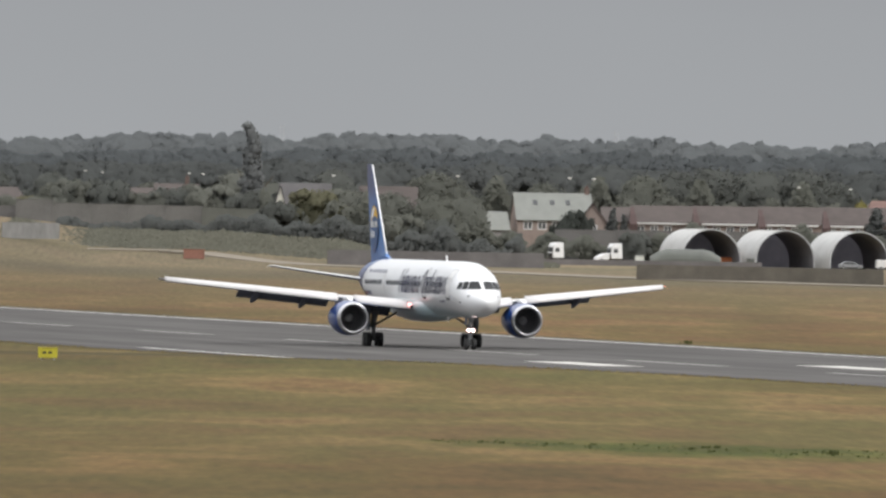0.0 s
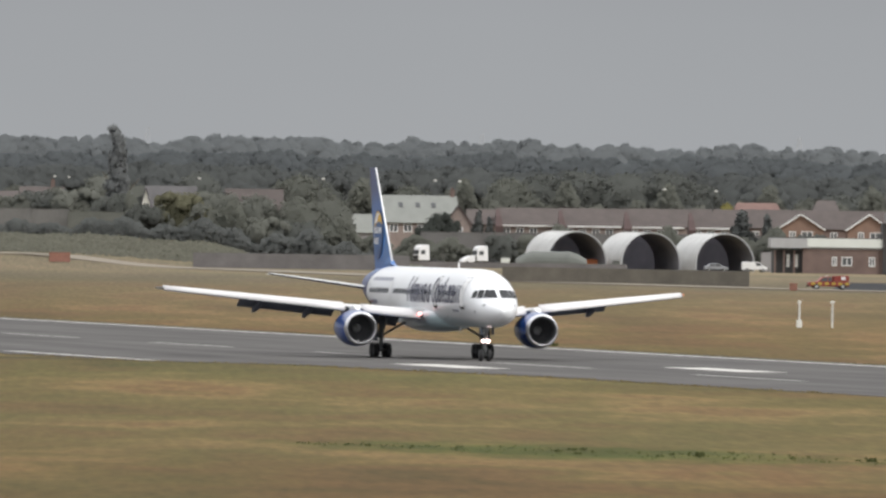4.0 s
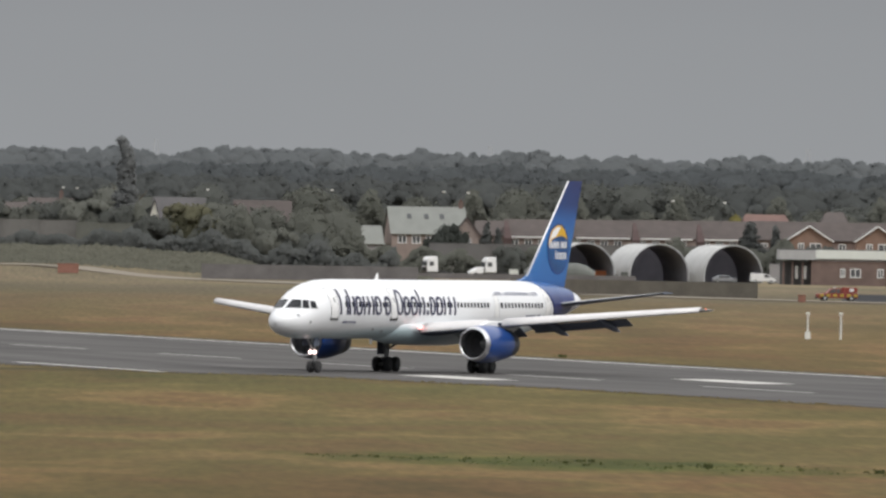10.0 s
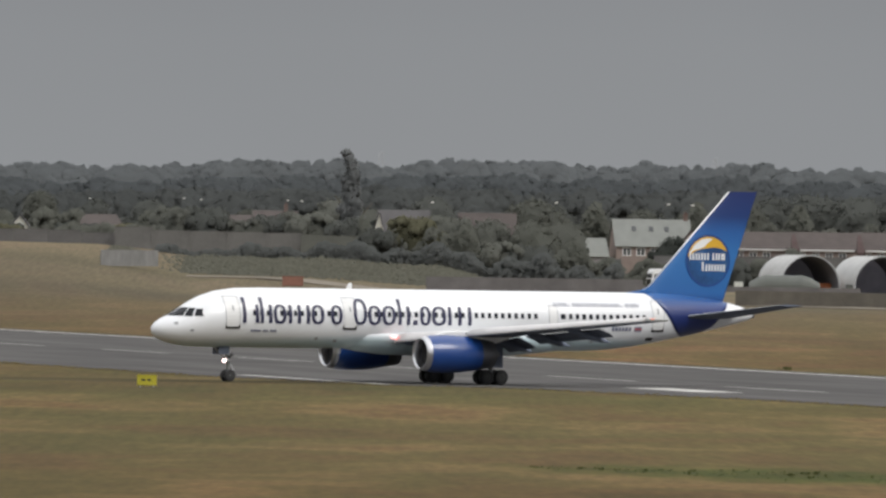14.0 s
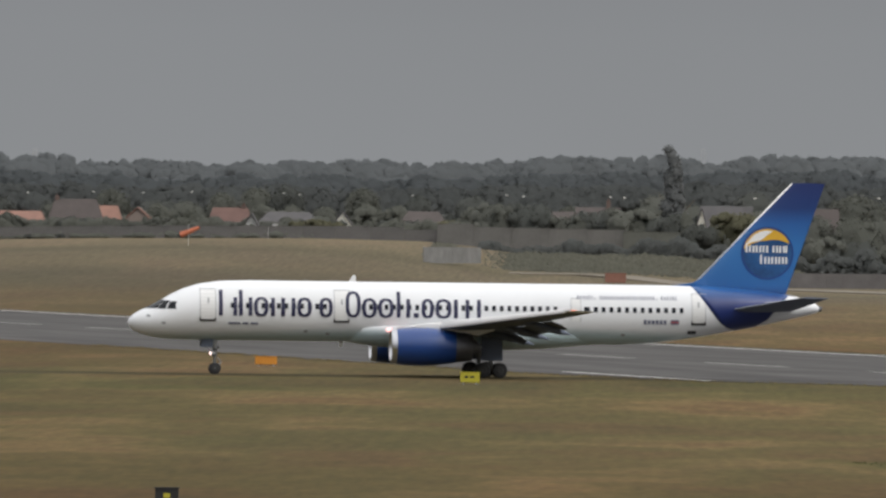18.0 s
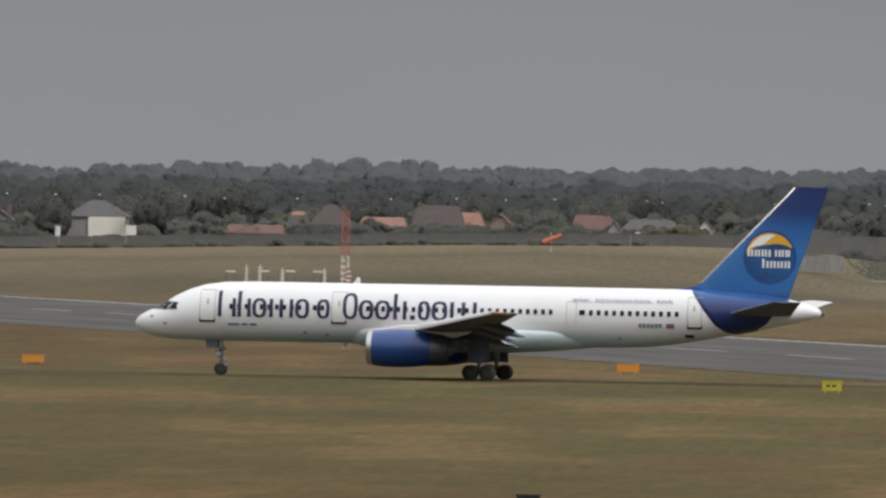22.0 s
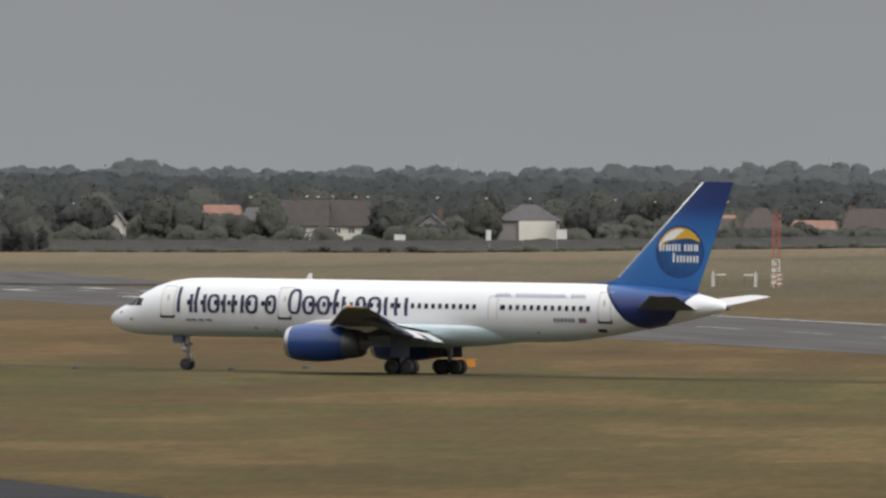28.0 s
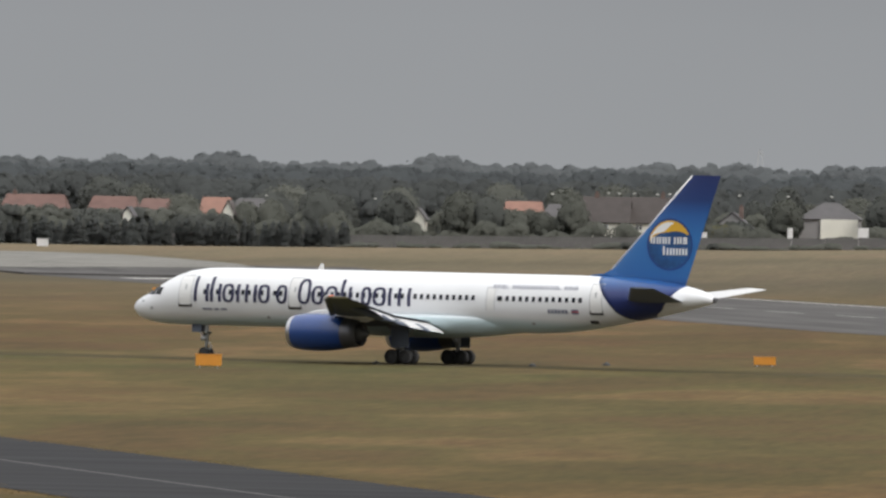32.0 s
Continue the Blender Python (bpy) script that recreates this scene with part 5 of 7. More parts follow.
def hedge(name, label, mat, pts, height, depth, step, seed, size=0.5, category="hedge"):
    """A ragged hedge along a line of (x, distance)."""
    rng = np.random.default_rng(seed)
    cs, ss = [], []
    for (x0, d0), (x1, d1) in zip(pts, pts[1:]):
        n = max(2, int(abs(x1 - x0) / step * 60 * height / 4))
        for k in range(n):
            t = rng.uniform()
            x, d = x0 + (x1 - x0) * t, d0 + (d1 - d0) * t + rng.uniform(-depth, depth)
            y = at_d(x, d)
            swell = 0.75 + 0.25 * math.sin(x * 0.31 + seed) + 0.18 * math.sin(x * 0.93)
            cs.append((x, y, land(x, y) + rng.uniform(0.0, 1.0) ** 0.8 * height * swell))
            ss.append(rng.uniform(0.5, 1.2) * size * 0.6)
    v, f = clumps(np.array(cs), np.array(ss), rng, True)
    vs, fs, at_v = [v], [f], len(v)
    if category != "grass":                   # the dense inside of the hedge
        tiers = max(1, round(height / 2.2))
        for (x0, d0), (x1, d1) in zip(pts, pts[1:]):
            for k in range(max(2, int(abs(x1 - x0) / 1.3))):
                for q in range(tiers):
                    t = rng.uniform()
                    x, d = x0 + (x1 - x0) * t, d0 + (d1 - d0) * t + rng.uniform(-0.5, 0.5) * depth
                    y = at_d(x, d)
                    swell = 0.75 + 0.25 * math.sin(x * 0.31 + seed) + 0.18 * math.sin(x * 0.93)
                    rz = 0.58 * height * swell / tiers
                    c = np.array((x, y, land(x, y) + rz * 0.9 + q * (height * swell * 0.92 - 1.5 * rz) / max(1, tiers - 1)))
                    lump = ICO_V * rng.uniform(0.85, 1.12, (len(ICO_V), 1)) * np.array((rng.uniform(0.9, 1.6), 1.2, rz)) + c
                    vs.append(lump)
                    fs.append(ICO_F + at_v)
                    at_v += len(lump)
    return tagged(new(name, tri_mesh(name, np.concatenate(vs), np.concatenate(fs), mat, True, ((0, -0.6, 0.8), 0.70))), label, category, kind="stuff")


hedge("hedge", "long dark boundary hedge beyond the airfield", LEAF_SCREEN, ((-28, 2880), (-10, 2880)), 2.3, 5, 0.8, 11, 0.6)
hedge("hedge", "long dark boundary hedge beyond the airfield", LEAF_SCREEN, ((-10, 2880), (12, 2880)), 3.2, 6, 0.8, 31, 0.75)
hedge("hedge", "tall dark boundary hedge beyond the fence", LEAF_SCREEN, ((12, 2880), (28, 2880)), 3.9, 6, 0.8, 32, 0.75)
hedge("hedge", "tall dark boundary hedge beyond the fence", LEAF_SCREEN, ((28, 2880), (56, 2880)), 5.6, 6, 1.0, 33, 0.75)
hedge("scrub", "tangled dark scrub and brambles", LEAF_MID, ((9, 2950), (30, 2940), (58, 2950)), 7.4, 8, 0.8, 12, 1.0)
hedge("hedge", "low dark shrubs along a boundary wall", LEAF_MID, ((-262, 2944), (-200, 2944), (-60, 2944)), 1.1, 6, 2.2, 16, 0.45)
hedge("scrub", "grey-green garden shrubs below the houses", LEAF_MID, ((-330, 2982), (-200, 2982), (-178, 2982)), 4.4, 6, 0.8, 17, 0.6)
hedge("scrub", "grey-green garden shrubs below the houses", LEAF_MID, ((-163, 2980), (-60, 2980), (-4, 2975)), 3.6, 6, 0.8, 27, 0.6)
hedge("scrub", "low shrubs before a white house", LEAF_MID, ((-178, 2982), (-163, 2982)), 1.8, 4, 0.8, 28, 0.5)
hedge("undergrowth", "dull green undergrowth below tall trees", LEAF_MID, ((50, 3130), (176, 3140)), 11.0, 6, 1.0, 41, 1.1, "bushes")
hedge("undergrowth", "dull green undergrowth below garden trees", LEAF_MID, ((-345, 3055), (50, 3055)), 5.6, 6, 1.2, 42, 1.0, "bushes")
hedge("scrub", "dark scrub behind parked lorries", LEAF_MID, ((56, 2950), (80, 2950)), 4.2, 5, 0.9, 43, 0.7)
hedge("scrub", "dark scrub behind the hangars", LEAF_MID, ((80, 2950), (136, 2955)), 6.6, 5, 0.9, 18, 0.7)

hedge("scrub", "grey-green scrub before a pale-roofed house", LEAF_MID, ((50, 2966), (66, 2966)), 4.6, 4, 0.6, 44, 0.7)
# Long grass strip; its pale grey tone also carries haze over the field.
REED = leaves("pale_rough_grass", (0.165, 0.165, 0.135), 5.0, 0.08)
hedge("rough_grass", "pale rough long grass below a hedge", REED, ((-36, 2755), (10, 2755), (58, 2740)), 0.6, 95, 0.05, 51, 0.8, "grass")
plant("poplar", 7.1, 3000, 25.7, 0.95)
# trees by the houses: kind, x, distance, top, width
for k, x, d, top, w in (("bush", -27, 2985, 15.0, 0.75), ("darkbush", -20.4, 2985, 15.2, 0.75), ("darkbush", -8.4, 2985, 13.8, 0.9), ("bush", 0.2, 2982, 14.3, 1.0), ("bush", -14.0, 2984, 12.6, 0.9), ("oak", -4.6, 2986, 13.8, 0.7), ("ash", -17.6, 2988, 13.6, 0.7), ("darkbush", 4.5, 2980, 13.0, 0.8), ("darkbush", 11.2, 2940, 11.3, 0.75), ("goldbush", 19.5, 2945, 14.2, 0.9), ("bush", 25.5, 2945, 14.0, 0.8), ("darkbush", 7.5, 2970, 13.5, 0.8), ("bush", 35, 2934, 9.4, 0.9), ("darkbush", 40, 2934, 8.8, 0.9), ("ash", 33, 2965, 13.0, 1.0), ("oak", 41, 2965, 12.6, 1.1), ("ash", 47.2, 2970, 12.6, 0.85), ("oak", 28, 2962, 11.8, 1.0),
                        ("yew", 67.4, 2982, 11.2, 0.60), ("darkbush", 78.5, 2945, 6.6, 0.8), ("conifer", 75.3, 2986, 9.9, 0.9), ("conifer", 77.2, 2987, 8.9, 0.8), ("oak", 86, 3180, 17.5, 1.0), ("elm", 93, 3190, 18.0, 1.1), ("dark", 101, 3200, 19.2, 1.25), ("elm", 110, 3200, 18.6, 1.2), ("dark", 119, 3200, 19.0, 1.1), ("elm", 126, 3210, 16.6, 1.0), ("yellow", 127.5, 3120, 12.7, 0.45), ("oak", 137, 3150, 13.0, 0.9),
                        ("conifer", 123.7, 2960, 10.6, 1.4), ("conifer", 128.5, 2960, 10.0, 0.9), ("darkbush", 136, 2950, 7.6, 0.7), ("dark", 152, 3180, 15.0, 1.2), ("elm", 160, 3190, 16.0, 1.1), ("dark", 168, 3190, 16.5, 1.2), ("oak", 146, 3170, 14.0, 0.9), ("ash", 75, 3170, 15.0, 0.9), ("oak", 66, 3160, 15.5, 1.0), ("dark", 57, 3160, 15.0, 1.0)):
    plant(k, x, d, top, w, group="trees among the houses")
rt = random.Random(5)
x = -345.0
while x < 52:
    plant(rt.choice(("oak", "ash", "dark", "elm", "oak", "dark")), x, rt.uniform(3060, 3190), 10.6 + rt.uniform(1.5, 6.8), rt.uniform(0.85, 1.3), group="trees behind the houses")
    x += rt.uniform(4.0, 8.5)
for x in (-330, -318, -305, -262, -254, -243, -236, -222, -196, -188, -182, -160, -152, -146, -117.5, -109, -95, -88, -66, -58, -50, -42, -33, -24):
    plant(rt.choice(("bush", "oak", "darkbush", "ash")), x + rt.uniform(-1.5, 1.5), rt.uniform(2975, 3015), 9.2 + rt.uniform(-0.6, 3.0), rt.uniform(0.8, 1.2), group="garden trees")
# row of dark conifers beside the runway's far end
x = -338.0
while x < -257:
    plant("conifer" if rt.random() < 0.2 else "screen", x, 2943 + rt.uniform(-3, 3), 8.0 + rt.uniform(-0.8, 0.5) + 0.005 * (x + 300), rt.uniform(1.0, 1.4), group="conifer screen")
    x += rt.uniform(1.1, 2.1)
for x, top in ((-196, 15.8), (-218.5, 14.4), (-234.5, 14.1), (-183, 17.0), (-178.5, 14.6), (-160, 15.6), (-154, 16.6), (-148, 17.4), (-240, 14.8), (-266, 14.6), (-275.5, 12.6), (-280.5, 12.2), (-292, 13.4), (-252, 14.4)):
    plant(rt.choice(("elm", "dark", "oak")), x, 2990 if top < 16 else 3070, top, rt.uniform(0.75, 0.95), group="garden trees")
for x in (-205, -199, -194, -189, -134, -128, -113, -107):
    plant("darkbush", x, 2940, land(x, at_d(x, 2940)) + rt.uniform(1.0, 1.8), 1.0, group="low shrubs")


# ---- houses ----
BRICK = material("red_brown_brick", (0.150, 0.106, 0.092), 0.9, 0, 0.22, 2.0, 20, perpiece=0.08)
DARKBRICK = material("dark_red_brick", (0.066, 0.042, 0.040), 0.9, 0, 0.22, 2.0, 20)
ORANGEBRICK = material("orange_brown_brick", (0.215, 0.138, 0.105), 0.9, 0, 0.2, 2.0, 20)
PINKBRICK = material("pale_pink_brick", (0.25, 0.20, 0.178), 0.9, 0, 0.18, 2.0, 20)
RENDER = material("cream_render", (0.74, 0.72, 0.64), 0.9, 0, 0.08, 3.0)
PALEREND = material("pale_grey_render", (0.40, 0.40, 0.39), 0.9, 0, 0.1, 3.0)
GREYREND = material("grey_render", (0.27, 0.26, 0.26), 0.9, 0, 0.12, 3.0)
ROOF_PALE = material("pale_grey_green_roof", (0.20, 0.208, 0.194), 0.85, 0, 0.1, 2.0)
ROOF_BROWN = material("brown_tile_roof", (0.080, 0.066, 0.062), 0.9, 0, 0.18, 2.0, 16)
ROOF_DARK = material("dark_brown_tile_roof", (0.066, 0.056, 0.053), 0.9, 0, 0.18, 2.0, 16)
ROOF_GREY = material("grey_slate_roof", (0.088, 0.083, 0.085), 0.85, 0, 0.18, 2.0, 16)
ROOF_RED = material("red_clay_tile_roof", (0.135, 0.078, 0.066), 0.9, 0, 0.2, 2.0, 16)
ROOF_ORANGE = material("orange_clay_tile_roof", (0.235, 0.128, 0.098), 0.9, 0, 0.15, 2.0, 16)
FRAME = material("white_window_frames", (0.72, 0.72, 0.70), 0.6, 0, 0.05, 1.0)
# Grey in the glass colour stands for haze and reflected sky.
PANE = glass("haze_greyed_glass", (0.095, 0.098, 0.102))
FELT = material("dark_felt_and_shadowed_timber", (0.05, 0.048, 0.048), 0.9, 0, 0.2, 1.0)


def gable_prism(bm, x0, x1, y0, y1, z0, ze, zr, along="x", hip=0.0):
    """Walls up to the eaves, with gable ends up to the ridge."""
    if along == "x":
        ym = (y0 + y1) / 2
        pts = [(x0, y0, z0), (x1, y0, z0), (x1, y1, z0), (x0, y1, z0), (x0, y0, ze), (x1, y0, ze), (x1, y1, ze), (x0, y1, ze)]
        v = [bm.verts.new(p) for p in pts]
        if hip:
            for q in ((3, 2, 1, 0), (0, 1, 5, 4), (1, 2, 6, 5), (2, 3, 7, 6), (3, 0, 4, 7), (4, 5, 6, 7)):
                bm.faces.new([v[i] for i in q])
        else:
            a, b = bm.verts.new((x0, ym, zr)), bm.verts.new((x1, ym, zr))
            for q in ((v[3], v[2], v[1], v[0]), (v[0], v[1], v[5], v[4]), (v[2], v[3], v[7], v[6]), (v[1], v[2], v[6], b, v[5]), (v[3], v[0], v[4], a, v[7]), (v[4], v[5], b, a), (v[6], v[7], a, b)):
                bm.faces.new(q)
    else:
        xm = (x0 + x1) / 2
        v = [bm.verts.new(p) for p in ((x0, y0, z0), (x1, y0, z0), (x1, y1, z0), (x0, y1, z0), (x0, y0, ze), (x1, y0, ze), (x1, y1, ze), (x0, y1, ze))]
        a, b = bm.verts.new((xm, y0, zr)), bm.verts.new((xm, y1, zr))
        for q in ((v[3], v[2], v[1], v[0]), (v[0], v[1], v[5], a, v[4]), (v[2], v[3], v[7], b, v[6]), (v[1], v[2], v[6], v[5]), (v[3], v[0], v[4], v[7]), (v[4], a, b, v[7]), (v[5], v[6], b, a)):
            bm.faces.new(q)
    bmesh.ops.recalc_face_normals(bm, faces=bm.faces[:])
    return bm


def roof_slabs(x0, x1, y0, y1, ze, zr, along="x", hip=0.0, over=0.35, t=0.18):
    """Pitched roof with thickness and overhang."""
    bm = bmesh.new()

    def plate(quad):
        n = (Vector(quad[1]) - Vector(quad[0])).cross(Vector(quad[2]) - Vector(quad[0])).normalized()
        n = -n if n.z < 0 else n
        lo = [bm.verts.new(p) for p in quad]
        hi = [bm.verts.new(Vector(p) + n * t) for p in quad]
        bm.faces.new(lo)
        bm.faces.new(hi[::-1])
        for k in range(len(quad)):
            j = (k + 1) % len(quad)
            bm.faces.new((lo[k], lo[j], hi[j], hi[k]))
    if along == "x":
        ym = (y0 + y1) / 2
        fall = (zr - ze) / ((y1 - y0) / 2) * over
        X0, X1, Y0, Y1, E = x0 - over, x1 + over, y0 - over, y1 + over, ze - fall
        h = hip
        plate(((X0, Y0, E), (X1, Y0, E), (X1 - h, ym, zr), (X0 + h, ym, zr)))
        plate(((X1, Y1, E), (X0, Y1, E), (X0 + h, ym, zr), (X1 - h, ym, zr)))
        if h:
            plate(((X1, Y0, E), (X1, Y1, E), (X1 - h, ym, zr)))
            plate(((X0, Y1, E), (X0, Y0, E), (X0 + h, ym, zr)))
    else:
        xm = (x0 + x1) / 2
        fall = (zr - ze) / ((x1 - x0) / 2) * over
        X0, X1, Y0, Y1, E = x0 - over, x1 + over, y0 - over, y1 + over, ze - fall
        plate(((X0, Y0, E), (X0, Y1, E), (xm, Y1, zr), (xm, Y0, zr)))
        plate(((X1, Y1, E), (X1, Y0, E), (xm, Y0, zr), (xm, Y1, zr)))
    bmesh.ops.recalc_face_normals(bm, faces=bm.faces[:])
    return bm


def window(parent, x, y, z, w, h):
    """A window in a wall that faces the camera: frame with bars and a pane set back."""
    t = 0.15
    win = part("window", boxes((x - w / 2, x + w / 2, y - 0.06, y + 0.02, z, z + t), (x - w / 2, x + w / 2, y - 0.06, y + 0.02, z + h - t, z + h), (x - w / 2, x - w / 2 + t, y - 0.06, y + 0.02, z + t, z + h - t), (x + w / 2 - t, x + w / 2, y - 0.06, y + 0.02, z + t, z + h - t), (x - t / 2, x + t / 2, y - 0.05, y + 0.02, z + t, z + h - t)), FRAME, parent)
    part("pane", boxes((x - w / 2 + t, x + w / 2 - t, y - 0.03, y + 0.0, z + t, z + h - t)), PANE, win)


def house(label, x0, x1, d, ze, zr, wall, roof, along="x", hip=0.0, deep=8.0, wins=(), chimneys=(), foot=None, name="house", porch=None, group="houses beyond the airfield"):
    """A house in its own space: x0..x1 across, eaves and ridge given above datum."""
    xm = (x0 + x1) / 2
    y = at_d(xm, d)
    z0 = (land(xm, y) - 0.4) if foot is None else foot
    ob = thing(name, label, "house", Matrix.Translation((xm, y, z0)), group)
    w, e, r = (x1 - x0) / 2, ze - z0, zr - z0
    part("wall", gable_prism(bmesh.new(), -w, w, 0, deep, 0, e, r - 0.15, along, hip), wall, ob)
    part("roof", roof_slabs(-w, w, 0, deep, e, r, along, hip), roof, ob)
    for wx, wz, ww, wh in wins:
        window(ob, wx, 0, wz - z0, ww, wh)
    for cx, cz in chimneys:
        ch = part("chimney", boxes((cx - 0.4, cx + 0.4, deep / 2 - 0.35, deep / 2 + 0.35, r - 1.2, cz - z0), (cx - 0.46, cx + 0.46, deep / 2 - 0.41, deep / 2 + 0.41, cz - z0 - 0.2, cz - z0 - 0.05)), BRICK, ob)
        part("pot", boxes((cx - 0.15, cx + 0.15, deep / 2 - 0.15, deep / 2 + 0.15, cz - z0, cz - z0 + 0.35)), ROOF_RED, ch)
    return ob


# large house with a pale roof, its cross wing and annexe
main = house("large pale-roofed house with white windows", 57.4, 71.8, 3000, 7.9, 12.7, PINKBRICK, ROOF_PALE, wins=((-5.2, 5.8, 1.7, 1.6), (-2.5, 5.8, 1.7, 1.6), (0.2, 5.8, 1.7, 1.6), (2.9, 5.8, 1.7, 1.6)), chimneys=((6.7, 13.9),))
main.matrix_basis = main.matrix_basis @ Matrix.Rotation(radians(9), 4, "Z")
e0 = 7.9 - main.location.z
for x in (-3.5, -0.2, 2.8):
    part("roof_light", boxes((-0.42, 0.42, -0.55, 0.55, 0.0, 0.1)), PANE, main, "dark roof window", at=Matrix.Translation((x, 2.3, e0 + 1.2 * 2.3 + 0.30)) @ Matrix.Rotation(math.atan2(4.8, 4.0), 4, "X"))
annexe = house("single-storey annexe with a pale roof", 52.2, 55.8, 2998, 5.9, 9.0, GREYREND, ROOF_PALE, deep=5)
annexe.matrix_basis = annexe.matrix_basis @ Matrix.Rotation(radians(14), 4, "Z")
house("pink brick gabled cottage joined to a house", 69.2, 74.0, 2994, 7.6, 10.9, PINKBRICK, ROOF_BROWN, along="y", wins=((0.2, 5.6, 1.3, 1.3),), deep=5)
# terraces with brown roofs, cut by brick fire walls
for k, (a, b, zr) in enumerate(((74.6, 80.0, 10.2), (80.4, 92.0, 10.6), (92.5, 104.6, 10.7), (105.1, 117.0, 10.8), (117.5, 131.0, 10.9))):
    w = (b - a) / 2
    house("brick terrace house with a brown tiled roof", a, b, 3040 + 3 * k, 7.6, zr, PINKBRICK, ROOF_BROWN, wins=[(-w + 1.6 + 2.6 * j, 5.7, 1.5, 1.2) for j in range(int((b - a - 1.5) / 2.6))])
for k, x in enumerate((80.2, 92.25, 104.85, 117.2)):
    y = at_d(x, 3036)
    rows = ((-0.6, 0.0, -0.5, 1.15), (-0.6, 4.6, -0.45, 1.0), (1.8, 6.6, -0.40, 0.60), (4.0, 7.9, -0.36, 0.30), (8.6, 4.6, -0.4, 0.4), (8.6, 0.0, -0.4, 0.4))
    fw = tagged(new("fire_wall", mesh_of("fire_wall", [(xa, yy, zz) for yy, zz, xl, xr in rows for xa in (xl, xr)], [(2 * q, 2 * q + 1, 2 * q + 3, 2 * q + 2) for q in range(5)] + [(10, 11, 1, 0), (0, 2, 4, 6, 8, 10), (11, 9, 7, 5, 3, 1)], DARKBRICK)), "dark red brick fire wall sloping between terraces", "wall")
    fw.location = (x, y, land(x, y) - 0.3)
for k, (a, b) in enumerate(((80.8, 91.4), (93.8, 104.2), (106.4, 116.4), (118.8, 130.6))):
    y = at_d((a + b) / 2, 3040 + 3 * (k + 1))
    gut = thing("gutter", "white gutter board below a terrace roof", "gutter", Matrix.Translation(((a + b) / 2, y - 0.5, 7.32)))
    part("board", boxes((-(b - a) / 2, (b - a) / 2, -0.06, 0.06, -0.14, 0.14)), FRAME, gut)
for a, b, zr, ww in ((131.6, 142.6, 10.3, 0), (144.8, 155.4, 10.4, 0)):
    xm = (a + b) / 2
    house("red brick house with a white-edged front gable", a + 1.2, b - 1.2, 3010, 7.6, zr, ORANGEBRICK, ROOF_BROWN, along="y", wins=((-1.6, 5.6, 1.2, 1.5), (1.2, 5.6, 2.2, 1.5)))
    y = at_d(xm, 3010)
    z = land(xm, y) - 0.4
    half = (b - a) / 2 - 1.2
    bb = thing("barge_board", "white painted gable board", "trim", Matrix.Translation((xm, y - 0.5, 0)))
    for s in (1, -1):
        bm = bmesh.new()
        tube(bm, (s * (half + 0.4), 0, 7.35), (0, 0, zr + 0.05), 0.16, 0.16, 4)
        part("board", bm, FRAME, bb)
house("brown-roofed house behind the brick gables", 127.0, 162.0, 3034, 7.7, 11.0, BRICK, ROOF_BROWN, wins=[(-15 + 3.0 * j, 5.8, 1.4, 1.2) for j in range(9)])
house("orange-red roofed house behind the terraces", 129.4, 137.6, 3120, 11.0, 12.3, PINKBRICK, ROOF_RED, hip=0.6)
house("pinkish-grey roofed house behind the terraces", 144.6, 149.6, 3120, 10.6, 13.0, PINKBRICK, ROOF_BROWN, hip=1.2)
# two low houses with white gables
house("low house with a white gable and grey roof", 12.4, 21.6, 2975, 9.6, 13.7, GREYREND, ROOF_GREY, along="x", deep=7)
house("white gable end below a grey roof", 11.4, 13.2, 2965, 9.6, 13.3, RENDER, ROOF_GREY, along="y", deep=6)
house("low house with a white gable and brown roof", 27.6, 38.0, 2985, 9.4, 13.4, GREYREND, ROOF_BROWN, along="x", deep=7)
house("white gable end below a brown roof", 26.4, 28.6, 2972, 9.4, 12.8, RENDER, ROOF_BROWN, along="y", deep=6)
house("brown-roofed house half hidden by bushes", -11.2, -3.3, 3000, 10.2, 13.2, GREYREND, ROOF_BROWN, chimneys=((2.0, 14.6),))
house("brown-roofed house half hidden by bushes", -17.8, -11.4, 3006, 9.8, 12.3, GREYREND, ROOF_BROWN)

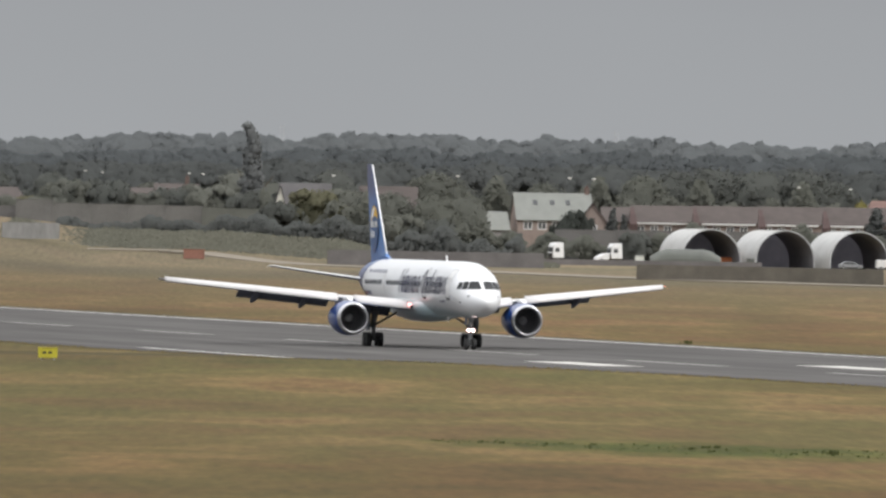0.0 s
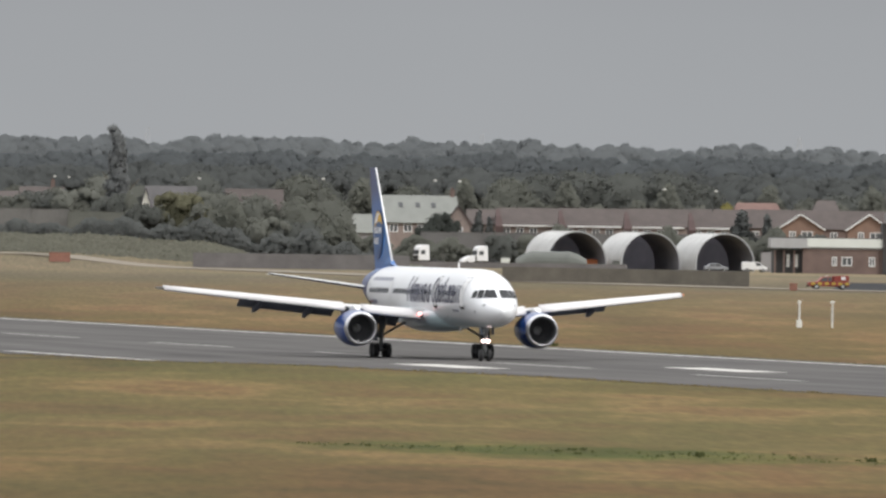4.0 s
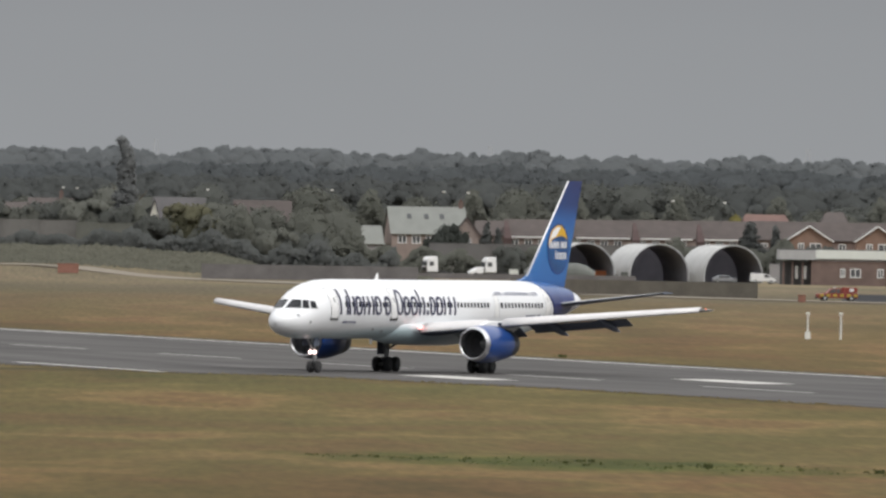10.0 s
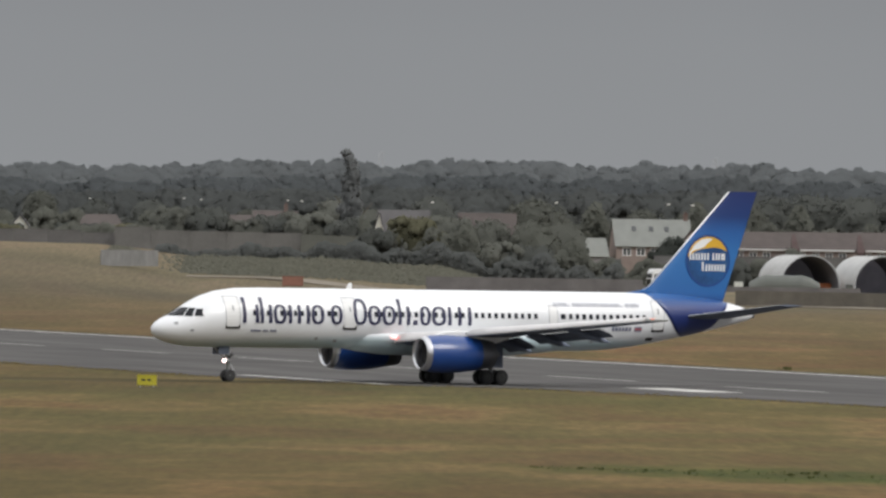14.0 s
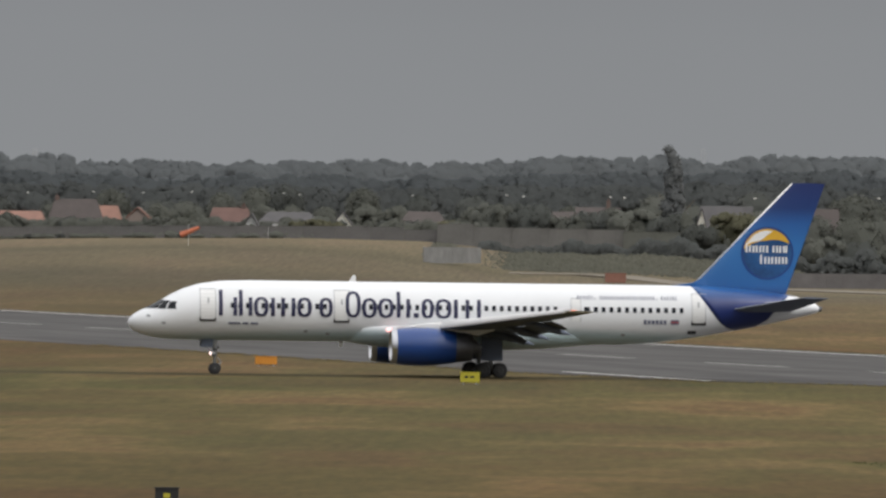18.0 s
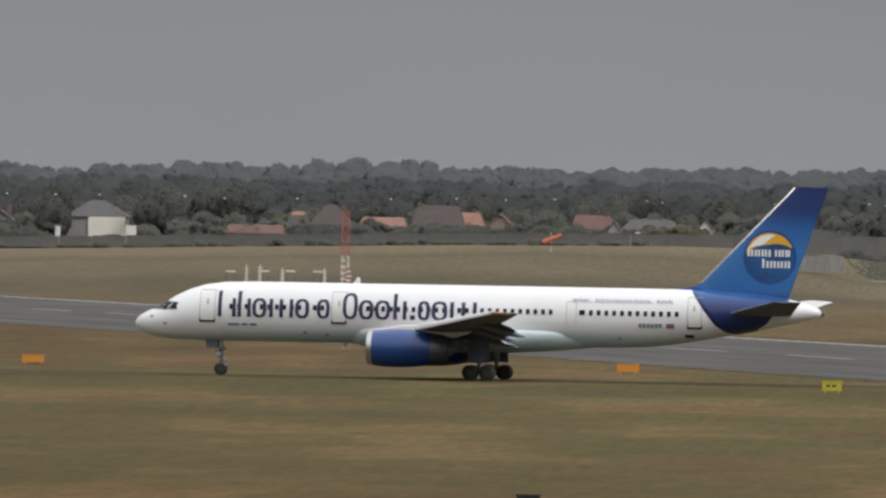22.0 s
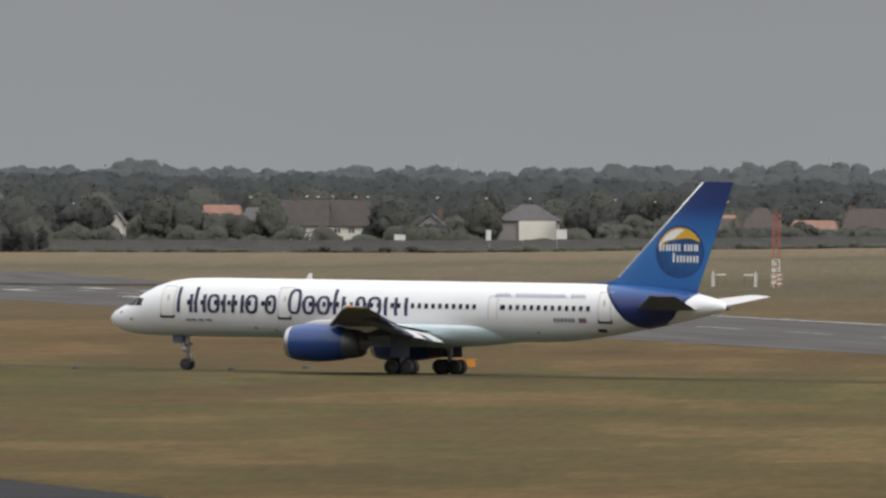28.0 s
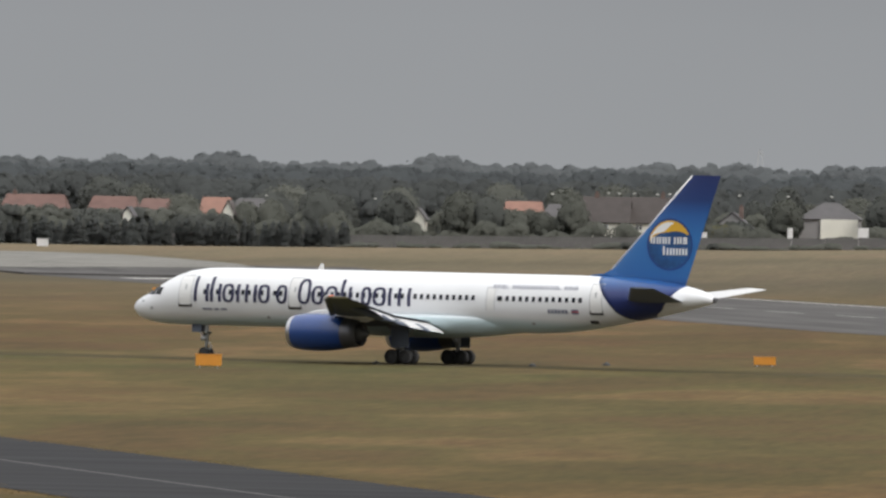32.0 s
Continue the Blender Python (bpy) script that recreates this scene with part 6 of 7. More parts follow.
# far houses to the west: x0, x1, eaves, ridge, wall, roof, hip, chimneys
for lab, a, b, d, ze, zr, wl, rf, along, hip, ch in (
        ("brick house with a brown roof", -45, -36, 3010, 9.4, 12.0, BRICK, ROOF_BROWN, "x", 2.0, ()),
        ("small house with a white gable", -57.5, -53.8, 2998, 9.3, 11.8, RENDER, ROOF_GREY, "y", 0, ()),
        ("bungalow with a grey hipped roof", -72.0, -60.0, 3005, 9.3, 11.6, GREYREND, ROOF_GREY, "x", 2.5, ()),
        ("house with a red tiled roof", -81.0, -73.0, 3000, 9.2, 12.3, BRICK, ROOF_RED, "x", 1.2, ((2.5, 13.0),)),
        ("small house with a pale gable beside a red roof", -74.0, -71.2, 2986, 8.7, 11.3, PALEREND, ROOF_GREY, "y", 0, ()),
        ("orange-roofed house with a front gable", -97.6, -91.0, 2995, 9.2, 12.2, PINKBRICK, ROOF_ORANGE, "y", 0, ()),
        ("low house with an orange roof", -103.0, -98.0, 3004, 9.6, 12.4, PINKBRICK, ROOF_ORANGE, "x", 1.0, ()),
        ("broad house with a dark brown roof", -111.2, -101.4, 2998, 9.4, 13.6, BRICK, ROOF_BROWN, "x", 1.4, ((-3.5, 14.2),)),
        ("low bungalow with an orange tiled roof", -120.8, -112.4, 2996, 9.5, 11.2, PINKBRICK, ROOF_ORANGE, "x", 0.8, ()),
        ("house with a hipped grey-brown roof", -130.6, -122.4, 2994, 9.3, 13.4, GREYREND, ROOF_BROWN, "x", 3.4, ((2.6, 13.6),)),
        ("dark-roofed outbuilding beside a brown roof", -134.9, -130.2, 2992, 9.2, 11.3, BRICK, ROOF_DARK, "x", 1.2, ()),
        ("small orange-roofed house behind a dark roof", -134.2, -132.0, 3004, 10.8, 12.0, PINKBRICK, ROOF_ORANGE, "x", 0.3, ()),
        ("long low brown-roofed outbuilding", -145.0, -134.6, 2974, 7.9, 9.4, BRICK, ROOF_RED, "x", 0.6, ()),
        ("pair of houses with brown roofs and white walls", -217.2, -208.6, 2996, 9.3, 13.8, RENDER, ROOF_DARK, "x", 0, ((-2.0, 14.6),)),
        ("house with a dark brown roof and white wall", -208.2, -201.0, 2999, 9.3, 13.9, RENDER, ROOF_DARK, "x", 0, ((2.0, 14.8),)),
        ("house with a bright orange tiled roof", -232.4, -225.6, 3000, 9.9, 12.6, PINKBRICK, ROOF_ORANGE, "x", 0.4, ()),
        ("grey-roofed house beside an orange roof", -225.4, -221.4, 3004, 9.6, 12.2, GREYREND, ROOF_GREY, "x", 1.2, ()),
        ("small white gabled house among trees", -249.2, -246.6, 2990, 9.2, 11.0, RENDER, ROOF_GREY, "y", 0, ()),
        ("house with a grey hipped roof", -284.6, -277.2, 3004, 9.4, 12.1, GREYREND, ROOF_GREY, "x", 1.6, ()),
        ("house with a bright orange tiled roof", -289.4, -284.0, 2996, 9.4, 12.2, BRICK, ROOF_ORANGE, "x", 0.5, ()),
        ("small white gabled house beside an orange roof", -284.2, -282.2, 2986, 9.6, 11.8, RENDER, ROOF_BROWN, "y", 0, ()),
        ("red-brown roofed house behind conifers", -301.4, -296.0, 3002, 9.5, 11.7, BRICK, ROOF_RED, "x", 0.6, ()),
        ("red-brown roofed house behind conifers", -311.4, -302.6, 3006, 9.6, 12.0, BRICK, ROOF_RED, "x", 0.8, ()),
        ("house with a white front gable behind conifers", -302.1, -300.5, 2978, 8.9, 10.2, RENDER, ROOF_GREY, "y", 0, ()),
        ("red-roofed house with a white chimney", -327.6, -315.8, 3004, 9.6, 12.1, BRICK, ROOF_RED, "x", 0.8, ((-4.0, 12.8),)),
        ("grey-roofed house with a pale end wall among trees", -192.5, -185.5, 2996, 8.6, 11.4, GREYREND, ROOF_GREY, "y", 0, ((1.5, 12.6),))):
    w = (b - a) / 2
    house(lab, a, b, d, ze, zr, wl, rf, along, hip, 8.0 if along == "x" else 7.0, [(-w + 1.4 + 2.7 * j, ze - 1.7, 1.4, 1.2) for j in range(int((b - a - 1.2) / 2.7))], ch)
    hx = a - 1.0
    if a == -145.0:
        continue
    clear = 1.5 if -218 < a < -200 else 0.0   # low planting lets these walls show
    while hx < b + 1.5:                       # garden bushes before the walls
        plant(rt.choice(("bush", "darkbush", "oak", "bush", "goldbush" if rt.random() < 0.3 else "darkbush")), hx, d - 9 + rt.uniform(-3, 3), ze + rt.uniform(0.6, 1.9) - (2.3 if wl in (RENDER, PALEREND) else 0) - clear, rt.uniform(0.8, 1.1), group="garden trees")
        hx += rt.uniform(2.0, 3.6)
for x, top, w in ((-283.2, 10.2, 0.55), (-286.2, 9.7, 0.9), (-288.8, 9.9, 0.9)):
    plant("darkbush", x, 2970, top, w, group="garden trees")
for x, top, w in ((-63.2, 10.6, 0.9), (-60.4, 11.1, 1.0), (-57.4, 10.7, 1.0), (-55.6, 10.0, 0.8)):
    plant("goldbush", x, 2972, top, w, group="garden trees")
# white house with a hipped roof
wh = house("white rendered house with a grey hipped roof", -176.2, -165.0, 2994, 10.6, 13.5, GREYREND, ROOF_GREY, "x", 4.6, 9.0)
part("front_wall", boxes((-1.55 + 0.0, 5.5, -0.5, 0.0, 0.2, 10.5 - wh.location.z)), RENDER, wh, "bright white front wall")

# boundary walls before the houses
WALLGREY = material("weathered_grey_wall", (0.125, 0.120, 0.118), 0.95, 0, 0.2, 4.0, perpiece=0.1)
WALLPALE = material("weathered_pale_wall", (0.138, 0.134, 0.128), 0.95, 0, 0.2, 4.0, perpiece=0.1)
GREENWALL = material("grey_green_fence", (0.135, 0.138, 0.122), 0.95, 0, 0.2, 5.0, perpiece=0.1)


def wall_run(name, label, pts, d_h, mat, step=6.0, category="wall", under=0.5):
    """A wall in lengths along (x, distance) points, with posts between the lengths."""
    ob = thing(name, label, category)
    for (x0, d0), (x1, d1) in zip(pts, pts[1:]):
        n = max(1, int(abs(x1 - x0) / step))
        for k in range(n):
            p, q = [(x0 + (x1 - x0) * f, d0 + (d1 - d0) * f) for f in (k / n, (k + 1) / n)]
            a, b = Vector((p[0], at_d(*p))), Vector((q[0], at_d(*q)))
            z = min(land(*a), land(*b)) - under
            ln = (b - a).length
            ang = math.atan2(b.y - a.y, b.x - a.x)
            part("length", boxes((0.02, ln - 0.3, -0.1, 0.1, 0, d_h + under), (ln - 0.3, ln - 0.02, -0.2, 0.2, 0, d_h + under + 0.08), (0.02, ln - 0.3, -0.14, 0.14, d_h + under - 0.1, d_h + under + 0.03)), mat, ob, at=Matrix.Translation((a.x, a.y, z)) @ Matrix.Rotation(ang, 4, "Z"))
    return ob


wall_run("boundary_wall", "long weathered grey garden wall", ((-335, 2950), (-200, 2950), (-100, 2950), (-37, 2950)), 2.3, WALLGREY)
wall_run("boundary_wall", "tall weathered grey wall behind a hedge", ((-37, 2948), (-2, 2948)), 4.5, WALLPALE)
wall_run("boundary_fence", "grey-green fence behind a hedge", ((-2.3, 2947), (9, 2942)), 4.4, GREENWALL)
wall_run("boundary_wall", "grey boundary wall behind the hangars", ((64, 2972), (130, 2984)), 5.4, WALLGREY)


# ---- hangars, sheds, vehicles and marks on the airfield ----
SHELL = material("pale_ribbed_steel", (0.47, 0.47, 0.465), 0.6, 0.0, 0.12, 2.5, 10)
# Hangar inside lifted and blued, so haze sits in its colour.
INSIDE = material("haze_blued_lining", (0.235, 0.232, 0.255), 0.85, 0, 0.15, 2.0)
TENT = material("green_tarpaulin", (0.112, 0.118, 0.108), 0.9, 0, 0.15, 2.0)
MESH_DARK = material("dark_windbreak_netting", (0.128, 0.119, 0.118), 0.95, 0, 0.25, 3.0, 12)
MESH_OLIVE = material("olive_windbreak_netting", (0.152, 0.136, 0.112), 0.95, 0, 0.25, 3.0, 12)
POSTDARK = material("dark_fence_posts", (0.06, 0.058, 0.05), 0.9, 0, 0.1, 1.0)
FASCIA = material("white_fascia_board", (0.62, 0.64, 0.60), 0.7, 0, 0.06, 2.0)
VANWHITE = material("white_vehicle_paint", (0.70, 0.70, 0.70), 0.35, 0, 0.04, 1.0)
CARGREY = material("silver_vehicle_paint", (0.30, 0.31, 0.33), 0.35, 0.3, 0.05, 1.0)
FIRERED = material("red_vehicle_paint", (0.22, 0.040, 0.030), 0.4, 0, 0.06, 1.0)
FIREYELLOW = material("yellow_vehicle_stripe", (0.42, 0.30, 0.05), 0.5, 0, 0.06, 1.0)
ORANGE = material("orange_marker_paint", (0.62, 0.26, 0.03), 0.6, 0, 0.1, 0.6)
SIGNYELLOW = material("yellow_sign_face", (0.46, 0.41, 0.03), 0.6, 0, 0.06, 0.6)
BLACK = material("black_sign_paint", (0.018, 0.018, 0.018), 0.6, 0, 0.1, 0.5)
MASTRED = material("red_mast_paint", (0.42, 0.10, 0.07), 0.6, 0, 0.1, 1.0)
MASTWHITE = material("white_mast_paint", (0.66, 0.66, 0.62), 0.6, 0, 0.06, 1.0)
SOCK = material("orange_windsock_cloth", (0.44, 0.135, 0.07), 0.8, 0, 0.1, 0.6)
REDBOX = material("faded_red_box_paint", (0.26, 0.125, 0.092), 0.8, 0, 0.15, 0.6)
CLUTTER = material("rusty_orange_machinery", (0.50, 0.17, 0.07), 0.8, 0, 0.2, 0.8)


def hangar():
    ob = thing("hangar", "arched pale steel hangar with an open dark front", "hangar", group="arched hangars")
    R, leg, L, n = 5.45, 1.25, 15.0, 28

    def ring(r, y):
        pts = [(-r, y, 0.0)]
        pts += [(-r * math.cos(math.pi * k / n), y, leg + r * math.sin(math.pi * k / n)) for k in range(n + 1)]
        return pts + [(r, y, 0.0)]
    def shell(r0, r1, y0, y1):
        bm = bmesh.new()
        rs = [[bm.verts.new(p) for p in ring(r, y)] for r, y in ((r0, y0), (r0, y1), (r1, y1), (r1, y0))]
        m = len(rs[0])
        for a in range(4):
            u, v = rs[a], rs[(a + 1) % 4]
            for k in range(m - 1):
                bm.faces.new((u[k], u[k + 1], v[k + 1], v[k]))
        bmesh.ops.recalc_face_normals(bm, faces=bm.faces[:])
        return bm
    part("shell", shell(R - 0.08, R, 0, L), SHELL, ob)
    part("lining", shell(R - 0.16, R - 0.09, 0.15, L), INSIDE, ob, "dark inner lining")
    for k in range(11):
        part("rib", shell(R, R + 0.07, 0.05 + k * 1.48, 0.17 + k * 1.48), SHELL, ob)
    bm = bmesh.new()
    bm.faces.new([bm.verts.new(p) for p in ring(R - 0.1, L - 0.05)])
    bmesh.ops.solidify(bm, geom=bm.faces[:], thickness=0.1)
    part("back_wall", bm, INSIDE, ob, "dark rear wall")
    part("front_rim", shell(R - 0.10, R + 0.10, -0.06, 0.04), GREYMETAL, ob)
    return ob


h0 = hangar()
def hangar_at(x, d):
    return Matrix.Translation((x, at_d(x, d), -0.05)) @ Matrix.Rotation(radians(15), 4, "Z")
h0.matrix_basis = hangar_at(89.3, 2840)
copy_thing(h0, hangar_at(102.55, 2840))
copy_thing(h0, hangar_at(115.85, 2840))

# low tarpaulin shed and clutter before the hangars
def tarp_shed(x, d, w, deep, h):
    ob = thing("tarpaulin_shed", "low green tarpaulin shed before the hangars", "shed", Matrix.Translation((x, at_d(x, d), 0)))
    bm = bmesh.new()
    n = 14
    rows = []
    for i in range(9):
        xx = -w / 2 + w * i / 8
        sag = (1 - 0.03 * (i % 2)) * {0: 0.55, 1: 0.88, 7: 0.88, 8: 0.55}.get(i, 1.0)
        rows.append([bm.verts.new((xx, deep * (0.5 - 0.5 * math.cos(math.pi * k / n)), h * sag * math.sin(math.pi * k / n) ** 0.55)) for k in range(n + 1)])
    for a, b in zip(rows, rows[1:]):
        for k in range(n):
            bm.faces.new((a[k], b[k], b[k + 1], a[k + 1]))
    bm.faces.new(rows[0])
    bm.faces.new(rows[-1][::-1])
    bmesh.ops.recalc_face_normals(bm, faces=bm.faces[:])
    part("cover", bm, TENT, ob)
    part("base_rail", boxes((-w / 2, w / 2, -0.12, 0.0, 0, 0.5)), GREYREND, ob, "pale concrete base")
    return ob


tarp_shed(84.2, 2822, 12.6, 6, 3.1)


def crate(name, label, x, d, w, dp, h, mat, category):
    """A boxy thing with a lid edge, on the ground."""
    y = at_d(x, d)
    ob = thing(name, label, category, Matrix.Translation((x, y, land(x, y))))
    part("body", boxes((-w / 2, w / 2, 0, dp, 0.0, h), bevel=0.06), mat, ob)
    part("lid", boxes((-w / 2 - 0.06, w / 2 + 0.06, -0.06, dp + 0.06, h, h + 0.12), bevel=0.03), mat, ob)
    for sx in (-w / 2 + 0.2, w / 2 - 0.2):
        part("skid", boxes((sx - 0.1, sx + 0.1, -0.08, 0.0, 0, h * 0.9)), mat, ob)
    return ob


crate("digger_bucket_bin", "orange skip inside the open hangar", 91.8, 2846, 3.2, 2.0, 1.6, CLUTTER, "skip")
crate("pallet_stack", "pale stacked pallets by a hangar", 76.4, 2838, 1.6, 1.4, 1.6, FASCIA, "pallets")
crate("storage_bin", "dull green storage bin by a hangar", 96.2, 2836, 1.3, 1.2, 1.4, TENT, "bin")
crate("storage_bin", "grey steel locker beside a hangar", 123.0, 2835, 1.8, 1.4, 3.4, GREYREND, "locker")
crate("ballast_box", "faded red box on the grass verge", 97.4, 2158, 1.0, 0.8, 0.9, REDBOX, "box")
crate("equipment_cabinet", "small white equipment cabinet beside conifers", -303.5, 2850, 2.0, 1.2, 1.25, VANWHITE, "cabinet")
# White boxes added for pale shapes above the wall, several of them vehicles.
for x, d, w, top in ((-69.3, 2964, 1.3, 8.75), (-67.6, 2964, 0.9, 9.25), (-162.7, 2968, 1.9, 8.9), (-193.0, 2968, 2.0, 7.5), (-176.4, 2968, 0.9, 8.6)):
    crate("garden_shed", "small plain white box behind a wall", x, d, w, 1.6, top - land(x, at_d(x, d)), VANWHITE, "shed")
crate("orange_hut", "low orange hut beside the sandy track", -3.2, 2568, 3.4, 2.2, 1.45, REDBOX, "hut")


# flat-roofed brick building
def flat_building():
    x0, d = 121.6, 2780
    y = at_d(132, d)
    ob = thing("flat_roofed_building", "flat-roofed brick building with a deep white fascia", "building", Matrix.Translation((x0, y, -0.1)))
    part("wall", boxes((5.4, 24.0, 0.4, 12, 0, 4.6)), BRICK, ob)
    # Recess wall coloured dark for the shade inside the entrance.
    part("recess_wall", boxes((0.4, 5.4, 1.4, 12, 0, 4.2)), FELT, ob, "dark recessed entrance wall")
    for x in (0.4, 2.0, 3.8):
        part("post", boxes((x, x + 0.3, 0.5, 0.8, 0, 4.2)), BRICK, ob)
    part("fascia", boxes((6.2, 20.0, 0.0, 12.2, 4.75, 6.3)), FASCIA, ob, "bright white fascia")
    part("low_fascia", boxes((-0.2, 6.18, -0.1, 12.2, 4.55, 6.25)), material("grey_fascia_board", (0.36, 0.36, 0.36), 0.8), ob, "grey fascia")
    part("roof", boxes((0, 20, 0.2, 12, 6.25, 6.42)), FELT, ob)
    part("band", boxes((6.2, 20.0, 0.3, 0.5, 4.4, 4.74)), GREYREND, ob)
    for x, w in ((11.0, 0.9), (13.2, 1.9), (17.6, 1.1), (20.2, 0.8)):
        window(ob, x, 0.38, 1.5, w, 1.6)
    for x in (2.9, 4.4):
        window(ob, x, 1.38, 1.2, 0.5, 2.2)
    return ob


flat_building()


def watch_tower():
    """Brick control tower with a glazed cab under a wide roof."""
    ob = thing("control_tower", "brick control tower with a dark glazed cab", "tower", Matrix.Translation((141.05, at_d(145, 2780), -0.1)))
    part("dark_panel", boxes((0, 3.2, 0.3, 9, 0, 9.1)), FELT, ob, "dark timber panelling")
    part("wall", boxes((3.22, 13.0, 0, 9, 0, 9.1)), BRICK, ob, "brown brick wall")
    part("door", boxes((6.2, 7.4, -0.06, -0.01, 0.1, 7.2)), GREYMETAL, ob, "grey strip of windows")
    part("parapet", boxes((0.7, 14.0, -0.5, 9.5, 9.17, 10.95), bevel=0.06), GREYREND, ob, "pale grey concrete parapet")
    glass_bm, bars = bmesh.new(), []
    lo = [(2.9, 0.6), (12.4, 0.6), (12.4, 8.4), (2.9, 8.4)]
    hi = [(2.3, 0.0), (13.0, 0.0), (13.0, 9.0), (2.3, 9.0)]
    va = [glass_bm.verts.new((x, y, 10.97)) for x, y in lo]
    vb = [glass_bm.verts.new((x, y, 14.0)) for x, y in hi]
    for k in range(4):
        m = (k + 1) % 4
        glass_bm.faces.new((va[k], va[m], vb[m], vb[k]))
    cab = part("cab_glass", glass_bm, PANE, ob, "dark tinted cab glazing")
    for k in range(7):
        u = k / 6
        bm = bmesh.new()
        tube(bm, (2.9 + 9.5 * u, 0.55, 10.97), (2.3 + 10.7 * u, -0.05, 14.0), 0.09, 0.09, 4)
        part("mullion", bm, GREYMETAL, cab)
    part("soffit", boxes((2.0, 13.3, -0.3, 9.3, 14.02, 15.25), bevel=0.05), GREYMETAL, ob)
    part("roof", boxes((1.0, 14.4, -1.0, 10.0, 15.27, 16.55), bevel=0.08), GREYREND, ob, "wide pale roof slab")
    for k in range(8):
        part("rail_post", boxes((1.2 + 1.8 * k, 1.28 + 1.8 * k, -0.6, -0.52, 16.55, 17.7)), GREYMETAL, ob)
    part("rail", boxes((1.1, 14.3, -0.6, -0.53, 17.62, 17.7), (1.1, 14.3, -0.6, -0.53, 17.1, 17.16)), GREYMETAL, ob)
    return ob


watch_tower()


def lattice(name, label, x, d, h, half, mats, levels, category="mast", z=None, base_half=None):
    """A lattice mast: four legs, rings and crossed braces."""
    y = at_d(x, d)
    ob = thing(name, label, category, Matrix.Translation((x, y, land(x, y) if z is None else z)))
    bh = half if base_half is None else base_half
    r = max(0.03, half * 0.10)
    for k in range(levels):
        z0, z1 = h * k / levels, h * (k + 1) / levels
        a, b = bh + (half - bh) * k / levels, bh + (half - bh) * (k + 1) / levels
        bm = bmesh.new()
        for sx, sy in ((1, 1), (1, -1), (-1, -1), (-1, 1)):
            tube(bm, (sx * a, sy * a, z0), (sx * b, sy * b, z1), r, r, 5)
        for s in (1, -1):
            tube(bm, (-a, s * a, z0), (b, s * b, z1), r * 0.6, r * 0.6, 4)
            tube(bm, (a, s * a, z0), (-b, s * b, z1), r * 0.6, r * 0.6, 4)
            tube(bm, (s * a, -a, z0), (s * b, b, z1), r * 0.6, r * 0.6, 4)
            tube(bm, (-b, s * b, z1), (b, s * b, z1), r * 0.6, r * 0.6, 4)
        part("section", bm, mats[k % len(mats)], ob)
    return ob


# vehicles
def road_wheel(parent, x, y, r, w=0.11):
    ob = part("wheel", turned(((-w, r * 0.5), (-w, r * 0.9), (-w * 0.6, r), (w * 0.6, r), (w, r * 0.9), (w, r * 0.5)), 18, "y"), RUBBER, parent, smooth=True, at=Matrix.Translation((x, y, r)))
    part("rim", turned(((-w * 0.9, 0.01), (-w * 0.8, r * 0.52), (w * 0.8, r * 0.52), (w * 0.9, 0.01)), 12, "y"), GREYMETAL, ob)


def profile_body(pts, half, mat, name, parent, label="", bevel=0.05):
    """A body from a side outline, given width."""
    bm = bmesh.new()
    fs = [[bm.verts.new((x, w, z)) for x, z in pts] for w in (-half, half)]
    bm.faces.new(fs[0][::-1])
    bm.faces.new(fs[1])
    for k in range(len(pts)):
        j = (k + 1) % len(pts)
        bm.faces.new((fs[0][k], fs[0][j], fs[1][j], fs[1][k]))
    bmesh.ops.recalc_face_normals(bm, faces=bm.faces[:])
    if bevel:
        bmesh.ops.bevel(bm, geom=bm.edges[:], offset=bevel, segments=1, affect="EDGES")
    return part(name, bm, mat, parent, label)


def vehicle(name, label, category, m, outline, half, paint, glass_spans, wheels, r):
    ob = thing(name, label, category, m)
    body = profile_body(outline, half, paint, "body", ob)
    for s in (1, -1):
        for pts in glass_spans:
            bm = bmesh.new()
            f = [[bm.verts.new((x, s * (half + o), z)) for x, z in pts] for o in (0.002, 0.02)]
            bm.faces.new(f[0])
            bm.faces.new(f[1][::-1])
            for k in range(len(pts)):
                j = (k + 1) % len(pts)
                bm.faces.new((f[0][k], f[0][j], f[1][j], f[1][k]))
            part("side_window", bm, PANE, body)
        for x in wheels:
            road_wheel(ob, x, s * (half - 0.08), r)
    part("bumper", boxes((outline[0][0] - 0.02, outline[0][0] + 0.12, -half, half, 0.35, 0.55), bevel=0.03), BLACK, ob)
    return ob, body


# fire service pick-up on the perimeter track, facing left
truck, tb = vehicle("fire_pickup", "red and yellow fire service off-road pick-up", "truck", Matrix.Translation((104.0, at_d(104.0, 2196), 0.03)) @ Matrix.Rotation(radians(180 + 6), 4, "Z"),
                    ((2.9, 0.45), (2.95, 1.0), (1.6, 1.12), (1.0, 1.75), (-0.3, 1.82), (-0.45, 1.15), (-2.75, 1.12), (-2.75, 0.45)), 0.92, FIRERED, (((1.35, 1.15), (0.95, 1.66), (0.35, 1.70), (0.35, 1.15)), ((0.25, 1.15), (0.25, 1.70), (-0.25, 1.70), (-0.3, 1.15))), (1.85, -1.85), 0.42)
part("equipment_box", boxes((-2.7, -0.55, -0.9, 0.9, 1.16, 1.95), bevel=0.08), FIRERED, truck, "red equipment box")
part("white_panel", boxes((-2.2, -1.6, 0.905, 0.93, 1.4, 1.8)), VANWHITE, truck)
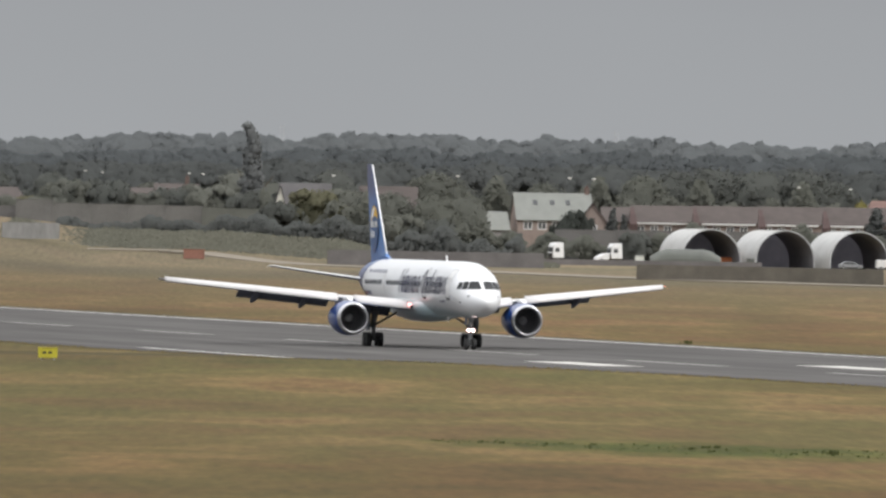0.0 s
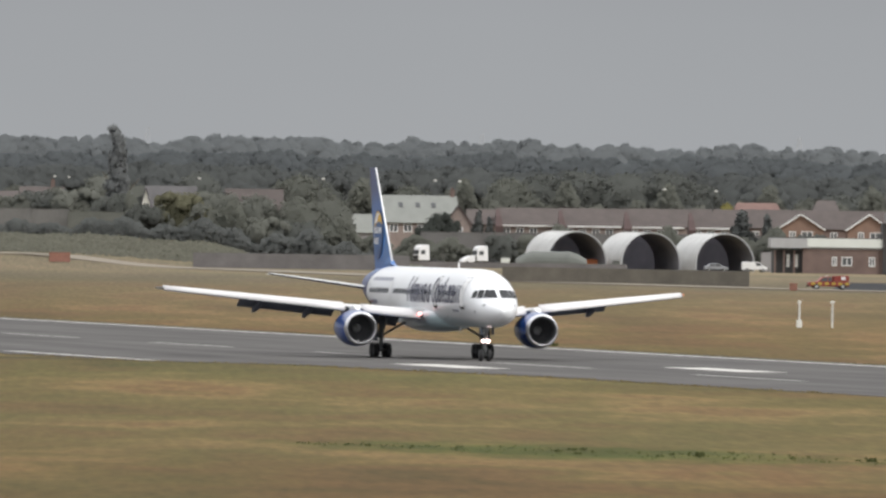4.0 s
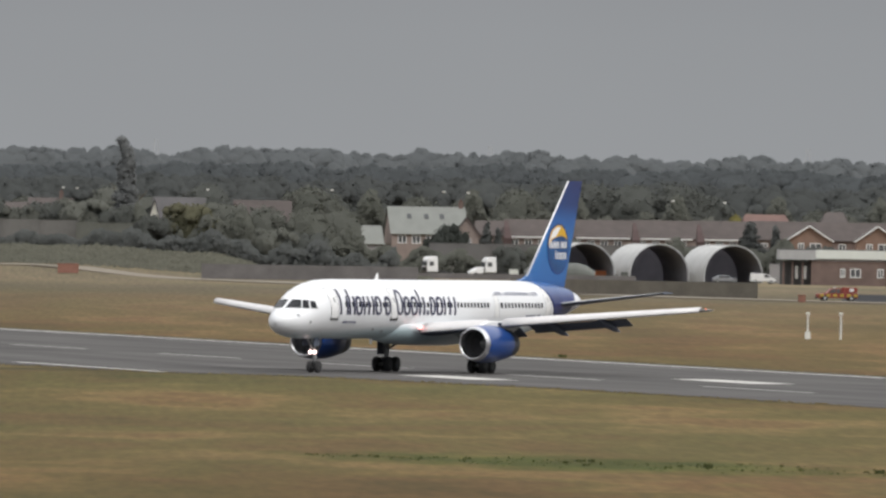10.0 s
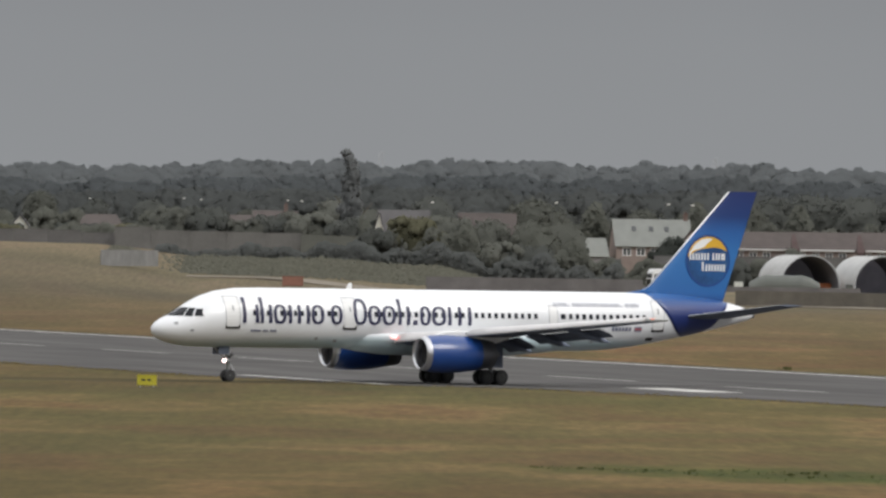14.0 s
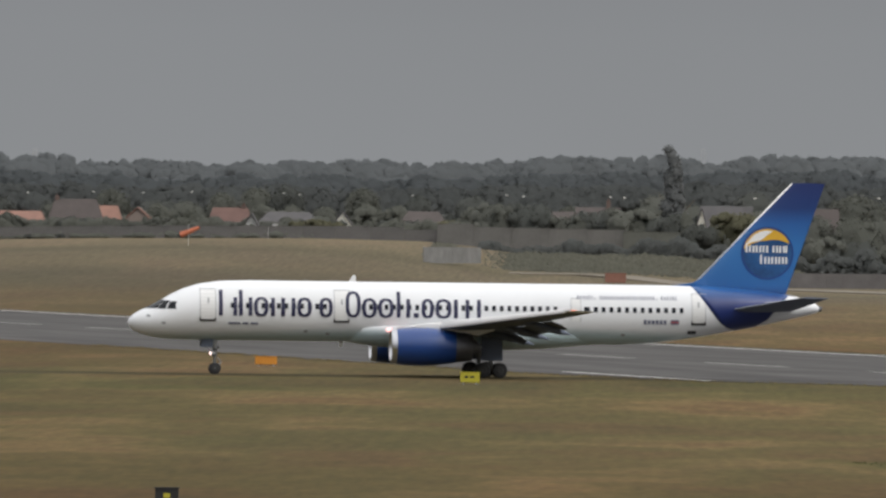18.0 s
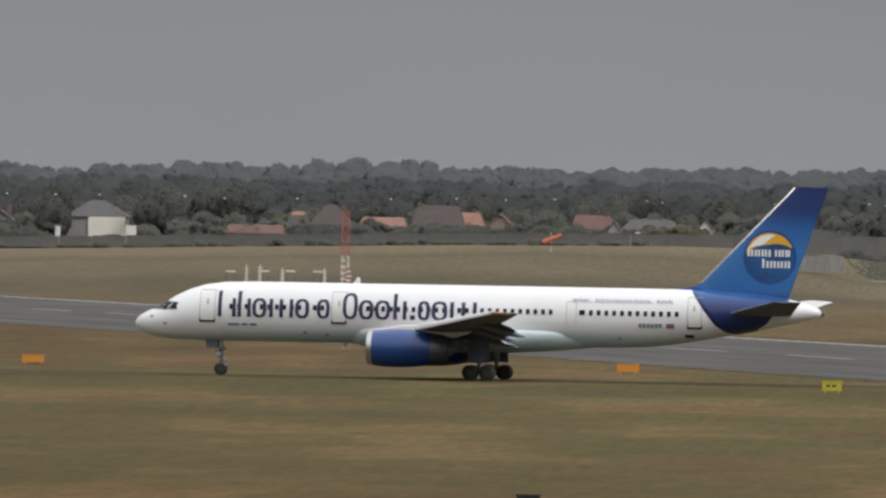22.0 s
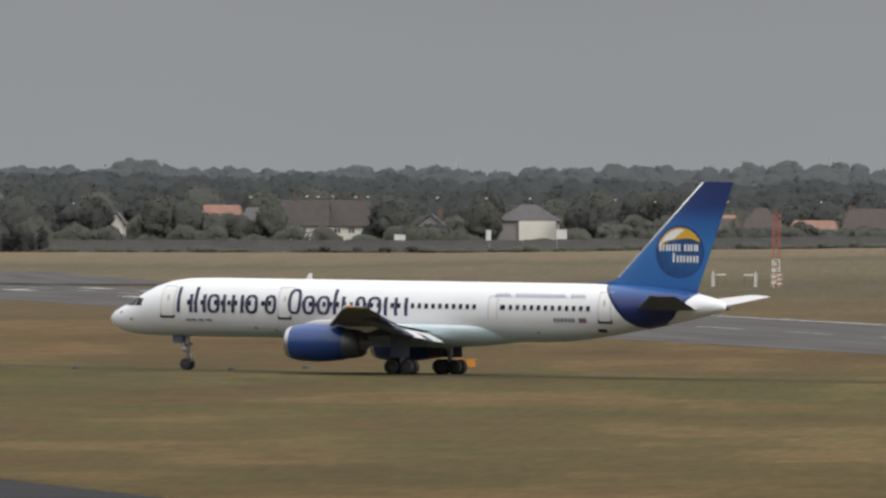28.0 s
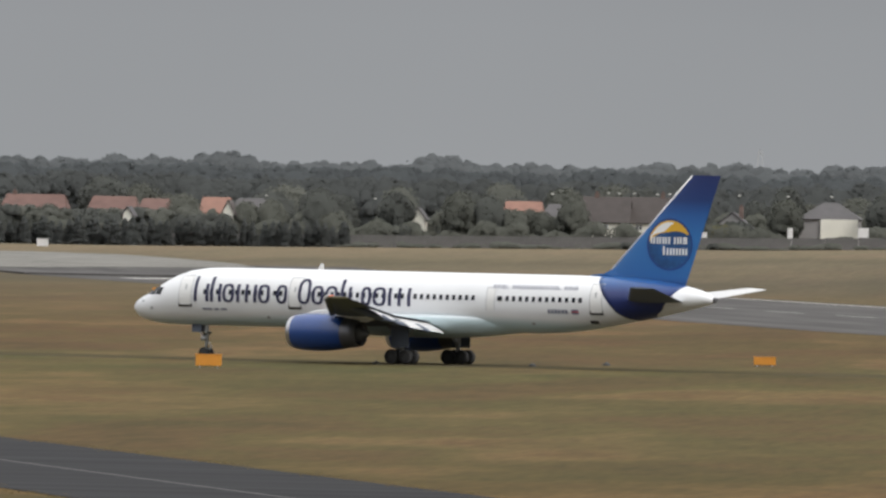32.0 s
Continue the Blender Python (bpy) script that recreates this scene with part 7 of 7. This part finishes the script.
for k in range(6):
    for s in (1, -1):
        part("yellow_stripe", boxes((-2.7 + 0.95 * k, -2.15 + 0.95 * k, s * 0.982 - 0.008, s * 0.982 + 0.008, 0.66, 1.0)), FIREYELLOW, truck)
part("light_bar", boxes((0.2, 0.5, -0.6, 0.6, 1.83, 1.95), bevel=0.03), GREYMETAL, truck)

van, vb = vehicle("van", "small white van parked before the hangar", "van", Matrix.Translation((119.6, at_d(119.6, 2806), 0.0)) @ Matrix.Rotation(radians(8), 4, "Z"),
                  ((2.2, 0.4), (2.3, 0.85), (1.5, 1.1), (0.8, 1.75), (-2.1, 1.85), (-2.2, 0.4)), 0.88, VANWHITE, (((1.3, 1.12), (0.85, 1.62), (0.2, 1.66), (0.2, 1.12)),), (1.4, -1.4), 0.33)
car_outline = ((2.1, 0.35), (2.15, 0.75), (1.2, 0.92), (0.5, 1.40), (-0.9, 1.42), (-1.7, 0.98), (-2.1, 0.92), (-2.15, 0.35))
car, cb = vehicle("car", "silver saloon car parked before the hangar", "car", Matrix.Translation((113.0, at_d(113.0, 2808), 0.0)) @ Matrix.Rotation(radians(4), 4, "Z"), car_outline, 0.86, CARGREY, (((1.0, 0.93), (0.5, 1.32), (-0.2, 1.34), (-0.2, 0.93)), ((-0.3, 0.93), (-0.3, 1.34), (-0.9, 1.34), (-1.5, 0.96))), (1.35, -1.35), 0.32)


def lorry(x, d, turn, loader=False):
    """A lorry tractor: tall white cab on a dark chassis."""
    ob = thing("lorry", "lorry tractor with a tall white cab", "lorry", Matrix.Translation((x, at_d(x, d), 0.0)) @ Matrix.Rotation(radians(turn), 4, "Z"), "parked lorries")
    profile_body(((1.15, 1.0), (1.2, 2.1), (0.95, 3.3), (0.55, 3.75), (-0.9, 3.8), (-1.05, 1.0)), 1.2, VANWHITE, "cab", ob, "white cab with a roof fairing", 0.10)
    part("chassis", boxes((-4.2, 1.1, -0.5, 0.5, 0.62, 0.98), (-2.6, -1.3, -0.9, 0.9, 0.7, 1.3)), BLACK, ob)
    for s in (1, -1):
        part("side_window", boxes((-0.1, 0.75, s * 1.21 - 0.015, s * 1.21 + 0.015, 2.1, 2.85)), PANE, ob)
        for xx in (0.5, -2.6, -3.7):
            road_wheel(ob, xx, s * 1.05, 0.5, 0.15)
    part("windscreen", boxes((1.14, 1.19, -1.05, 1.05, 2.05, 2.9)), PANE, ob)
    if loader:
        profile_body(((1.3, 0.9), (1.35, 2.0), (2.4, 1.9), (3.7, 1.3), (3.9, 0.7), (3.2, 0.6)), 0.9, VANWHITE, "bonnet", ob, "sloping white bonnet", 0.08)
        road_wheel(ob, 2.9, 0.85, 0.5, 0.15)
        road_wheel(ob, 2.9, -0.85, 0.5, 0.15)
    part("grille", boxes((1.16, 1.24, -0.9, 0.9, 1.05, 1.9)), BLACK, ob)
    return ob


lorry(61.7, 2852, 205)
lorry(72.3, 2852, 200, True)


# windbreak fences
def netting(label, x0, d0, x1, d1, h, mat, posts):
    ob = thing("windbreak_fence", label, "fence")
    a, b = Vector((x0, at_d(x0, d0), 0)), Vector((x1, at_d(x1, d1), 0))
    ln = (b - a).length
    m = Matrix.Translation((a.x, a.y, land(a.x, a.y) - 0.1)) @ Matrix.Rotation(math.atan2(b.y - a.y, b.x - a.x), 4, "Z")
    for k in range(posts):
        u0, u1 = ln * k / posts, ln * (k + 1) / posts
        part("panel", boxes((u0 + 0.032, u1 - 0.032, -0.03, 0.03, 0.05, h)), mat, ob, at=m)
        part("post", boxes((u0 - 0.03, u0 + 0.03, -0.04, 0.04, 0, h + 0.03)), mat, ob, at=m)
    return ob


netting("dark netted windbreak fence", 18.7, 2600, 54.5, 2610, 2.5, MESH_DARK, 14)
netting("dark netted windbreak fence beside lorries", 57.8, 2790, 97.0, 2800, 1.1, MESH_DARK, 14)
netting("pale grey netted screen on the grass", -35.0, 2610, -25.8, 2640, 2.7, material("pale_windbreak_netting", (0.185, 0.182, 0.176), 0.95, 0, 0.25, 3.0, 12), 6)
netting("olive netted windbreak fence on the grass", 61.0, 2280, 95.3, 2250, 2.3, MESH_OLIVE, 14)


# white posts beyond the runway
def marker_post(x, d, lamp_foot):
    y = at_d(x, d)
    ob = thing("marker_post", "white frangible marker post with a round head", "post", Matrix.Translation((x, y, 0)), "white marker posts")
    bm = bmesh.new()
    tube(bm, (0, 0, 0), (0, 0, 2.2), 0.10, 0.09, 10)
    part("pole", bm, MASTWHITE, ob)
    part("head", boxes((-0.2, 0.2, -0.2, 0.2, 2.2, 2.5), bevel=0.08), MASTWHITE, ob)
    for k in range(4):
        bm = bmesh.new()
        tube(bm, (0, 0, 0.62 + 0.4 * k), (0, 0, 0.72 + 0.4 * k), 0.115, 0.115, 10)
        part("collar", bm, GREYMETAL, ob)
    if lamp_foot:
        part("base_box", boxes((-0.26, 0.26, -0.26, 0.26, 0, 0.7), bevel=0.05), MASTWHITE, ob)
    return ob


marker_post(66.7, 1465, True)
marker_post(69.9, 1468, False)

# landing-aid posts and mast in the grass
for x, d, h in ((-106.8, 2250, 2.7), (-104.9, 2250, 2.7), (-101.8, 2252, 2.3), (-95.7, 2250, 2.3), (-93.1, 2250, 3.6), (-92.3, 2250, 2.6)):
    y = at_d(x, d)
    z = land(x, y)
    ob = thing("aerial_post", "short white lattice aerial post", "post", Matrix.Translation((x, y, z)), "landing-aid posts")
    bm = bmesh.new()
    tube(bm, (0, 0, 0), (0, 0, h), 0.07, 0.05, 6)
    part("pole", bm, MASTWHITE, ob)
    for k in range(7):
        part("element", boxes((-0.26 if x < -94 else -0.4, 0.26 if x < -94 else 0.4, -0.06, 0.06, h * (0.06 + 0.12 * k), h * (0.06 + 0.12 * k) + 0.15)), MASTWHITE if k % 2 or x < -94 else MASTRED, ob)
for x, d in ((-109.3, 2255), (-104.5, 2256), (-100.9, 2258), (-96.9, 2255)):
    y = at_d(x, d)
    ob = thing("floodlight", "low white approach-light box on legs", "light", Matrix.Translation((x, y, land(x, y))), "approach lights")
    part("box", boxes((-0.65, 0.65, -0.3, 0.3, 1.55, 1.8), bevel=0.05), MASTWHITE, ob)
    part("leg", boxes((-0.59, -0.56, -0.02, 0.02, 0, 1.55)), POSTDARK, ob)
    part("leg", boxes((0.56, 0.59, -0.02, 0.02, 0, 1.55)), POSTDARK, ob)
lattice("striped_mast", "red and white striped lattice mast", -93.3, 2262, 10.3, 0.5, (MASTWHITE, MASTWHITE, MASTWHITE, MASTRED, MASTRED, MASTRED, MASTRED, MASTRED), 8)


def windsock(x, d, z):
    y = at_d(x, d)
    z0 = land(x, y)
    ob = thing("windsock", "orange windsock blown out from a white pole", "windsock", Matrix.Translation((x, y, z0)))
    bm = bmesh.new()
    tube(bm, (0, 0, 0), (0, 0, z - z0), 0.035, 0.03, 8)
    part("pole", bm, MASTWHITE, ob)
    bm = turned(((0.1, 0.50), (1.2, 0.45), (2.4, 0.38), (3.6, 0.28), (3.62, 0.24), (2.4, 0.34), (0.1, 0.46)), 16)
    bmesh.ops.rotate(bm, verts=bm.verts, cent=(0, 0, 0), matrix=Matrix.Rotation(radians(-23), 3, "Y") @ Matrix.Rotation(radians(10), 3, "Z"))
    part("sock", bm, SOCK, ob, "orange cloth sock", at=Matrix.Translation((-1.5, 0, z - z0 - 1.8)))
    return ob


windsock(-76.3, 2700, 9.2)


# orange and yellow boards beside the taxiway
def board(label, x, y, w, h, mat, turn=0.0, marks=0, group="", name="marker_board"):
    ob = thing(name, label, "sign", Matrix.Translation((x, y, 0)) @ Matrix.Rotation(radians(turn), 4, "Z"), group)
    part("panel", boxes((-w / 2, w / 2, -0.12, 0.12, 0.12, 0.22 + h), bevel=0.03), mat, ob)
    for s in (-0.35, 0.35):
        part("leg", boxes((s * w - 0.05, s * w + 0.05, -0.05, 0.05, 0, 0.24)), GREYMETAL, ob)
    part("cap", boxes((-w / 2 - 0.03, w / 2 + 0.03, -0.15, 0.15, 0.22 + h, 0.28 + h)), mat, ob)
    for k in range(marks):
        part("mark_bar", boxes((-w * 0.28 + k * w * 0.30, -w * 0.28 + k * w * 0.30 + w * 0.2, -0.135, -0.122, 0.22 + h * 0.35, 0.22 + h * 0.62)), BLACK, ob)
    return ob


for x, y in ((-26.3, 1130), (-68.4, 1122), (-99.6, 1034), (-184.3, 1851)):
    ob = board("low orange marker board beside the taxiway", x, y, 1.55 if y > 1100 else 1.7, 0.62 if y < 1100 or y > 1500 else 0.42, ORANGE, 0, 0, "orange marker boards")
    for k in range(1, 4):
        part("rib", boxes((-0.85 + 0.42 * k - 0.03, -0.85 + 0.42 * k + 0.03, -0.145, -0.12, 0.24, 0.8 if y < 1100 or y > 1500 else 0.6)), ORANGE, ob)
board("yellow airfield sign with black marks beside the runway", -10.6, 1022, 1.25, 0.52, SIGNYELLOW, 0, 2, name="airfield_sign")
board("black airfield sign with a yellow mark", -16.9, 574, 0.85, 0.50, BLACK, 0, 0, name="airfield_sign")
part("mark_bar", boxes((-0.12, 0.12, -0.14, -0.122, 0.40, 0.56)), SIGNYELLOW, bpy.data.objects["airfield_sign.001"])


# low dark lamps along the taxiway
for x, y in ((-92.6, 1081.2), (-78.5, 1105.5), (-82.3, 1087.0)):
    ob = thing("taxiway_light", "low dark taxiway edge light", "light", Matrix.Translation((x, y, 0)), "taxiway lights")
    part("housing", turned(((0.0, 0.30), (0.10, 0.28), (0.17, 0.18), (0.19, 0.01)), 14, "z"), BLACK, ob, smooth=True)
    part("lens", turned(((0.19, 0.07), (0.25, 0.06), (0.27, 0.01)), 10, "z"), PANE, ob, smooth=True)

# street lamps among the houses
LAMPPOST = material("dark_lamp_post_paint", (0.07, 0.075, 0.075), 0.7, 0, 0.1, 1.0)


def street_lamp():
    ob = thing("street_lamp", "grey street lamp with a bright white head", "lamp", group="street lamps")
    bm = bmesh.new()
    tube(bm, (0, 0, 0), (0, 0, 1.0), 0.008, 0.005, 6)
    tube(bm, (0, 0, 1.0), (0.08, 0, 1.015), 0.005, 0.005, 5)
    part("pole", bm, LAMPPOST, ob)
    part("head", boxes((0.05, 0.13, -0.018, 0.018, 1.0, 1.026), bevel=0.006), MASTWHITE, ob)
    return ob


lamp0 = street_lamp()
first = True
for x, z in ((-310, 11.2), (-283, 12.8), (-262, 12.6), (-240, 12.4), (-228, 14.2), (-217.2, 14.6), (-215.1, 14.5), (-212.2, 14.6), (-207.8, 14.5), (-205.4, 14.6), (-192, 14.6), (-182.6, 14.6), (-174.2, 14.7), (-166, 14.4), (-157.7, 14.7), (-150, 14.4), (-136, 14.6), (-118, 14.8), (-105.3, 15.1), (-95.7, 15.0), (-86.3, 15.3), (-68.5, 15.3), (-65.5, 15.0), (-43.7, 15.1), (-25.6, 15.4), (-22.3, 15.2), (-5.6, 15.3), (-2.9, 15.2), (22.2, 15.3), (46.1, 15.6), (67.7, 15.6), (72.4, 15.5), (112, 14.6), (122, 14.4)):
    y = at_d(x, 3055)
    z0 = land(x, y)
    h = z - z0
    m = Matrix.Translation((x, y, z0)) @ Matrix.Diagonal((h * 0.7, h * 0.7, h, 1))
    if first:
        lamp0.matrix_basis = m
        first = False
    else:
        copy_thing(lamp0, m @ Matrix.Diagonal((1 / lamp0.scale.x, 1 / lamp0.scale.y, 1 / lamp0.scale.z, 1)))

# far pylons above the wood
for az, rise in ((0.24, 132), (1.45, 130), (-2.18, 118), (-3.52, 120), (2.6, 134)):
    d = 4900
    x = d * math.sin(radians(az))
    y = d * math.cos(radians(az))
    lattice("pylon", "faint far lattice power pylon", x, d, EYE[2] + rise / 28000 * d - land(x, y), 0.5, (GREYMETAL,), 9, "pylon", base_half=2.6)


# ---- weeds and tufts in the grass ----
def tufts(name, label, mat, spots, seed):
    rng = np.random.default_rng(seed)
    v, f = [], []
    for x, y, h, n in spots:
        for _ in range(n):
            bx, by = x + rng.normal() * h * 0.5, y + rng.normal() * h * 1.5
            a = rng.uniform(0, math.pi)
            w = h * rng.uniform(0.2, 0.6)
            lean = rng.normal(size=2) * h * 0.25
            i = len(v)
            v += [(bx - w * math.cos(a), by - w * math.sin(a), 0), (bx + w * math.cos(a), by + w * math.sin(a), 0), (bx + lean[0], by + lean[1], h * rng.uniform(0.6, 1.1))]
            f.append((i, i + 1, i + 2))
    return tagged(new(name, tri_mesh(name, v, f, mat)), label, "grass", kind="stuff")


rg = random.Random(8)
spots = []
for k in range(420):
    u = rg.random()
    x = 10 + 30 * u
    y = 700 - 1.10 * (x - 13.6) + rg.gauss(0, 5) * (0.3 + math.sin(math.pi * u))
    spots.append((x, y, rg.uniform(0.03, 0.07) if k % 8 else rg.uniform(0.08, 0.17), 4))
tufts("tall_weeds", "streak of lush green weeds in the dry grass", WEED, spots, 21)
spots = [(x, y, h, 26) for x, y, h in ((36.9, 1226, 0.3), (75, 1310, 0.25), (27, 684, 0.24), (34, 676, 0.22))]
tufts("weed_clumps", "dark green weed clumps in the grass", WEED, spots, 23)


# grass that overhangs the edges of the near taxiway
FRINGE = leaves("straw_grass_tufts", (0.175, 0.140, 0.072), 1.0, 0.2, 0.3)
rg = random.Random(9)
spots = []
for (xa, ya), (xb, yb) in (((-33.0, 500), (-68.5, 637)), ((-68.5, 637), (-118, 830))):
    run = Vector((xb - xa, yb - ya))
    side_of = Vector((run.y, -run.x)).normalized()
    for k in range(int(run.length / 0.22)):
        u = rg.random()
        for off in (9.0, -9.0):
            swell = 0.5 + 0.5 * math.sin(u * run.length * 0.41 + off) * math.sin(u * run.length * 0.13)
            q = Vector((xa, ya)) + run * u + side_of * (off + rg.gauss(0, 0.5))
            spots.append((q.x, q.y, rg.uniform(0.02, 0.04) + 0.05 * swell, 3))
tufts("grass_fringe", "ragged dry grass along a taxiway edge", FRINGE, spots, 25)
spots = []
for (xa, ya), (xb, yb) in (((-100, -31), (95, -32)), ((95, -32), (138, -28)), ((138, -28), (150, -21)), ((150, -21), (200, -16)), ((200, -16), (275, -13.5)), ((-320, FAR_EDGE + 3.2), (275, FAR_EDGE + 3.2))):
    for k in range(int(math.hypot(xb - xa, yb - ya) / 0.16)):
        u = rg.random()
        q = RUN_POSE @ Vector((xa + (xb - xa) * u, ya + (yb - ya) * u + rg.gauss(0, 0.35), 0))
        swell = 0.5 + 0.5 * math.sin(u * 37 + xa) * math.sin(u * 91)
        spots.append((q.x, q.y, rg.uniform(0.03, 0.06) + 0.10 * swell, 3))
tufts("grass_fringe", "ragged dry grass along the runway edges", FRINGE, spots, 26)


# ---- what moves ----
def motions():
    walk(airliner, [(t, pose(x, y, 0.03 - RIDE, 0, 0, h)) for t, x, y, h in TAXI])
    ts = [r[0] for r in TAXI]
    run = [0.0]
    for a, b in zip(TAXI, TAXI[1:]):
        run.append(run[-1] + math.hypot(b[1] - a[1], b[2] - a[2]))
    stops = [k / FPS for k in range(0, 150)] + [5 + 4 * k / FPS for k in range(0, 203)]
    stops = [t for t in stops if t <= 32] + [32.0]
    for ob, x, y, r in airliner_wheels:
        walk(ob, [(t, pose(x, y, r + RIDE, 0, math.degrees(float(np.interp(t, ts, run)) / r), 0)) for t in stops])


motions()
